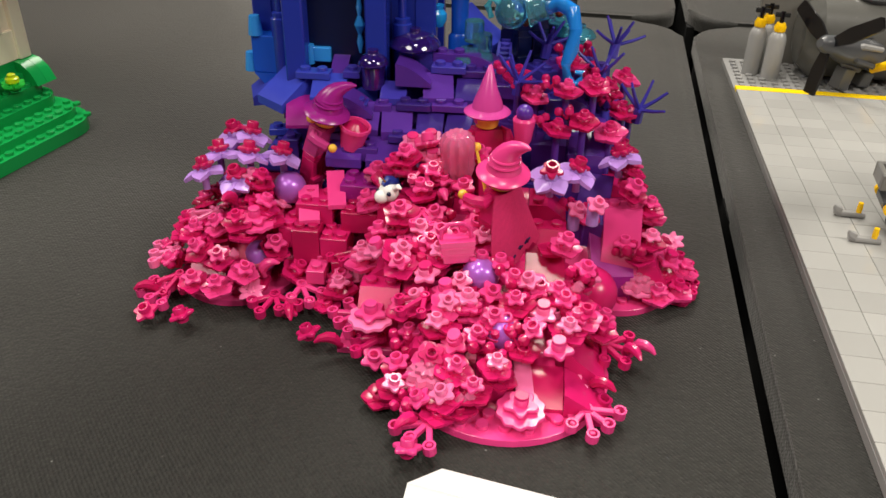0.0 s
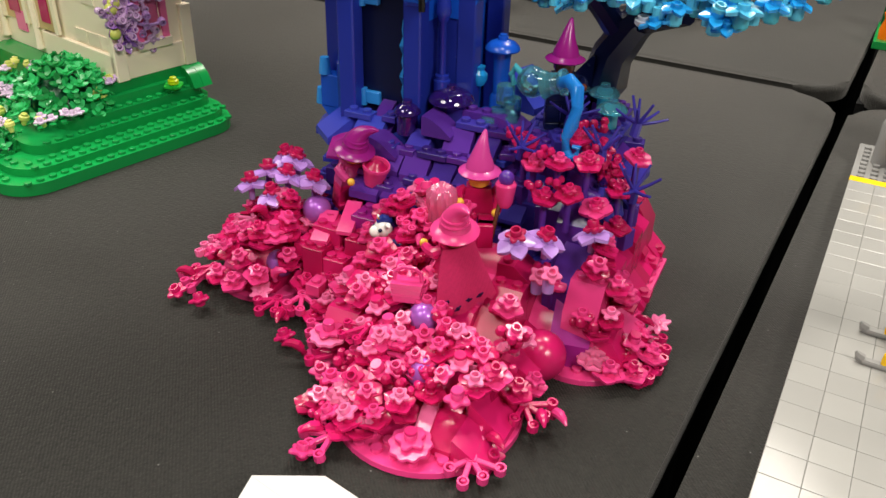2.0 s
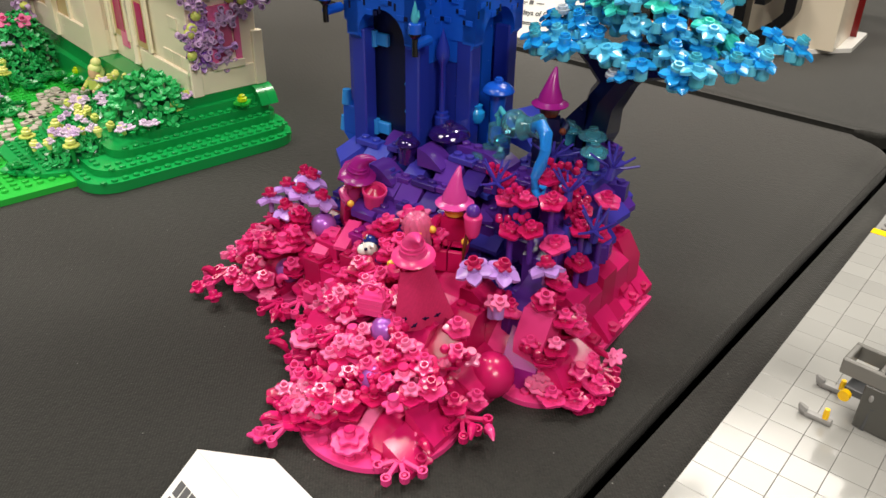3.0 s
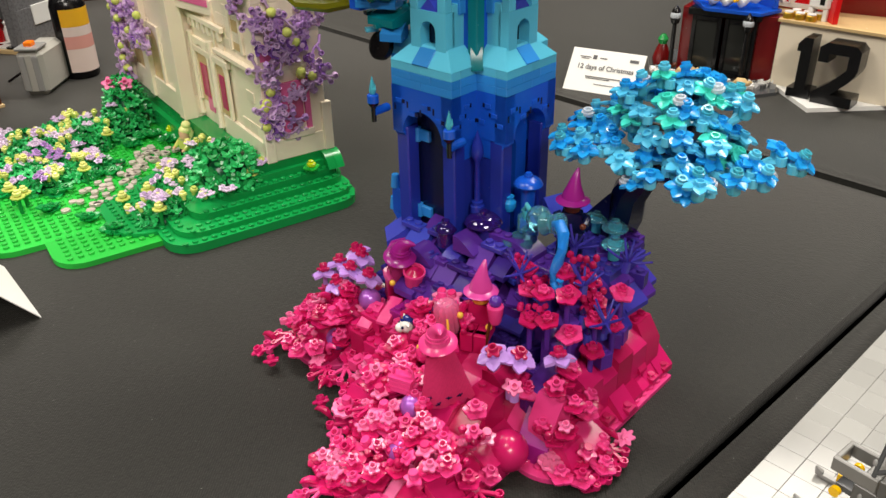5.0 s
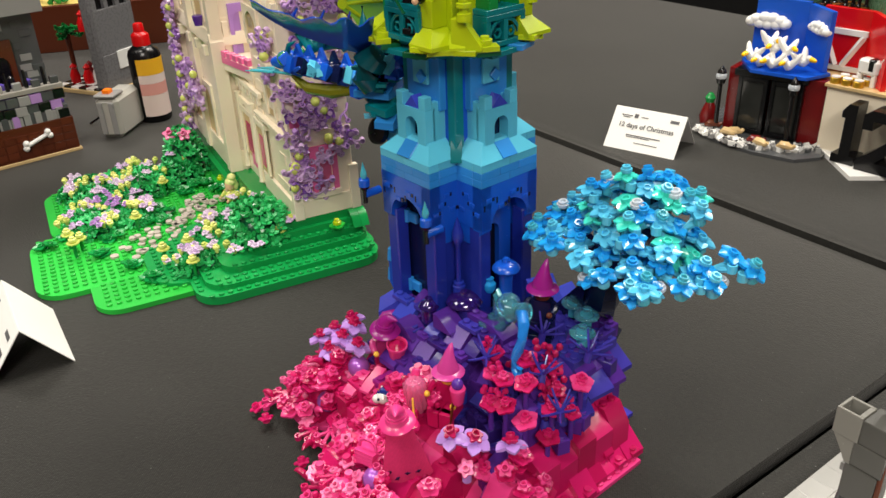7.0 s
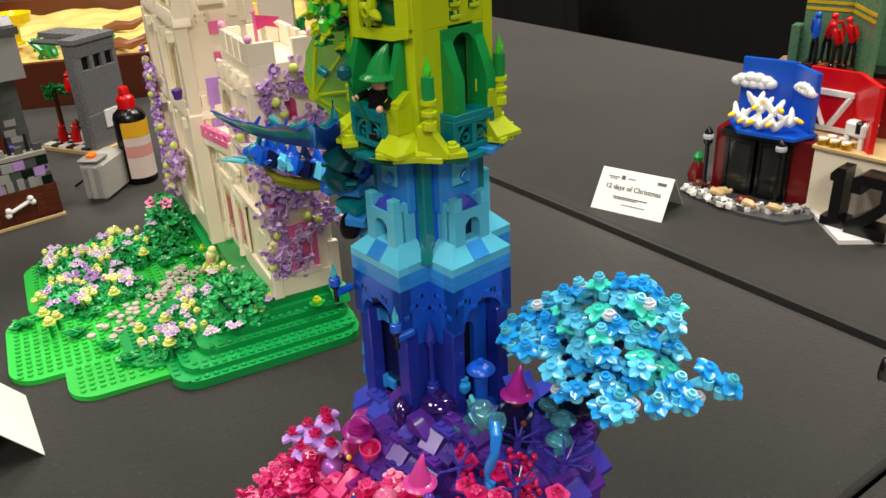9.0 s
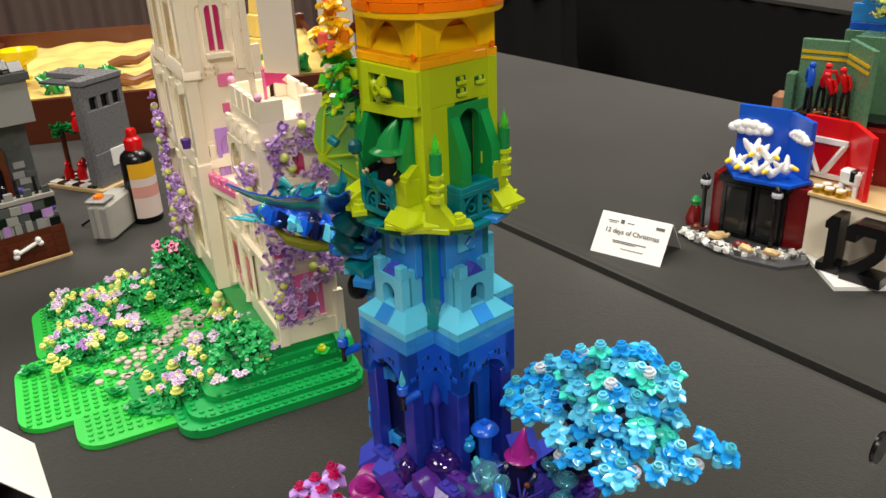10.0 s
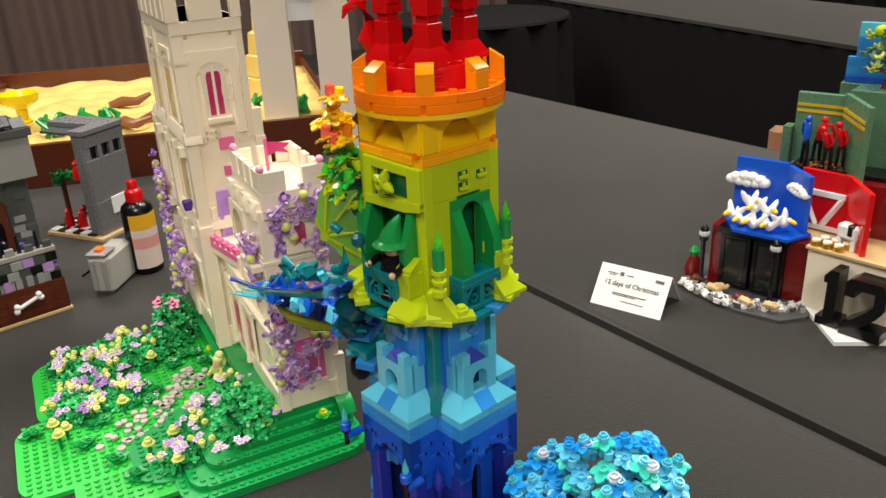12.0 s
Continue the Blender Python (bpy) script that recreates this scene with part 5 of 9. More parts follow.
# ---- toy figures (plain shapes) ----
def figure(name, label, m, body, legs, hat, hat_mat, head=SKIN, cape=None, sit=False, arms=(25, 25), extra=None, group="toy figures", bent=1, hat_turn=0):
    """A small toy figure as one mesh, with its materials by part."""
    mats, bm = [], bmesh.new()

    def paint(mat, add):
        if mat not in mats:
            mats.append(mat)
        seen = set(bm.faces)
        add()
        for f in bm.faces:
            if f not in seen:
                f.material_index = mats.index(mat)

    def leg_pair():
        for s in (-1, 1):
            if sit:
                add_box(bm, s * 4 - 3.7, s * 4 + 3.7, -13, 3.6, 8, 15, 0.4)
                add_box(bm, s * 4 - 3.7, s * 4 + 3.7, -15, -9, 3, 15, 0.4)
            else:
                add_box(bm, s * 4 - 3.7, s * 4 + 3.7, -3.6, 3.6, 0, 12.5, 0.4)
                add_box(bm, s * 4 - 3.7, s * 4 + 3.7, -5.2, 3.6, 0, 3.6, 0.4)
        add_box(bm, -7.8, 7.8, -3.6, 3.6, 12.2, 15.4, 0.4)

    def torso():
        add_prism(bm, [(-7.8, 15.4), (7.8, 15.4), (5.8, 28), (-5.8, 28)], -3.7, 3.7, "y")

    def arm_pair():
        for s, a in zip((-1, 1), arms):
            t = radians(a)
            add_tube(bm, ((s * 6, 0, 26.5), (s * 8.6, -1, 25), (s * 9.4, -3 - 4 * math.sin(t), 21 + 6 * math.sin(t)), (s * 8.6, -9 - 2 * math.sin(t), 18 + 10 * math.sin(t))), (2.0, 2.6, 2.4, 2.1), 8)

    def fists():
        for s, a in zip((-1, 1), arms):
            t = radians(a)
            add_ball(bm, 2.0, s * 8.2, -11 - 2 * math.sin(t), 18 + 11 * math.sin(t), 8, 6)

    def skull():
        add_lathe(bm, ((3, 28), (4.6, 29), (5.1, 30.5), (5.1, 35), (4.4, 37), (2, 37.6)), 16)

    def brim_hat():
        if hat == "cone":
            prof = ((9.4, 34.6), (10.0, 35.3), (9.2, 36.0), (6.6, 37.2), (6.0, 40), (4.0, 44.6), (2.4, 49.6), (0.9, 54), (1e-6, 54.8))
            add_lathe(bm, prof, 22)
            for v in bm.verts:
                if v.co.z > 40 and math.hypot(v.co.x, v.co.y) < 6.5:
                    k = (v.co.z - 40) / 20
                    v.co.y += bent * 5 * k * k
                    v.co.x += bent * 3.0 * k * k
        elif hat == "wide":
            add_lathe(bm, ((11.0, 34.2), (11.6, 34.9), (10.6, 35.8), (7.6, 37.4), (6.9, 40), (5.4, 44), (3.6, 48), (1.8, 51.4), (1e-6, 53)), 24)
            for v in bm.verts:
                if v.co.z > 38.5 and math.hypot(v.co.x, v.co.y) < 7.2:
                    k = (v.co.z - 38.5) / 15
                    v.co.x += 5.5 * k * k
                    v.co.y += 2.0 * k * k
        elif hat == "curl":
            add_lathe(bm, ((9.8, 34.0), (10.4, 34.7), (9.6, 35.6), (6.8, 36.8), (6.2, 38.2), (5.9, 40)), 28)
            ca, sa = math.cos(radians(hat_turn)), math.sin(radians(hat_turn))
            tip = ((0, 0, 39.5), (0.5, 0.3, 41.8), (1.5, 0.6, 44.2), (3.2, 0.9, 46.4), (5.6, 1.0, 48.2), (8.4, 1.0, 49.6), (10.4, 0.9, 50.0))
            add_tube(bm, [(x * ca - y * sa, x * sa + y * ca, z) for x, y, z in tip], (6.2, 5.5, 4.5, 3.4, 2.4, 1.4, 0.4), 18)
            for k in range(2):
                add_lathe(bm, ((6.4 - k * 0.75, 39.2 + k * 2.2), (6.6 - k * 0.75, 39.7 + k * 2.2), (6.3 - k * 0.75, 40.2 + k * 2.2)), 18, Matrix.Translation((0.3 * k * ca, 0.3 * k * sa, 0)))
        add_cyl(bm, 5.4, 30.5, 35, 0, 0.8, 14)

    paint(legs, leg_pair)
    paint(body, torso)
    paint(body, arm_pair)
    paint(head, fists)
    paint(head, skull)
    paint(hat_mat, brim_hat)
    if cape:
        def cloak():
            n, rows = 12, 8
            grid = []
            for j in range(rows + 1):
                t = j / rows
                w, y, z = 7.6 + 7 * t, 4.6 + 8.0 * t ** 1.3, 29 - 27 * t
                line = []
                for i in range(n + 1):
                    u = 2 * i / n - 1
                    zz = z - (2.8 * abs(math.sin(3.2 * math.pi * u + 0.6)) if j == rows else 0)
                    line.append((u * w, y + 1.1 * t * math.sin(4.5 * u) - 2.2 * u * u, zz))
                grid.append(line)
            A = [[bm.verts.new(p) for p in line] for line in grid]
            B = [[bm.verts.new((p[0], p[1] + 0.5, p[2])) for p in line] for line in grid]
            for j in range(rows):
                for i in range(n):
                    bm.faces.new((A[j][i], A[j][i + 1], A[j + 1][i + 1], A[j + 1][i]))
                    bm.faces.new((B[j][i + 1], B[j][i], B[j + 1][i], B[j + 1][i + 1]))
            for i in range(n):
                bm.faces.new((A[rows][i], A[rows][i + 1], B[rows][i + 1], B[rows][i]))
            for j in range(rows):
                bm.faces.new((A[j][0], A[j + 1][0], B[j + 1][0], B[j][0]))
                bm.faces.new((A[j + 1][n], A[j][n], B[j][n], B[j + 1][n]))
        paint(cape, cloak)

        def holes():
            for u, v, turn in ((-0.45, 25.2, 20), (0.0, 24.2, -10), (0.42, 25.6, 30), (0.7, 22.5, -30)):
                t = v / 27
                m = Matrix.Translation((u * (7.6 + 7 * t), 5.3 + 8.0 * t ** 1.3 + 1.1 * t * math.sin(4.5 * u) - 2.2 * u * u, 29 - v)) @ Matrix.Rotation(radians(turn), 4, "Y")
                add_prism(bm, [(-1.9, 0.3), (-0.6, -0.5), (0, -1.2), (0.6, -0.5), (1.9, 0.3), (0.7, 0.4), (0, 1.0), (-0.7, 0.4)], -0.3, 0.3, "y", m)
        paint(NAVY, holes)
    if extra:
        extra(bm, paint)
    me = finish(name, bm)
    ob = new(name, me)
    me.materials[0] = mats[0]
    for mt in mats[1:]:
        me.materials.append(mt)
    m = MODEL @ Matrix.Translation(m.translation * MM) @ m.to_3x3().to_4x4()
    ob.matrix_basis = m
    return tagged(ob, label, "toy figure", group)


def with_bucket(bm, paint):
    paint(PINK, lambda: add_lathe(bm, ((5, 20), (6.6, 30), (7.2, 30), (7.0, 31.5), (6.2, 31.5), (4.6, 21.5)), 16, Matrix.Translation((5.5, -12.5, 1.5))))
    paint(CRIMSON, lambda: add_lathe(bm, ((6.0, 27), (5.5, 30), (2, 33)), 12, Matrix.Translation((5.5, -12.5, 1.5))))
    paint(SKIN, lambda: add_ball(bm, 2.4, -6, 3, 32, 10, 7))


def with_wand(bm, paint):
    paint(SKIN, lambda: add_tube(bm, ((-8, -12, 14), (-9, -16, 22), (-10, -20, 30)), (0.8, 0.7, 0.6), 6))


def with_broom(bm, paint):
    paint(BROWN, lambda: add_tube(bm, ((7, -14, 8), (9, -13, 22), (11, -12, 33)), (1.0, 1.0, 1.0), 6))
    paint(PINK, lambda: add_lathe(bm, ((2.6, 24), (3.6, 26), (4.8, 35), (4.2, 36)), 12, Matrix.Translation((12, -12, 0))))
    paint(PURPLE, lambda: add_ball(bm, 3.6, 12, -12, 38, 12, 8))


def with_staff(bm, paint):
    paint(DGREEN, lambda: add_tube(bm, ((2, -14, 14), (-8, -13, 26), (-14, -12, 38)), (0.9, 0.9, 0.9), 6))
    paint(DTEAL, lambda: add_lathe(bm, ((2, 34), (4, 36), (4, 40), (2, 42)), 12, Matrix.Translation((-15, -12, 0))))


HATPINK = plastic("rose_purple_plastic", (204, 66, 150))
figure("toy_witch", "toy witch doll with ragged rose cloth cape and pink hat", P(79, -117, 36, -8, 6, -124), MAGENTA, CRIMSON, "curl", PINK, cape=FELT, extra=with_wand, hat_turn=84)
figure("toy_witch", "seated toy witch doll with a pink cone hat and a broom", P(72, -77, 41, 0, 0, 22), CRIMSON, CRIMSON, "cone", HATPINK, sit=True, extra=with_broom, arms=(40, 10))
figure("toy_witch", "toy witch doll in a plum curled hat holding a pink bucket", P(-7, -66, 36, 16, 0, 62), DEEPROSE, MAGENTA, "curl", PLUM, extra=with_bucket, arms=(45, 30), hat_turn=-55)
figure("toy_witch", "dark toy witch doll in a purple cone hat beside the tree", P(88, -14, 79, 0, 0, 25), NAVY, NAVY, "cone", PLUM, head=BROWN, arms=(20, 40))
figure("toy_wizard", "toy wizard doll in black robe and green pointed hat", P(7, -35.5, 257, 0, 0, 12), BLACK, BLACK, "wide", GREEN, head=FLESH, extra=with_staff, arms=(40, 15))

# clear jug that pours a blue stream
jug = thing("toy_jug", "clear aqua toy jug pouring a curling blue stream", "toy jug", MODEL)
bm = bmesh.new()
add_ball(bm, 7.6, 79, -34, 107, 22, 14)
add_lathe(bm, ((7, 0), (5.2, 4), (5.0, 8), (6.2, 9), (6.4, 11), (5.2, 11.6)), 18, Matrix.Translation((86, -38, 108)) @ Matrix.Rotation(radians(74), 4, "Y"))
part("bowl", bm, T_CLEAR, jug)
bm = bmesh.new()
add_tube(bm, ((74, -35, 110), (70, -34, 113), (68, -34, 109), (70, -34, 104)), (1.6, 1.6, 1.6, 1.4), 9)
part("grip", bm, T_AQUA, jug)
bm = bmesh.new()
add_tube(bm, ((95, -41, 111), (100, -44, 114), (105, -48, 112), (107, -51, 105), (106, -53, 97), (104, -54, 91), (105, -55, 85), (108, -56, 82), (111, -56, 84), (111, -56, 88), (108, -56, 88)), (2.6, 3.4, 3.4, 2.8, 3.2, 2.4, 2.2, 2.2, 2.0, 1.6, 0.9), 12)
part("stream", bm, T_DEEP, jug)

def toy_unicorn():
    mats, bm = [WHITE, plastic("mane_blue_plastic", (30, 48, 128)), GOLD, NAVY], bmesh.new()

    def paint(i, add):
        seen = set(bm.faces)
        add()
        for f in bm.faces:
            if f not in seen:
                f.material_index = i
    paint(0, lambda: add_ball(bm, 5.4, 0, 0, 10, 14, 9))
    paint(0, lambda: add_ball(bm, 3.6, -1, -4.6, 8.6, 12, 8))
    paint(0, lambda: add_tube(bm, ((4, 0, 13), (7, -1, 15), (9, -1, 14.5)), (1.6, 1.5, 0.4), 8))
    paint(0, lambda: add_tube(bm, ((-4, 0, 13), (-6, 0, 16)), (1.6, 0.4), 8))
    paint(0, lambda: add_tube(bm, ((0, 2, 0), (0, 3, 6), (0, 1, 8)), (3.0, 3.4, 3.4), 10))
    paint(1, lambda: add_tube(bm, ((-1, -3.6, 14.4), (0, -0.5, 16.2), (0.6, 3, 15), (1.0, 5.4, 10), (1.0, 5.6, 5)), (1.2, 2.6, 3.2, 3.0, 1.4), 10))
    paint(1, lambda: add_tube(bm, ((3, 3, 3), (8, 4, 4), (14, 5, 3)), (3.0, 2.8, 0.8), 9))
    paint(2, lambda: add_tube(bm, ((0, -1.5, 14.5), (0, -4, 18.5)), (1.0, 0.2), 7))
    paint(3, lambda: [add_ball(bm, 1.2, s * 3.4, -4.0, 11, 8, 6) for s in (-1, 1)])
    me = finish("toy_unicorn", bm)
    ob = new("toy_unicorn", me)
    me.materials[0] = mats[0]
    for mt in mats[1:]:
        me.materials.append(mt)
    ob.matrix_basis = MODEL @ pose(0.033, -0.098, 0.038, 0, 0, -30) @ Matrix.Diagonal((0.84, 0.84, 0.84, 1))
    return tagged(ob, "small white toy unicorn head with a blue mane", "toy animal", "toy figures")


toy_unicorn()

# torches on the tower
for x, y, z, rz in ((-30, -56, 146, 0), (30, -55, 138, 0)):
    bm = bmesh.new()
    p_torch(bm)
    t = tower_part("torch", bm, BLACK, P(x, y, z))
    bm = bmesh.new()
    add_lathe(bm, ((3.6, 12), (3.6, 16.5), (2.8, 17.2)), 12)
    part("collar", bm, BLUE, t)
    bm = bmesh.new()
    p_flame(bm)
    part("flame", bm, T_AQUA, t, "", P(0, 0, 17))
    bm = bmesh.new()
    add_cyl(bm, 2.6, 0, 12, seg=10, m=Matrix.Translation((x, y, z + 6)) @ Matrix.Rotation(radians(-90), 4, "X"))
    tower_part("torch_bracket", bm, BLUE)
for x, y, z in ((40, -30, 284), (38, 24, 286), (-33, -27, 286)):
    bm = bmesh.new()
    add_cyl(bm, 3.4, 0, 12, seg=14)
    t = tower_part("candle", bm, GREEN, P(x, y, z))
    bm = bmesh.new()
    p_flame(bm)
    part("flame", bm, T_GREEN, t, "", P(0, 0, 12))
    bm = bmesh.new()
    add_lathe(bm, ((4.0, -16), (4.0, -12), (2.6, -11.6), (2.6, -9), (4.2, -8.6), (4.4, -6.4), (2.8, -6), (2.8, -3), (4.2, -2.6), (4.2, 0)), 14)
    part("holder", bm, LIME, t)

bm = bmesh.new()
add_box(bm, -43, -26, -32, -10, 72, 90, 0.5)
add_prism(bm, [(-43, 72), (-26, 72), (-26, 52)], -32, -10, "y")
tower_part("side_balcony", bm, BLUE)
for x, y, z in ((-41, -30, 90), (-41, -14, 90), (-45, -28, 72)):
    bit("knob", mesh("knob", p_cone_brick, 3.4, 2.6, 9), MIDBLUE, x, y, z)

# ---- creatures and leaves on the tower's far side ----
def p_bat_wing(bm, L, chord, thick):
    """A bat wing: a scalloped sheet between a leading arm and three fingers."""
    n, rows = 24, 6
    top, bot = [], []
    for j in range(rows + 1):
        t = j / rows
        a, b = [], []
        for i in range(n + 1):
            u = i / n
            x = -L * u
            edge = chord * (1 - 0.75 * u) * (0.86 + 0.14 * math.cos(8 * math.pi * u))
            y = -edge * t
            z = -6 * u + 12 * u ** 4 - 5 * t * t + 2.2 * abs(math.sin(4 * math.pi * u)) * t
            a.append((x, y, z + thick * (1 - 0.6 * t)))
            b.append((x, y, z - thick * (1 - 0.6 * t)))
        top.append([bm.verts.new(p) for p in a])
        bot.append([bm.verts.new(p) for p in b])
    for j in range(rows):
        for i in range(n):
            bm.faces.new((top[j][i], top[j][i + 1], top[j + 1][i + 1], top[j + 1][i]))
            bm.faces.new((bot[j][i + 1], bot[j][i], bot[j + 1][i], bot[j + 1][i + 1]))
    for i in range(n):
        bm.faces.new((top[0][i + 1], top[0][i], bot[0][i], bot[0][i + 1]))
        bm.faces.new((top[rows][i], top[rows][i + 1], bot[rows][i + 1], bot[rows][i]))
    for j in range(rows):
        bm.faces.new((top[j][0], top[j + 1][0], bot[j + 1][0], bot[j][0]))
        bm.faces.new((top[j + 1][n], top[j][n], bot[j][n], bot[j + 1][n]))


T_YELLOW = plastic("clear_yellow_plastic", (255, 206, 40), rough=0.08, glass=0.25)
SATIN = plastic("satin_blue_plastic", (34, 84, 200), rough=0.16, coat=0.6)
dr = random.Random(21)
dragon = thing("toy_dragon", "blue and teal toy brick dragon with spread wings", "toy dragon", MODEL)
bm = bmesh.new()
p_bat_wing(bm, 99, 62, 1.2)
ax = Vector((-0.16, 0.89, -0.42)).normalized()
ay = Vector((-0.66, 0.41, -0.62))
az = ax.cross(ay).normalized()
spread = Matrix(((ax.x, ay.x, az.x, -60), (ax.y, ay.y, az.y, -22), (ax.z, ay.z, az.z, 231), (0, 0, 0, 1)))
xform(bm, None, spread)
part("wing", bm, SATIN, dragon, "satin blue bat wing")
for u in (0.2, 0.42, 0.64):
    bm = bmesh.new()
    e = 62 * (1 - 0.75 * u)
    add_tube(bm, ((-99 * (u + 0.1), 0, 0), (-99 * (u + 0.04), -e * 0.5, 0.4), (-99 * u, -e * 0.96, -2)), (1.3, 1.2, 0.8), 7)
    xform(bm, None, spread)
    part("wing_finger", bm, SATIN, dragon)
bm = bmesh.new()
fan = [(-2, -3), (-5, 14), (-2, 30), (9, 49), (26, 60), (44, 50), (56, 26), (62, 2), (50, -14), (40, -30), (26, -26), (14, -22), (6, -9)]
add_prism(bm, fan, -0.7, 0.7, "y")
lime_wing = part("wing", bm, plastic("satin_lime_plastic", (150, 210, 70)), dragon, "lime green bat wing", P(-113, -5, 254, 0, 0, 49.5))
for x, z in fan[1:11:2]:
    bm = bmesh.new()
    add_tube(bm, ((0, 0, 0), (x * 0.55 - 1, -0.8, z * 0.55 + 1), (x * 0.98, -0.6, z * 0.98)), (1.6, 1.3, 0.9), 7)
    part("wing_finger", bm, LIME, lime_wing)
bm = bmesh.new()
add_lathe(bm, ((1.2, -2), (3.4, -2), (3.4, 2), (1.2, 2)), 14, Matrix.Rotation(radians(90), 4, "X"))
part("wing_joint", bm, LIME, lime_wing)
body = [(-36 - 11 * k, -18 - 2.5 * k, 229 - 2.0 * k - 5 * math.sin(k * 0.55)) for k in range(9)]
for k, (x, y, z) in enumerate(body):
    bm = bmesh.new()
    add_ball(bm, 7.5 - 0.25 * k, 0, 0, 0, 12, 8)
    add_box(bm, -5, 5, -6, 6, -8, -2, 0.6)
    add_prism(bm, [(-4, 5), (4, 5), (0, 13)], -1.5, 1.5, "y")
    part("body_segment", bm, (BLUE, NAVY, SATIN, BLUE)[k % 4], dragon, "", P(x, y, z, 0, 0, 10))
    for i in range(4):
        w = dr.choice((4, 6, 8))
        place("body_brick", mesh("small_brick", p_slope, w, 6, 6, 2, 2, False), dr.choice((BLUE, BLUE, SATIN, NAVY, AZURE)), dragon, P(x + dr.uniform(-6, 6), y + dr.uniform(-9, 4), z + dr.uniform(-9, 2), dr.uniform(-40, 40), dr.uniform(-40, 40), dr.uniform(0, 360)))
    place("scale", mesh("scale", p_slope, 8, 10, 6, 1, 1, False), (AZURE, NAVY, BLUE)[k % 3], dragon, P(x, y - 7, z - 2, 40, 0, 0))
bm = bmesh.new()
add_tube(bm, ((-128, -42, 208), (-112, -40, 202), (-90, -34, 203), (-66, -28, 208)), (1.5, 4, 5, 3), 9)
part("belly", bm, plastic("olive_plastic", (120, 122, 20)), dragon)
bm = bmesh.new()
add_ball(bm, 8, 0, 0, 0, 14, 9)
add_tube(bm, ((-4, 0, 0), (-13, 0, -2), (-19, 0, -3)), (6, 5, 3.4), 10)
head = part("head", bm, BLUE, dragon, "", P(-136, -38, 216, 0, 0, 8))
for s in (-1, 1):
    bm = bmesh.new()
    add_ball(bm, 3.6, 2, s * 7, 4, 14, 9)
    part("eye", bm, T_GREEN, head)
    bm = bmesh.new()
    add_ball(bm, 5.6, 2, s * 6.4, 4, 16, 10)
    part("eye_dome", bm, T_CLEAR, head)
    bm = bmesh.new()
    add_tube(bm, ((2, s * 4, 6), (8, s * 6, 14), (16, s * 6, 18)), (2.2, 1.8, 0.4), 8)
    part("horn", bm, TEAL, head)
bm = bmesh.new()
add_tube(bm, ((-160, -46, 207), (-138, -42, 208), (-120, -40, 209)), (1.1, 1.1, 1.1), 6)
for d in (-5, 0, 5):
    add_tube(bm, ((-148, -44 + d * 0.4, 208), (-158, -46 + d, 207 + abs(d) * 0.2), (-174, -50 + d, 206)), (1.2, 1.2, 0.4), 6)
part("trident", bm, T_AQUA, dragon, "clear aqua trident")
bm = bmesh.new()
add_tube(bm, ((-130, -30, 220), (-122, -26, 226), (-106, -20, 231), (-86, -14, 232), (-70, -10, 230)), (2, 3.4, 4.4, 4.2, 3), 12)
part("back", bm, TEAL, dragon)
for k in range(12):
    t = k / 11
    place("ridge_scale", mesh("ridge_scale", p_slope, dr.choice((5, 8)), 8, 6, 1.5, 2, False), dr.choice((TEAL, TEAL, AZURE, T_TEAL)), dragon, P(-128 + 50 * t + dr.uniform(-3, 3), -24 + 10 * t + dr.uniform(-5, 5), 226 + 7 * math.sin(3 * t) + dr.uniform(-3, 3), dr.uniform(-30, 30), dr.uniform(-30, 30), dr.uniform(0, 360)))
bm = bmesh.new()
add_tube(bm, ((-92, -14, 238), (-84, -12, 240), (-79, -12, 247), (-80, -12, 258)), (3, 4, 3, 0.8), 10)
part("horn", bm, TEAL, dragon)
bm = bmesh.new()
add_tube(bm, ((-120, -30, 226), (-130, -32, 236), (-122, -34, 242), (-114, -32, 238)), (3, 3.6, 3.4, 1.4), 10)
part("crest", bm, TEAL, dragon)

# teal sea creature under the dragon
sea = thing("toy_sea_creature", "teal toy brick creature clinging to the tower", "toy creature", MODEL)
for k, (x, y, z, w, d, h, mat) in enumerate(((-46, -20, 196, 22, 24, 10, TEAL), (-54, -22, 206, 26, 22, 9, MIDBLUE), (-58, -24, 215, 24, 20, 8, MIDBLUE), (-50, -20, 222, 20, 18, 8, TEAL), (-64, -28, 204, 10, 14, 16, BLUE), (-40, -26, 188, 14, 14, 10, MIDBLUE), (-62, -22, 222, 10, 12, 6, AZURE), (-48, -32, 212, 12, 10, 6, MIDBLUE))):
    place("body_brick", mesh("body_brick", p_slope, w, d, h, h * 0.45, w * 0.3, True), mat, sea, P(x, y, z, 0, 0, 25 * (k % 4)))
bm = bmesh.new()
add_tube(bm, ((-40, -30, 236), (-46, -34, 230), (-48, -36, 220), (-44, -36, 212)), (8, 11, 9, 4), 12)
part("fin", bm, DTEAL, sea)
bm = bmesh.new()
add_lathe(bm, ((6, -3), (9, -2), (9, 2), (6, 3)), 18, Matrix.Translation((-52, -26, 182)) @ Matrix.Rotation(radians(70), 4, "X"))
part("wheel", bm, BLACK, sea)
for k in range(26):
    place("plate_edge", mesh("plate_edge", p_tile, 8, 5, 2.4), dr.choice((TEAL, AZURE, DTEAL, MIDBLUE)), sea, P(-54 + dr.uniform(-16, 14), -24 + dr.uniform(-11, 9), dr.uniform(190, 226), 0, 0, dr.uniform(0, 90)))

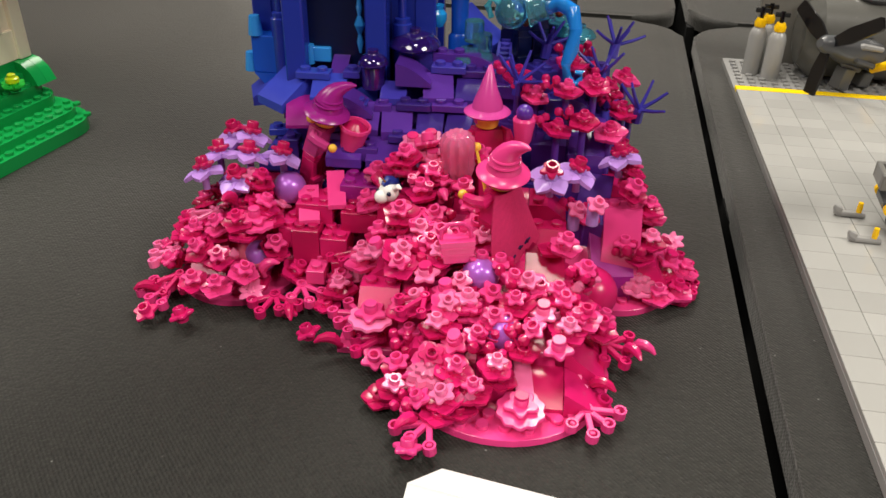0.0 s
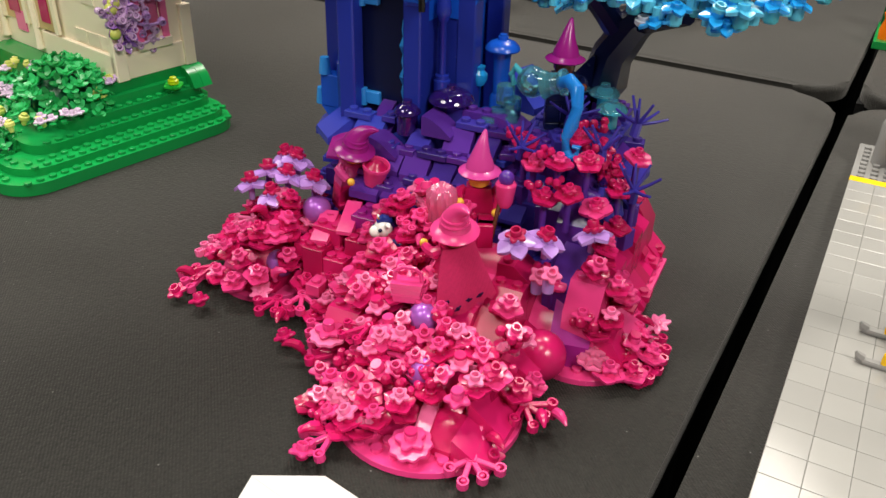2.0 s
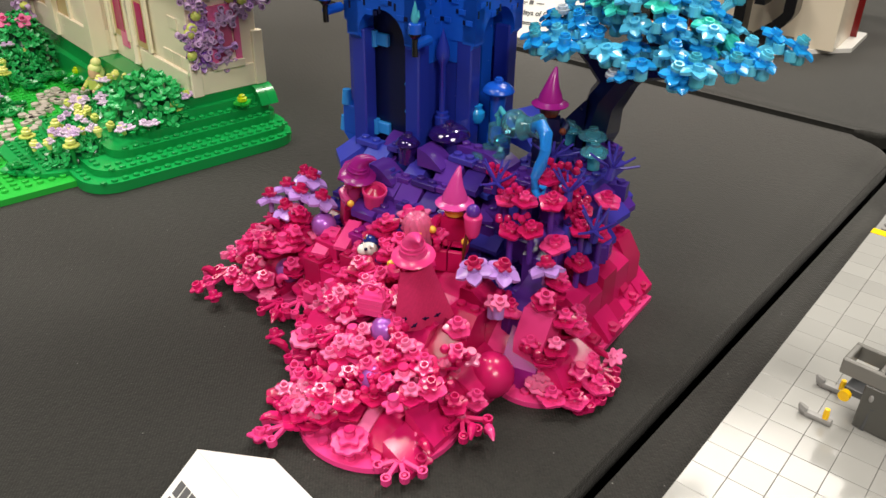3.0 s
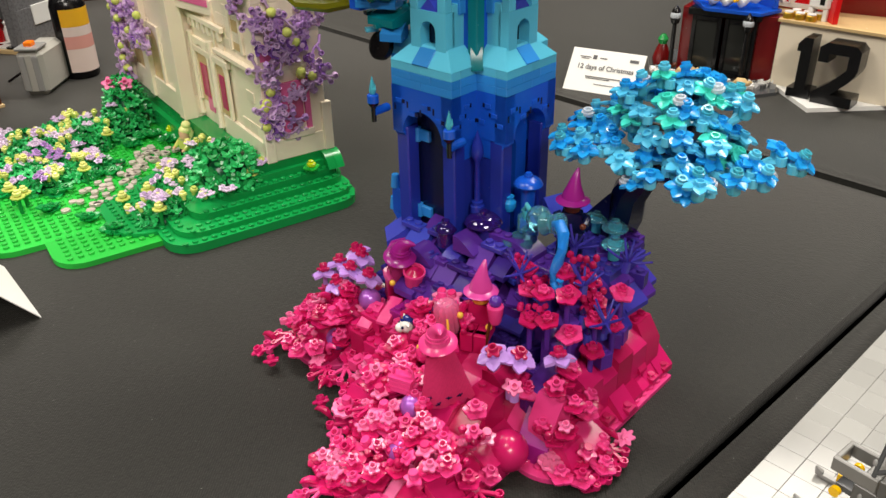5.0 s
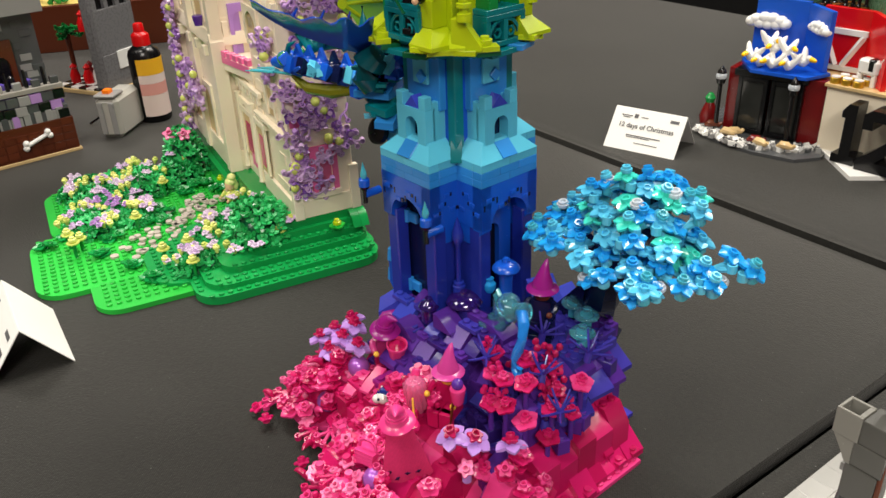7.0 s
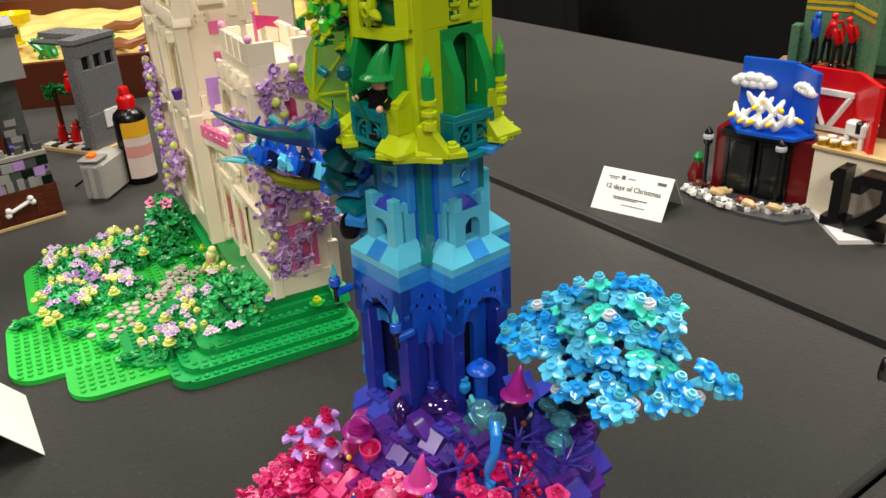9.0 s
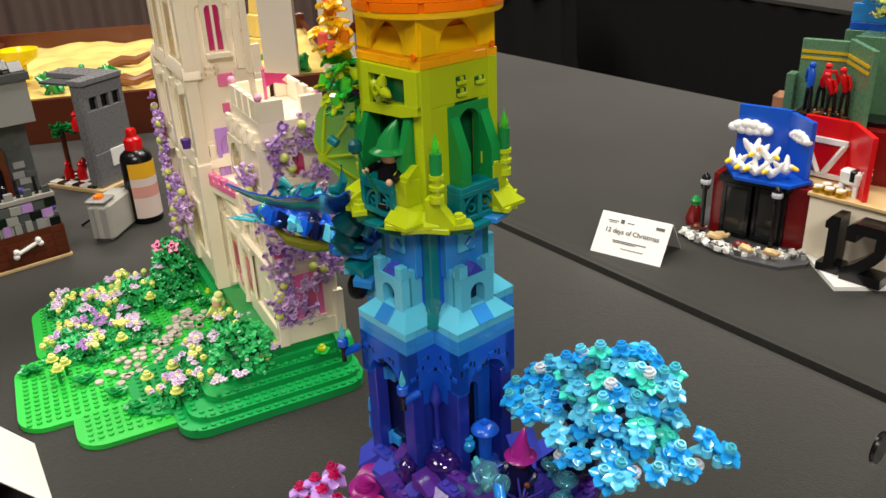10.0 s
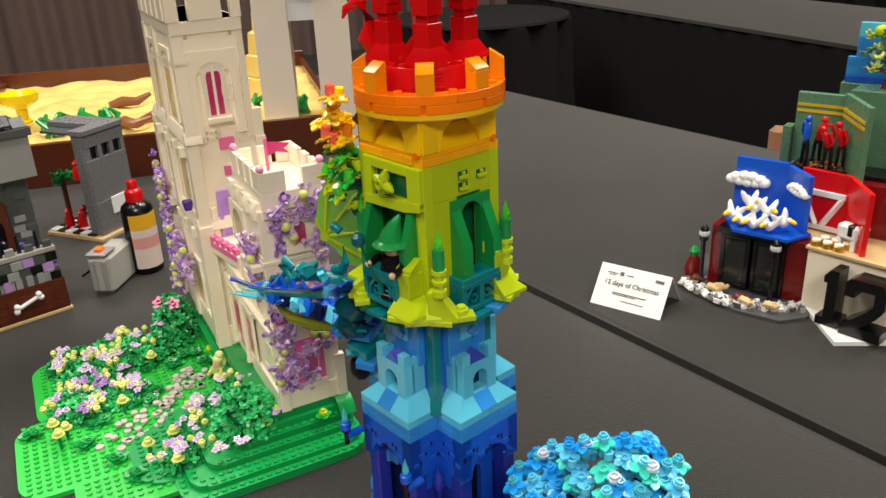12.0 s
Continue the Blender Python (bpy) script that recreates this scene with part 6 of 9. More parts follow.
# green and orange leaves
CORAL = plastic("coral_plastic", (240, 104, 84))
for k in range(46):
    x, y, z = -44 + dr.uniform(-18, 12), -26 + dr.uniform(-12, 12), dr.uniform(297, 334)
    bit("leaf", LEAF, dr.choice((GREEN, LIME, BRIGHTGREEN, T_GREEN, GREEN)), x, y, z, dr.uniform(0, 60), dr.uniform(120, 300), dr.uniform(0, 72), 0.75)
    if k % 3 == 0:
        bit("clear_stud", mesh("clear_stud", p_cone_brick, 2.9, 2.9, 6), dr.choice((T_GREEN, LIME)), x, y, z + 2, 20, dr.uniform(0, 360))
for x, y, z in ((-48, -34, 284),):
    bit("jar", mesh("spool", p_cone_brick, 4, 4, 9), TEAL, x, y, z, 60, 200, 0, 0.7)
for k in range(20):
    x, y, z = -44 + dr.uniform(-17, 10), -28 + dr.uniform(-10, 10), dr.uniform(338, 369)
    bit("leaf", LEAF, dr.choice((YELLOW, T_YELLOW, T_YELLOW, YELLOW)), x, y, z, dr.uniform(0, 25), dr.uniform(120, 300), dr.uniform(0, 72), 0.85)
    if k % 3 == 1:
        bit("clear_stud", mesh("clear_stud", p_cone_brick, 2.9, 2.9, 6), dr.choice((CORAL, YELLOW, T_ORANGE)), x, y, z + 2, 10, 0)
bm = bmesh.new()
add_tube(bm, ((-26, -4, 330), (-34, -14, 345), (-40, -22, 355)), (4, 3, 2.4), 8)
add_tube(bm, ((-26, -4, 300), (-36, -16, 312), (-44, -26, 318)), (4, 3, 2.4), 8)
tower_part("bough", bm, BROWN)
# red bird by the crown
bm = bmesh.new()
add_tube(bm, ((-25, -15, 389), (-27, -18, 400), (-24, -17, 410), (-29, -20, 420), (-24, -17, 432), (-20, -14, 450)), (2, 5, 3, 4.5, 3, 1.5), 9)
add_tube(bm, ((-29, -20, 420), (-35, -25, 416), (-37, -26, 411)), (3, 2.4, 0.6), 8)
tower_part("red_bird", bm, RED)

# ---- the white castle in its flower garden ----
GARDEN = pose(-0.26, 0.333, 0, 0, 0, 71.8)
castle = thing("toy_castle", "warm white toy brick castle with wisteria in a green flower garden", "brick model", GARDEN)


MIDGREEN = plastic("garden_green_plastic", (18, 150, 72))


def garden_plate(x0, x1, y0, y1, r, z0, z1, mat):
    bm = bmesh.new()
    add_prism(bm, rounded(x0, x1, y0, y1, r), z0, z1, "z")
    part("garden_plate", bm, mat, castle)


def stud_field(x0, x1, y0, y1, z, mat, skip=()):
    """The studs of a plate, past counting, in one mesh."""
    bm = bmesh.new()
    y = y0
    while y <= y1:
        x = x0
        while x <= x1:
            if not any(a <= x <= b and c <= y <= d for a, b, c, d in skip):
                add_lathe(bm, ((2.4, z), (2.4, z + 1.6), (2.2, z + 1.8)), 9, Matrix.Translation((x, y, 0)))
            x += 8
        y += 8
    ob = part("studs", bm, mat, castle)
    tagged(ob, kind="stuff")


garden_plate(-155, 100, 82, 210, 26, 0, 4.8, BRIGHTGREEN)
garden_plate(-111, 100, 30, 130, 24, 0.1, 4.7, BRIGHTGREEN)
garden_plate(-133, 100, 198, 335, 26, 0.2, 4.6, BRIGHTGREEN)
TIERS = ((0, 8.0), (9, 13.0), (25, 19.4), (33.5, 26.0), (40, 33.0))
below = 0.3
for inset, top in TIERS:
    garden_plate(-31 + inset * (1.15 if inset < 30 else 1.7), 142 - inset * 0.12, inset, 150 if inset < 30 else 112, max(8, 24 - 0.3 * inset), below, top, MIDGREEN)
    below = top
garden_plate(56, 138, 45, 408, 5, 0.25, 40, MIDGREEN)
garden_plate(50, 55.9, 48, 340, 2, 0.25, 24, MIDGREEN)
stud_field(-146, -20, 92, 205, 4.8, BRIGHTGREEN)
stud_field(-100, -36, 42, 84, 4.7, BRIGHTGREEN)
stud_field(-122, -20, 213, 325, 4.6, BRIGHTGREEN)
stud_field(-12, 50, 170, 296, 4.7, BRIGHTGREEN)
stud_field(-20, 134, 4.5, 5, 8.0, MIDGREEN)
stud_field(-26, -25, 20, 150, 8.0, MIDGREEN)
stud_field(-10, 134, 13, 22, 13.0, MIDGREEN)
stud_field(-15, -10, 29, 150, 13.0, MIDGREEN)
stud_field(8, 130, 29, 30, 19.4, MIDGREEN)
stud_field(10, 130, 37, 38, 26.0, MIDGREEN)
bm = bmesh.new()
add_prism(bm, rounded(-60, 20, 42, 135, 30), 4.85, 8.1, "z")
part("garden_plate", bm, MIDGREEN, castle)
stud_field(-50, -34, 52, 125, 8.1, MIDGREEN)
for x in (128, 136):
    bm = bmesh.new()
    add_prism(bm, [(30, 26), (45, 26), (45, 40), (40, 39), (34, 34)], x - 4, x + 3.8, "x")
    part("curved_brick", bm, MIDGREEN, castle)


def wall_box(name, x0, x1, y0, y1, z0, z1, mat=CREAM, bev=0.4):
    bm = bmesh.new()
    add_box(bm, x0, x1, y0, y1, z0, z1, bev)
    return part(name, bm, mat, castle)


def merlons(x0, x1, y0, y1, z, h, t, n, mat=CREAM):
    """Merlons round the top of a tower."""
    for side in range(4):
        L = (x1 - x0) if side % 2 == 0 else (y1 - y0)
        for i in range(n):
            u = (i + 0.5) / n
            c = {0: (x0 + L * u, y0 + t / 2), 1: (x1 - t / 2, y0 + L * u), 2: (x0 + L * u, y1 - t / 2), 3: (x0 + t / 2, y0 + L * u)}[side]
            w, d = (L / n * 0.72, t) if side % 2 == 0 else (t, L / n * 0.72)
            place("merlon", mesh("merlon", p_tile, round(w, 1), round(d, 1), h), mat, castle, P(c[0], c[1], z))


def courses(x0, x1, y0, y1, z0, z1, rnd_, chance=0.5, mat=CREAM):
    """Bricks that stand a little proud of a tower's two near faces."""
    z = z0
    while z < z1:
        for face in range(2):
            L = (x1 - x0) if face == 0 else (y1 - y0)
            u = rnd_.choice((0, 8))
            while u < L - 12:
                if rnd_.random() < chance:
                    w = rnd_.choice((8, 16, 16))
                    if face == 0:
                        place("brick", mesh("brick", p_tile, w - 0.4, 1.2, 9.2), mat, castle, P(x0 + u + w / 2, y0 - 0.3, z))
                    else:
                        place("brick", mesh("brick", p_tile, 1.2, w - 0.4, 9.2), mat, castle, P(x0 - 0.3, y0 + u + w / 2, z))
                u += 16
        z += 9.6


def side_arch(x, y, z, w, h):
    """An arched recess in a wall towards -x: the frame stands proud, a tan panel holds the shade."""
    bm = bmesh.new()
    add_arch(bm, w, h, -2.4, 0, w - 10, h - w / 2, 10, 0, 0)
    part("blind_arch", bm, CREAM, castle, "", pose(x, y, z, 0, 0, -90))
    # shade of the recess put into the colour: tan panel on the cream wall
    bm = bmesh.new()
    add_box(bm, -w / 2 + 4, w / 2 - 4, -0.9, 0, 0, h - 8, 0.2)
    part("arch_recess", bm, TAN, castle, "", pose(x, y, z, 0, 0, -90))


cr = random.Random(8)
PALEROSE = plastic("pale_rose_plastic", (240, 168, 200))
T_ROSE = plastic("clear_rose_plastic", (214, 50, 120), rough=0.08, glass=0.25)
# front tower
wall_box("front_tower", 76, 134, 47, 138, 40, 236)
wall_box("tower_foot", 73, 136, 45.5, 140, 40, 58)
wall_box("tower_band", 71, 135, 46, 139, 118, 122)
wall_box("tower_band", 74.4, 135, 45.4, 139, 186, 190)
wall_box("tower_head", 80, 137, 43, 132, 236, 252)
for x0, x1, y0, y1 in ((80, 102.4, 43, 49), (117.4, 137, 43, 49), (80, 85, 49.2, 66), (80, 85, 71, 87), (80, 85, 92, 108), (80, 85, 113, 132), (132, 137, 56, 70), (132, 137, 78, 92), (132, 137, 100, 132), (86, 98, 127, 132), (104, 116, 127, 132), (121, 131.8, 127, 132)):
    wall_box("merlon", x0, x1, y0, y1, 252, 270)
for y in (52, 76, 100, 122):
    bm = bmesh.new()
    add_prism(bm, [(73, 229), (80.2, 224), (80.2, 242), (77, 242), (73, 236)], y, y + 11, "y")
    part("corbel_slope", bm, CREAM, castle)
    wall_box("corbel", 76.2, 80, y + 11.2, y + 23, 236, 241)
courses(76, 134, 47, 138, 60, 214, cr, 0.28)
for x in (75, 131):
    wall_box("corner_buttress", x - 2, x + 7, 43.5, 50, 40, 84)
for x0, x1 in ((80.4, 91), (124, 136)):
    wall_box("corbel", x0, x1, 44, 47.2, 229, 236)
for x, y in ((82.5, 46), (82.5, 129), (134.5, 46)):
    place("rose_ball", mesh("rose_ball", p_ball, 3.6), PALEROSE, castle, P(x, y, 273))
bm = bmesh.new()
add_arch(bm, 26, 44, 44.6, 47.4, 16, 26, 8, 106, 64)
part("window_frame", bm, ROSE, castle)
wall_box("window_pane", 99, 113, 46.2, 47.6, 64, 92, T_PINK)
wall_box("window_sill", 92, 120, 43, 48, 58, 64)
bm = bmesh.new()
add_arch(bm, 17, 26, 45.2, 47.4, 10.4, 15, 8, 110.3, 202)
part("window_frame", bm, CREAM, castle)
wall_box("window_pane", 104.8, 115.8, 46.2, 47.5, 202, 222, T_ROSE)
wall_box("window_mullion", 109.9, 110.7, 45.8, 46.6, 202, 221, MAGENTA, 0.1)
wall_box("window_sill", 96, 124, 42.6, 48, 194, 201)
wall_box("rose_panel", 78, 96, 46.0, 47.6, 128, 142, ROSE)
side_arch(76, 116, 192, 44, 32)
side_arch(76, 84, 130, 28, 40)
wall_box("wall_shelf", 66, 76, 52, 90, 180, 186)
# flag
DEEPPINK = plastic("deep_pink_plastic", (220, 64, 128))
bm = bmesh.new()
add_lathe(bm, ((3, 0), (1.6, 4), (1.4, 34), (2.2, 36), (1e-6, 39)), 10)
flag = part("flagpole", bm, ROSE, castle, "", P(100, 84, 252))
bm = bmesh.new()
add_prism(bm, [(0, 20), (9, 23), (21, 20), (16, 25), (22, 29), (9, 31.5), (0, 33)], -0.6, 0.6, "y")
part("flag", bm, DEEPPINK, flag)
# low wall between the towers, rose battlement
wall_box("castle_wall", 74, 130, 138, 204, 40, 150)
bm = bmesh.new()
add_prism(bm, [(74, 136), (61, 201), (129, 203), (129, 136)], 150, 163, "z")
part("wall_walk", bm, CREAM, castle)
wall_box("wall_ledge", 71, 132, 110, 202, 108, 114)
for k in range(5):
    place("rose_merlon", mesh("rose_merlon", p_tile, 7, 8, 6), ROSE, castle, P(75.5 - 2.6 * k, 146 + 12 * k, 163, 0, 0, 11))
bm = bmesh.new()
add_prism(bm, [(72.6, 140), (60.2, 200), (61.2, 200), (73.8, 140)], 157, 162.8, "z")
part("rose_band", bm, ROSE, castle)
side_arch(74, 176, 60, 40, 62)
side_arch(74, 130, 60, 34, 56)
for y, w in ((176, 16), (130, 12)):
    wall_box("window_pane", 72.4, 73.0, y - w / 2, y + w / 2, 66, 98, T_ROSE, 0)
for y in (146, 198):
    bm = bmesh.new()
    add_lathe(bm, ((3.4, 44), (2.6, 50), (2.6, 118), (3.6, 126)), 12, Matrix.Translation((72, y, 0)))
    part("half_column", bm, CREAM, castle)
bm = bmesh.new()
add_arch(bm, 15, 32, -1.7, -0.95, 9.6, 24, 8, 0, 0)
part("window_frame", bm, CREAM, castle, "", pose(74, 152, 82, 0, 0, -90))
wall_box("window_opening", 72.7, 73.0, 147.4, 156.6, 82, 110, NAVY, 0)
wall_box("rose_panel", 72.8, 74.4, 164, 178, 52, 68, ROSE)
for k in range(7):
    wall_box("corbel", 70.5, 74, 116 + 12.4 * k, 122 + 12.4 * k, 132, 140)
wall_box("wall_ledge", 70, 74, 110, 201.8, 140.2, 145)
wall_box("window_pane", 56.6, 57.2, 290, 302, 66, 100, PALEROSE)
# tall tower
wall_box("tall_tower", 58, 128, 202, 374, 38, 262)
wall_box("tall_tower_stage", 58.4, 121.5, 202, 350, 262.1, 330)
wall_box("tower_foot", 55, 130, 199, 377, 38, 62)
wall_box("tall_tower_head", 57, 121.5, 200, 350, 330, 378)
wall_box("tower_band", 55.5, 123, 198.6, 352, 366, 378)
courses(58, 128, 202, 300, 66, 385, cr, 0.12)


def ledge(x0, x1, y0, y1, z, h=9, out=4):
    """A sloped weathering ledge round the two near faces."""
    bm = bmesh.new()
    add_prism(bm, [(y0 - out, z), (y0, z + h), (y0 + 4, z + h), (y0 + 4, z - 3), (y0 - out, z - 3)], x0 - out, x1, "x")
    part("sloped_ledge", bm, CREAM, castle)
    bm = bmesh.new()
    add_prism(bm, [(x0 - out, z), (x0, z + h), (x0 + 4, z + h), (x0 + 4, z - 3), (x0 - out, z - 3)], y0 + 0.2, y1, "y")
    part("sloped_ledge", bm, CREAM, castle)


def keyed(x, y, z, w=14):
    """A pair of notched bricks in the wall towards -y."""
    for s in (-1, 1):
        place("notched_brick", mesh("notched_brick", p_tile, 3.4, 1.6, 7.6), CREAM, castle, P(x + s * w / 2, y - 0.5, z))
        place("notch", mesh("notch", p_tile, 1.5, 1.2, 3.0), TAN, castle, P(x + s * (w / 2 - 2.7), y - 0.25, z + 2))
    place("notched_brick", mesh("notched_brick", p_tile, w - 9, 1.6, 2.4), CREAM, castle, P(x, y - 0.5, z + 2.4))


# corner piers, stepping back at the ledges
for x0, x1, y0, y1, z0, z1 in ((52, 66, 196, 210, 40, 178), (54, 66, 198, 210, 178, 262), (55.4, 66, 199.4, 210, 262, 366), (122, 132, 197, 206, 40, 262), (116, 122.6, 199.2, 206, 262, 366), (52, 60, 290, 306, 40, 262), (52, 60, 362, 378, 40, 262), (55, 60, 290, 300, 262, 366), (55, 60, 340, 352, 262, 366)):
    wall_box("corner_pier", x0, x1, y0, y1, z0, z1)
ledge(56, 130, 200.4, 376, 176)
ledge(57, 70, 201, 376, 266, 8, 4)
ledge(58, 68, 201.4, 351, 340, 5, 2)
wall_box("corner_step", 122, 131, 198, 205, 262, 290)
# window in a shallow arched bay
bm = bmesh.new()
add_arch(bm, 48, 82, 199.4, 202.2, 34, 54, 14, 90, 268)
part("window_bay", bm, CREAM, castle)
bm = bmesh.new()
add_arch(bm, 22, 54, 199.8, 202.1, 14, 40, 12, 89.4, 285)
part("window_frame", bm, CREAM, castle)
wall_box("window_pane", 82.6, 88, 201.0, 202.4, 288, 332, T_ROSE)
wall_box("window_pane", 90.8, 96.2, 201.0, 202.4, 288, 332, T_ROSE)
wall_box("window_mullion", 88, 90.8, 199.6, 202.6, 286, 336)
wall_box("window_sill", 78, 102, 195, 202, 281, 286)
for x, z in ((86, 366), (108, 366), (80, 268), (112, 300), (113, 316), (80, 262), (112, 262), (104, 224), (108, 196), (84, 150), (110, 168)):
    keyed(x, 202 if z < 330 else 200, z)
# wide middle merlon with narrow slots beside it
for x0, x1, z1 in ((54, 66, 400), (75, 106, 402), (114, 124, 400)):
    wall_box("merlon", x0, x1, 198, 205, 378, z1)
for k in range(5):
    wall_box("merlon", 54, 61, 214 + 28 * k, 234 + 28 * k, 378, 400)
wall_box("parapet", 61.2, 66, 206, 348, 378, 386)
for x, z in ((69, 362), (111, 362)):
    wall_box("slot", x - 1.6, x + 1.6, 199.4, 200.6, z, z + 10, TAN)
for x, y in ((58, 202), (120, 202), (58, 348)):
    place("rose_ball", mesh("rose_ball", p_ball, 3.6), PALEROSE, castle, P(x, y, 402))
wall_box("rose_panel", 86, 101, 199.8, 202.6, 253, 265, ROSE)
wall_box("rose_panel", 87, 94, 200.2, 202.6, 226, 236, ROSE)
bm = bmesh.new()
add_arch(bm, 24, 52, 199, 202.4, 16, 36, 10, 87, 160)
part("door_frame", bm, LAVENDER, castle)
wall_box("door_panel", 79.2, 86, 200.6, 202.3, 160, 204, LAVENDER)
wall_box("half_pillar", 67, 73, 198.6, 202.4, 163, 196)


for y, z, h in ((276, 60, 60), (340, 60, 60), (250, 192, 62), (322, 192, 62), (250, 280, 72), (314, 280, 72)):
    side_arch(58, y, z, 46, h)
for y in (226, 262, 300, 344):
    for z in (168, 254):
        wall_box("corbel", 50, 58, y - 5, y + 5, z - 8, z + 2)
place("purple_flowerpot", mesh("pot", p_cone_brick, 4, 5.4, 10), PURPLE, castle, P(50, 226, 190))

# wisteria
def p_twig(bm, L):
    add_tube(bm, ((0, 0, 0), (L * 0.35, 1.5, 2), (L * 0.7, -1, 2.5), (L, 0, 1)), (1.3, 1.2, 1.1, 1.3), 6)
    add_cup(bm, L, 0, -1, 2.3, 4, 9)
    add_tube(bm, ((L * 0.5, 0, 2.3), (L * 0.72, 6, 2.6)), (1.3, 1.3), 6)
    add_cup(bm, L * 0.74, 6.4, 0.5, 2.2, 4, 9)


WIST = mesh("wisteria_flower", p_petals, 5.6, 4, 4.6, 0.62)


def p_spray(bm, L):
    """A forked lilac sprig with hollow studs at its ends."""
    add_cup(bm, 0, 0, 0, 2.7, 3.6, 10)
    for k, a in enumerate((-1.9, -0.5, 0.7, 2.2)):
        r = L * (1.0, 0.7, 0.9, 0.6)[k]
        x, y = r * math.cos(a), r * math.sin(a)
        add_tube(bm, ((0, 0, 1.4), (x * 0.5, y * 0.5, 2.4), (x, y, 1.6)), (1.3, 1.2, 1.3), 6)
        add_cup(bm, x, y, -0.6, 2.6, 4.2, 10)


SPRAYS = [mesh("sprig", p_spray, L) for L in (8, 11)]
TWIGS = [mesh("vine", p_twig, L) for L in (14, 20, 28)]
VINE = plastic("mauve_vine_plastic", (208, 174, 218))
MAUVE = plastic("mauve_plastic", (182, 140, 206))
WISTERIA = plastic("violet_flower_plastic", (152, 104, 194))


def vine_on(face, u0, u1, z0, z1, n, heads, balls):
    """A flowering vine over a wall: face -y at that y, or -x at that x."""
    n, heads = int(n * 0.5 + heads * 0.55), int(heads * 0.4)
    for k in range(n + heads + balls):
        u, z = cr.uniform(u0, u1), cr.uniform(z0, z1)
        if face[0] == "y":
            m = P(u, face[1] - cr.uniform(1, 5), z, 90, 0, 0)
        else:
            m = pose(face[1] - cr.uniform(1, 5), u, z) @ Matrix.Rotation(radians(-90), 4, "Y")
        m = m @ pose(0, 0, 0, cr.uniform(-25, 25), cr.uniform(-25, 25), cr.uniform(0, 360))
        if k < n:
            place("vine", cr.choice(TWIGS[:2] + SPRAYS * 3), cr.choice((VINE, VINE, VINE, MAUVE)), castle, m)
        elif k < n + heads:
            place("wisteria_flower", WIST, cr.choice((WISTERIA, WISTERIA, MAUVE)), castle, m)
            place("hollow_stud", mesh("vine_stud", p_cone_brick, 2.2, 2.2, 3.0), VINE, castle, m @ pose(0, 0, 1))
        else:
            place("yellow_bud", mesh("yellow_bud", p_ball, 4.2), YELLOWGREEN, castle, m @ pose(0, 0, 3))


vine_on(("y", 47), 74, 112, 62, 170, 30, 34, 8)
vine_on(("y", 47), 110, 134, 100, 172, 10, 16, 2)
vine_on(("y", 45), 86, 102, 205, 236, 4, 8, 2)
vine_on(("y", 43), 92, 136, 230, 250, 4, 10, 2)
vine_on(("y", 45), 120, 136, 196, 230, 3, 6, 1)
vine_on(("x", 75), 60, 74, 168, 212, 7, 9, 2)
vine_on(("x", 51), 340, 384, 120, 214, 10, 36, 5)
vine_on(("x", 50), 256, 370, 96, 136, 12, 34, 5)
vine_on(("x", 50), 346, 380, 48, 104, 6, 18, 3)

# shrubs and flower beds
def p_leafcup(bm, r):
    """A cup of four leaves that curl up round a small bud."""
    for k in range(4):
        m = Matrix.Rotation(k * math.pi / 2, 4, "Z")
        a = [(0.6, -1.1, 0), (0.6, 1.1, 0), (r * 0.6, 1.9, 0.9), (r, 0.9, 2.6), (r * 1.04, -0.9, 2.6), (r * 0.6, -1.9, 0.9)]
        top = [bm.verts.new(m @ Vector((x, y, z + 0.9))) for x, y, z in a]
        bot = [bm.verts.new(m @ Vector((x, y, z))) for x, y, z in a]
        bm.faces.new(top)
        bm.faces.new(bot[::-1])
        for i in range(6):
            bm.faces.new((bot[i], bot[(i + 1) % 6], top[(i + 1) % 6], top[i]))
    add_cyl(bm, 1.5, -0.6, 2.4, 0, 0, 7)


LEAFY = mesh("shrub_leaf", p_leafcup, 4.7)
SPROUT = mesh("sprout", p_petals, 8.0, 4, 1.0)
SHRUB = plastic("shrub_green_plastic", (48, 190, 104), 0.3)


def foliage(name, spots, me, mat):
    """Leaves past counting, joined into one mesh."""
    vs, fs = [], []
    co = [v.co.copy() for v in me.vertices]
    polys = [tuple(p.vertices) for p in me.polygons]
    for m in spots:
        m = m.copy()
        m.translation = m.translation * MM
        base = len(vs)
        vs += [tuple(m @ c) for c in co]
        fs += [tuple(base + i for i in p) for p in polys]
    joined = bpy.data.meshes.new(name)
    joined.from_pydata(vs, [], fs)
    joined.materials.append(mat)
    tagged(place(name, joined, mat, castle), kind="stuff")


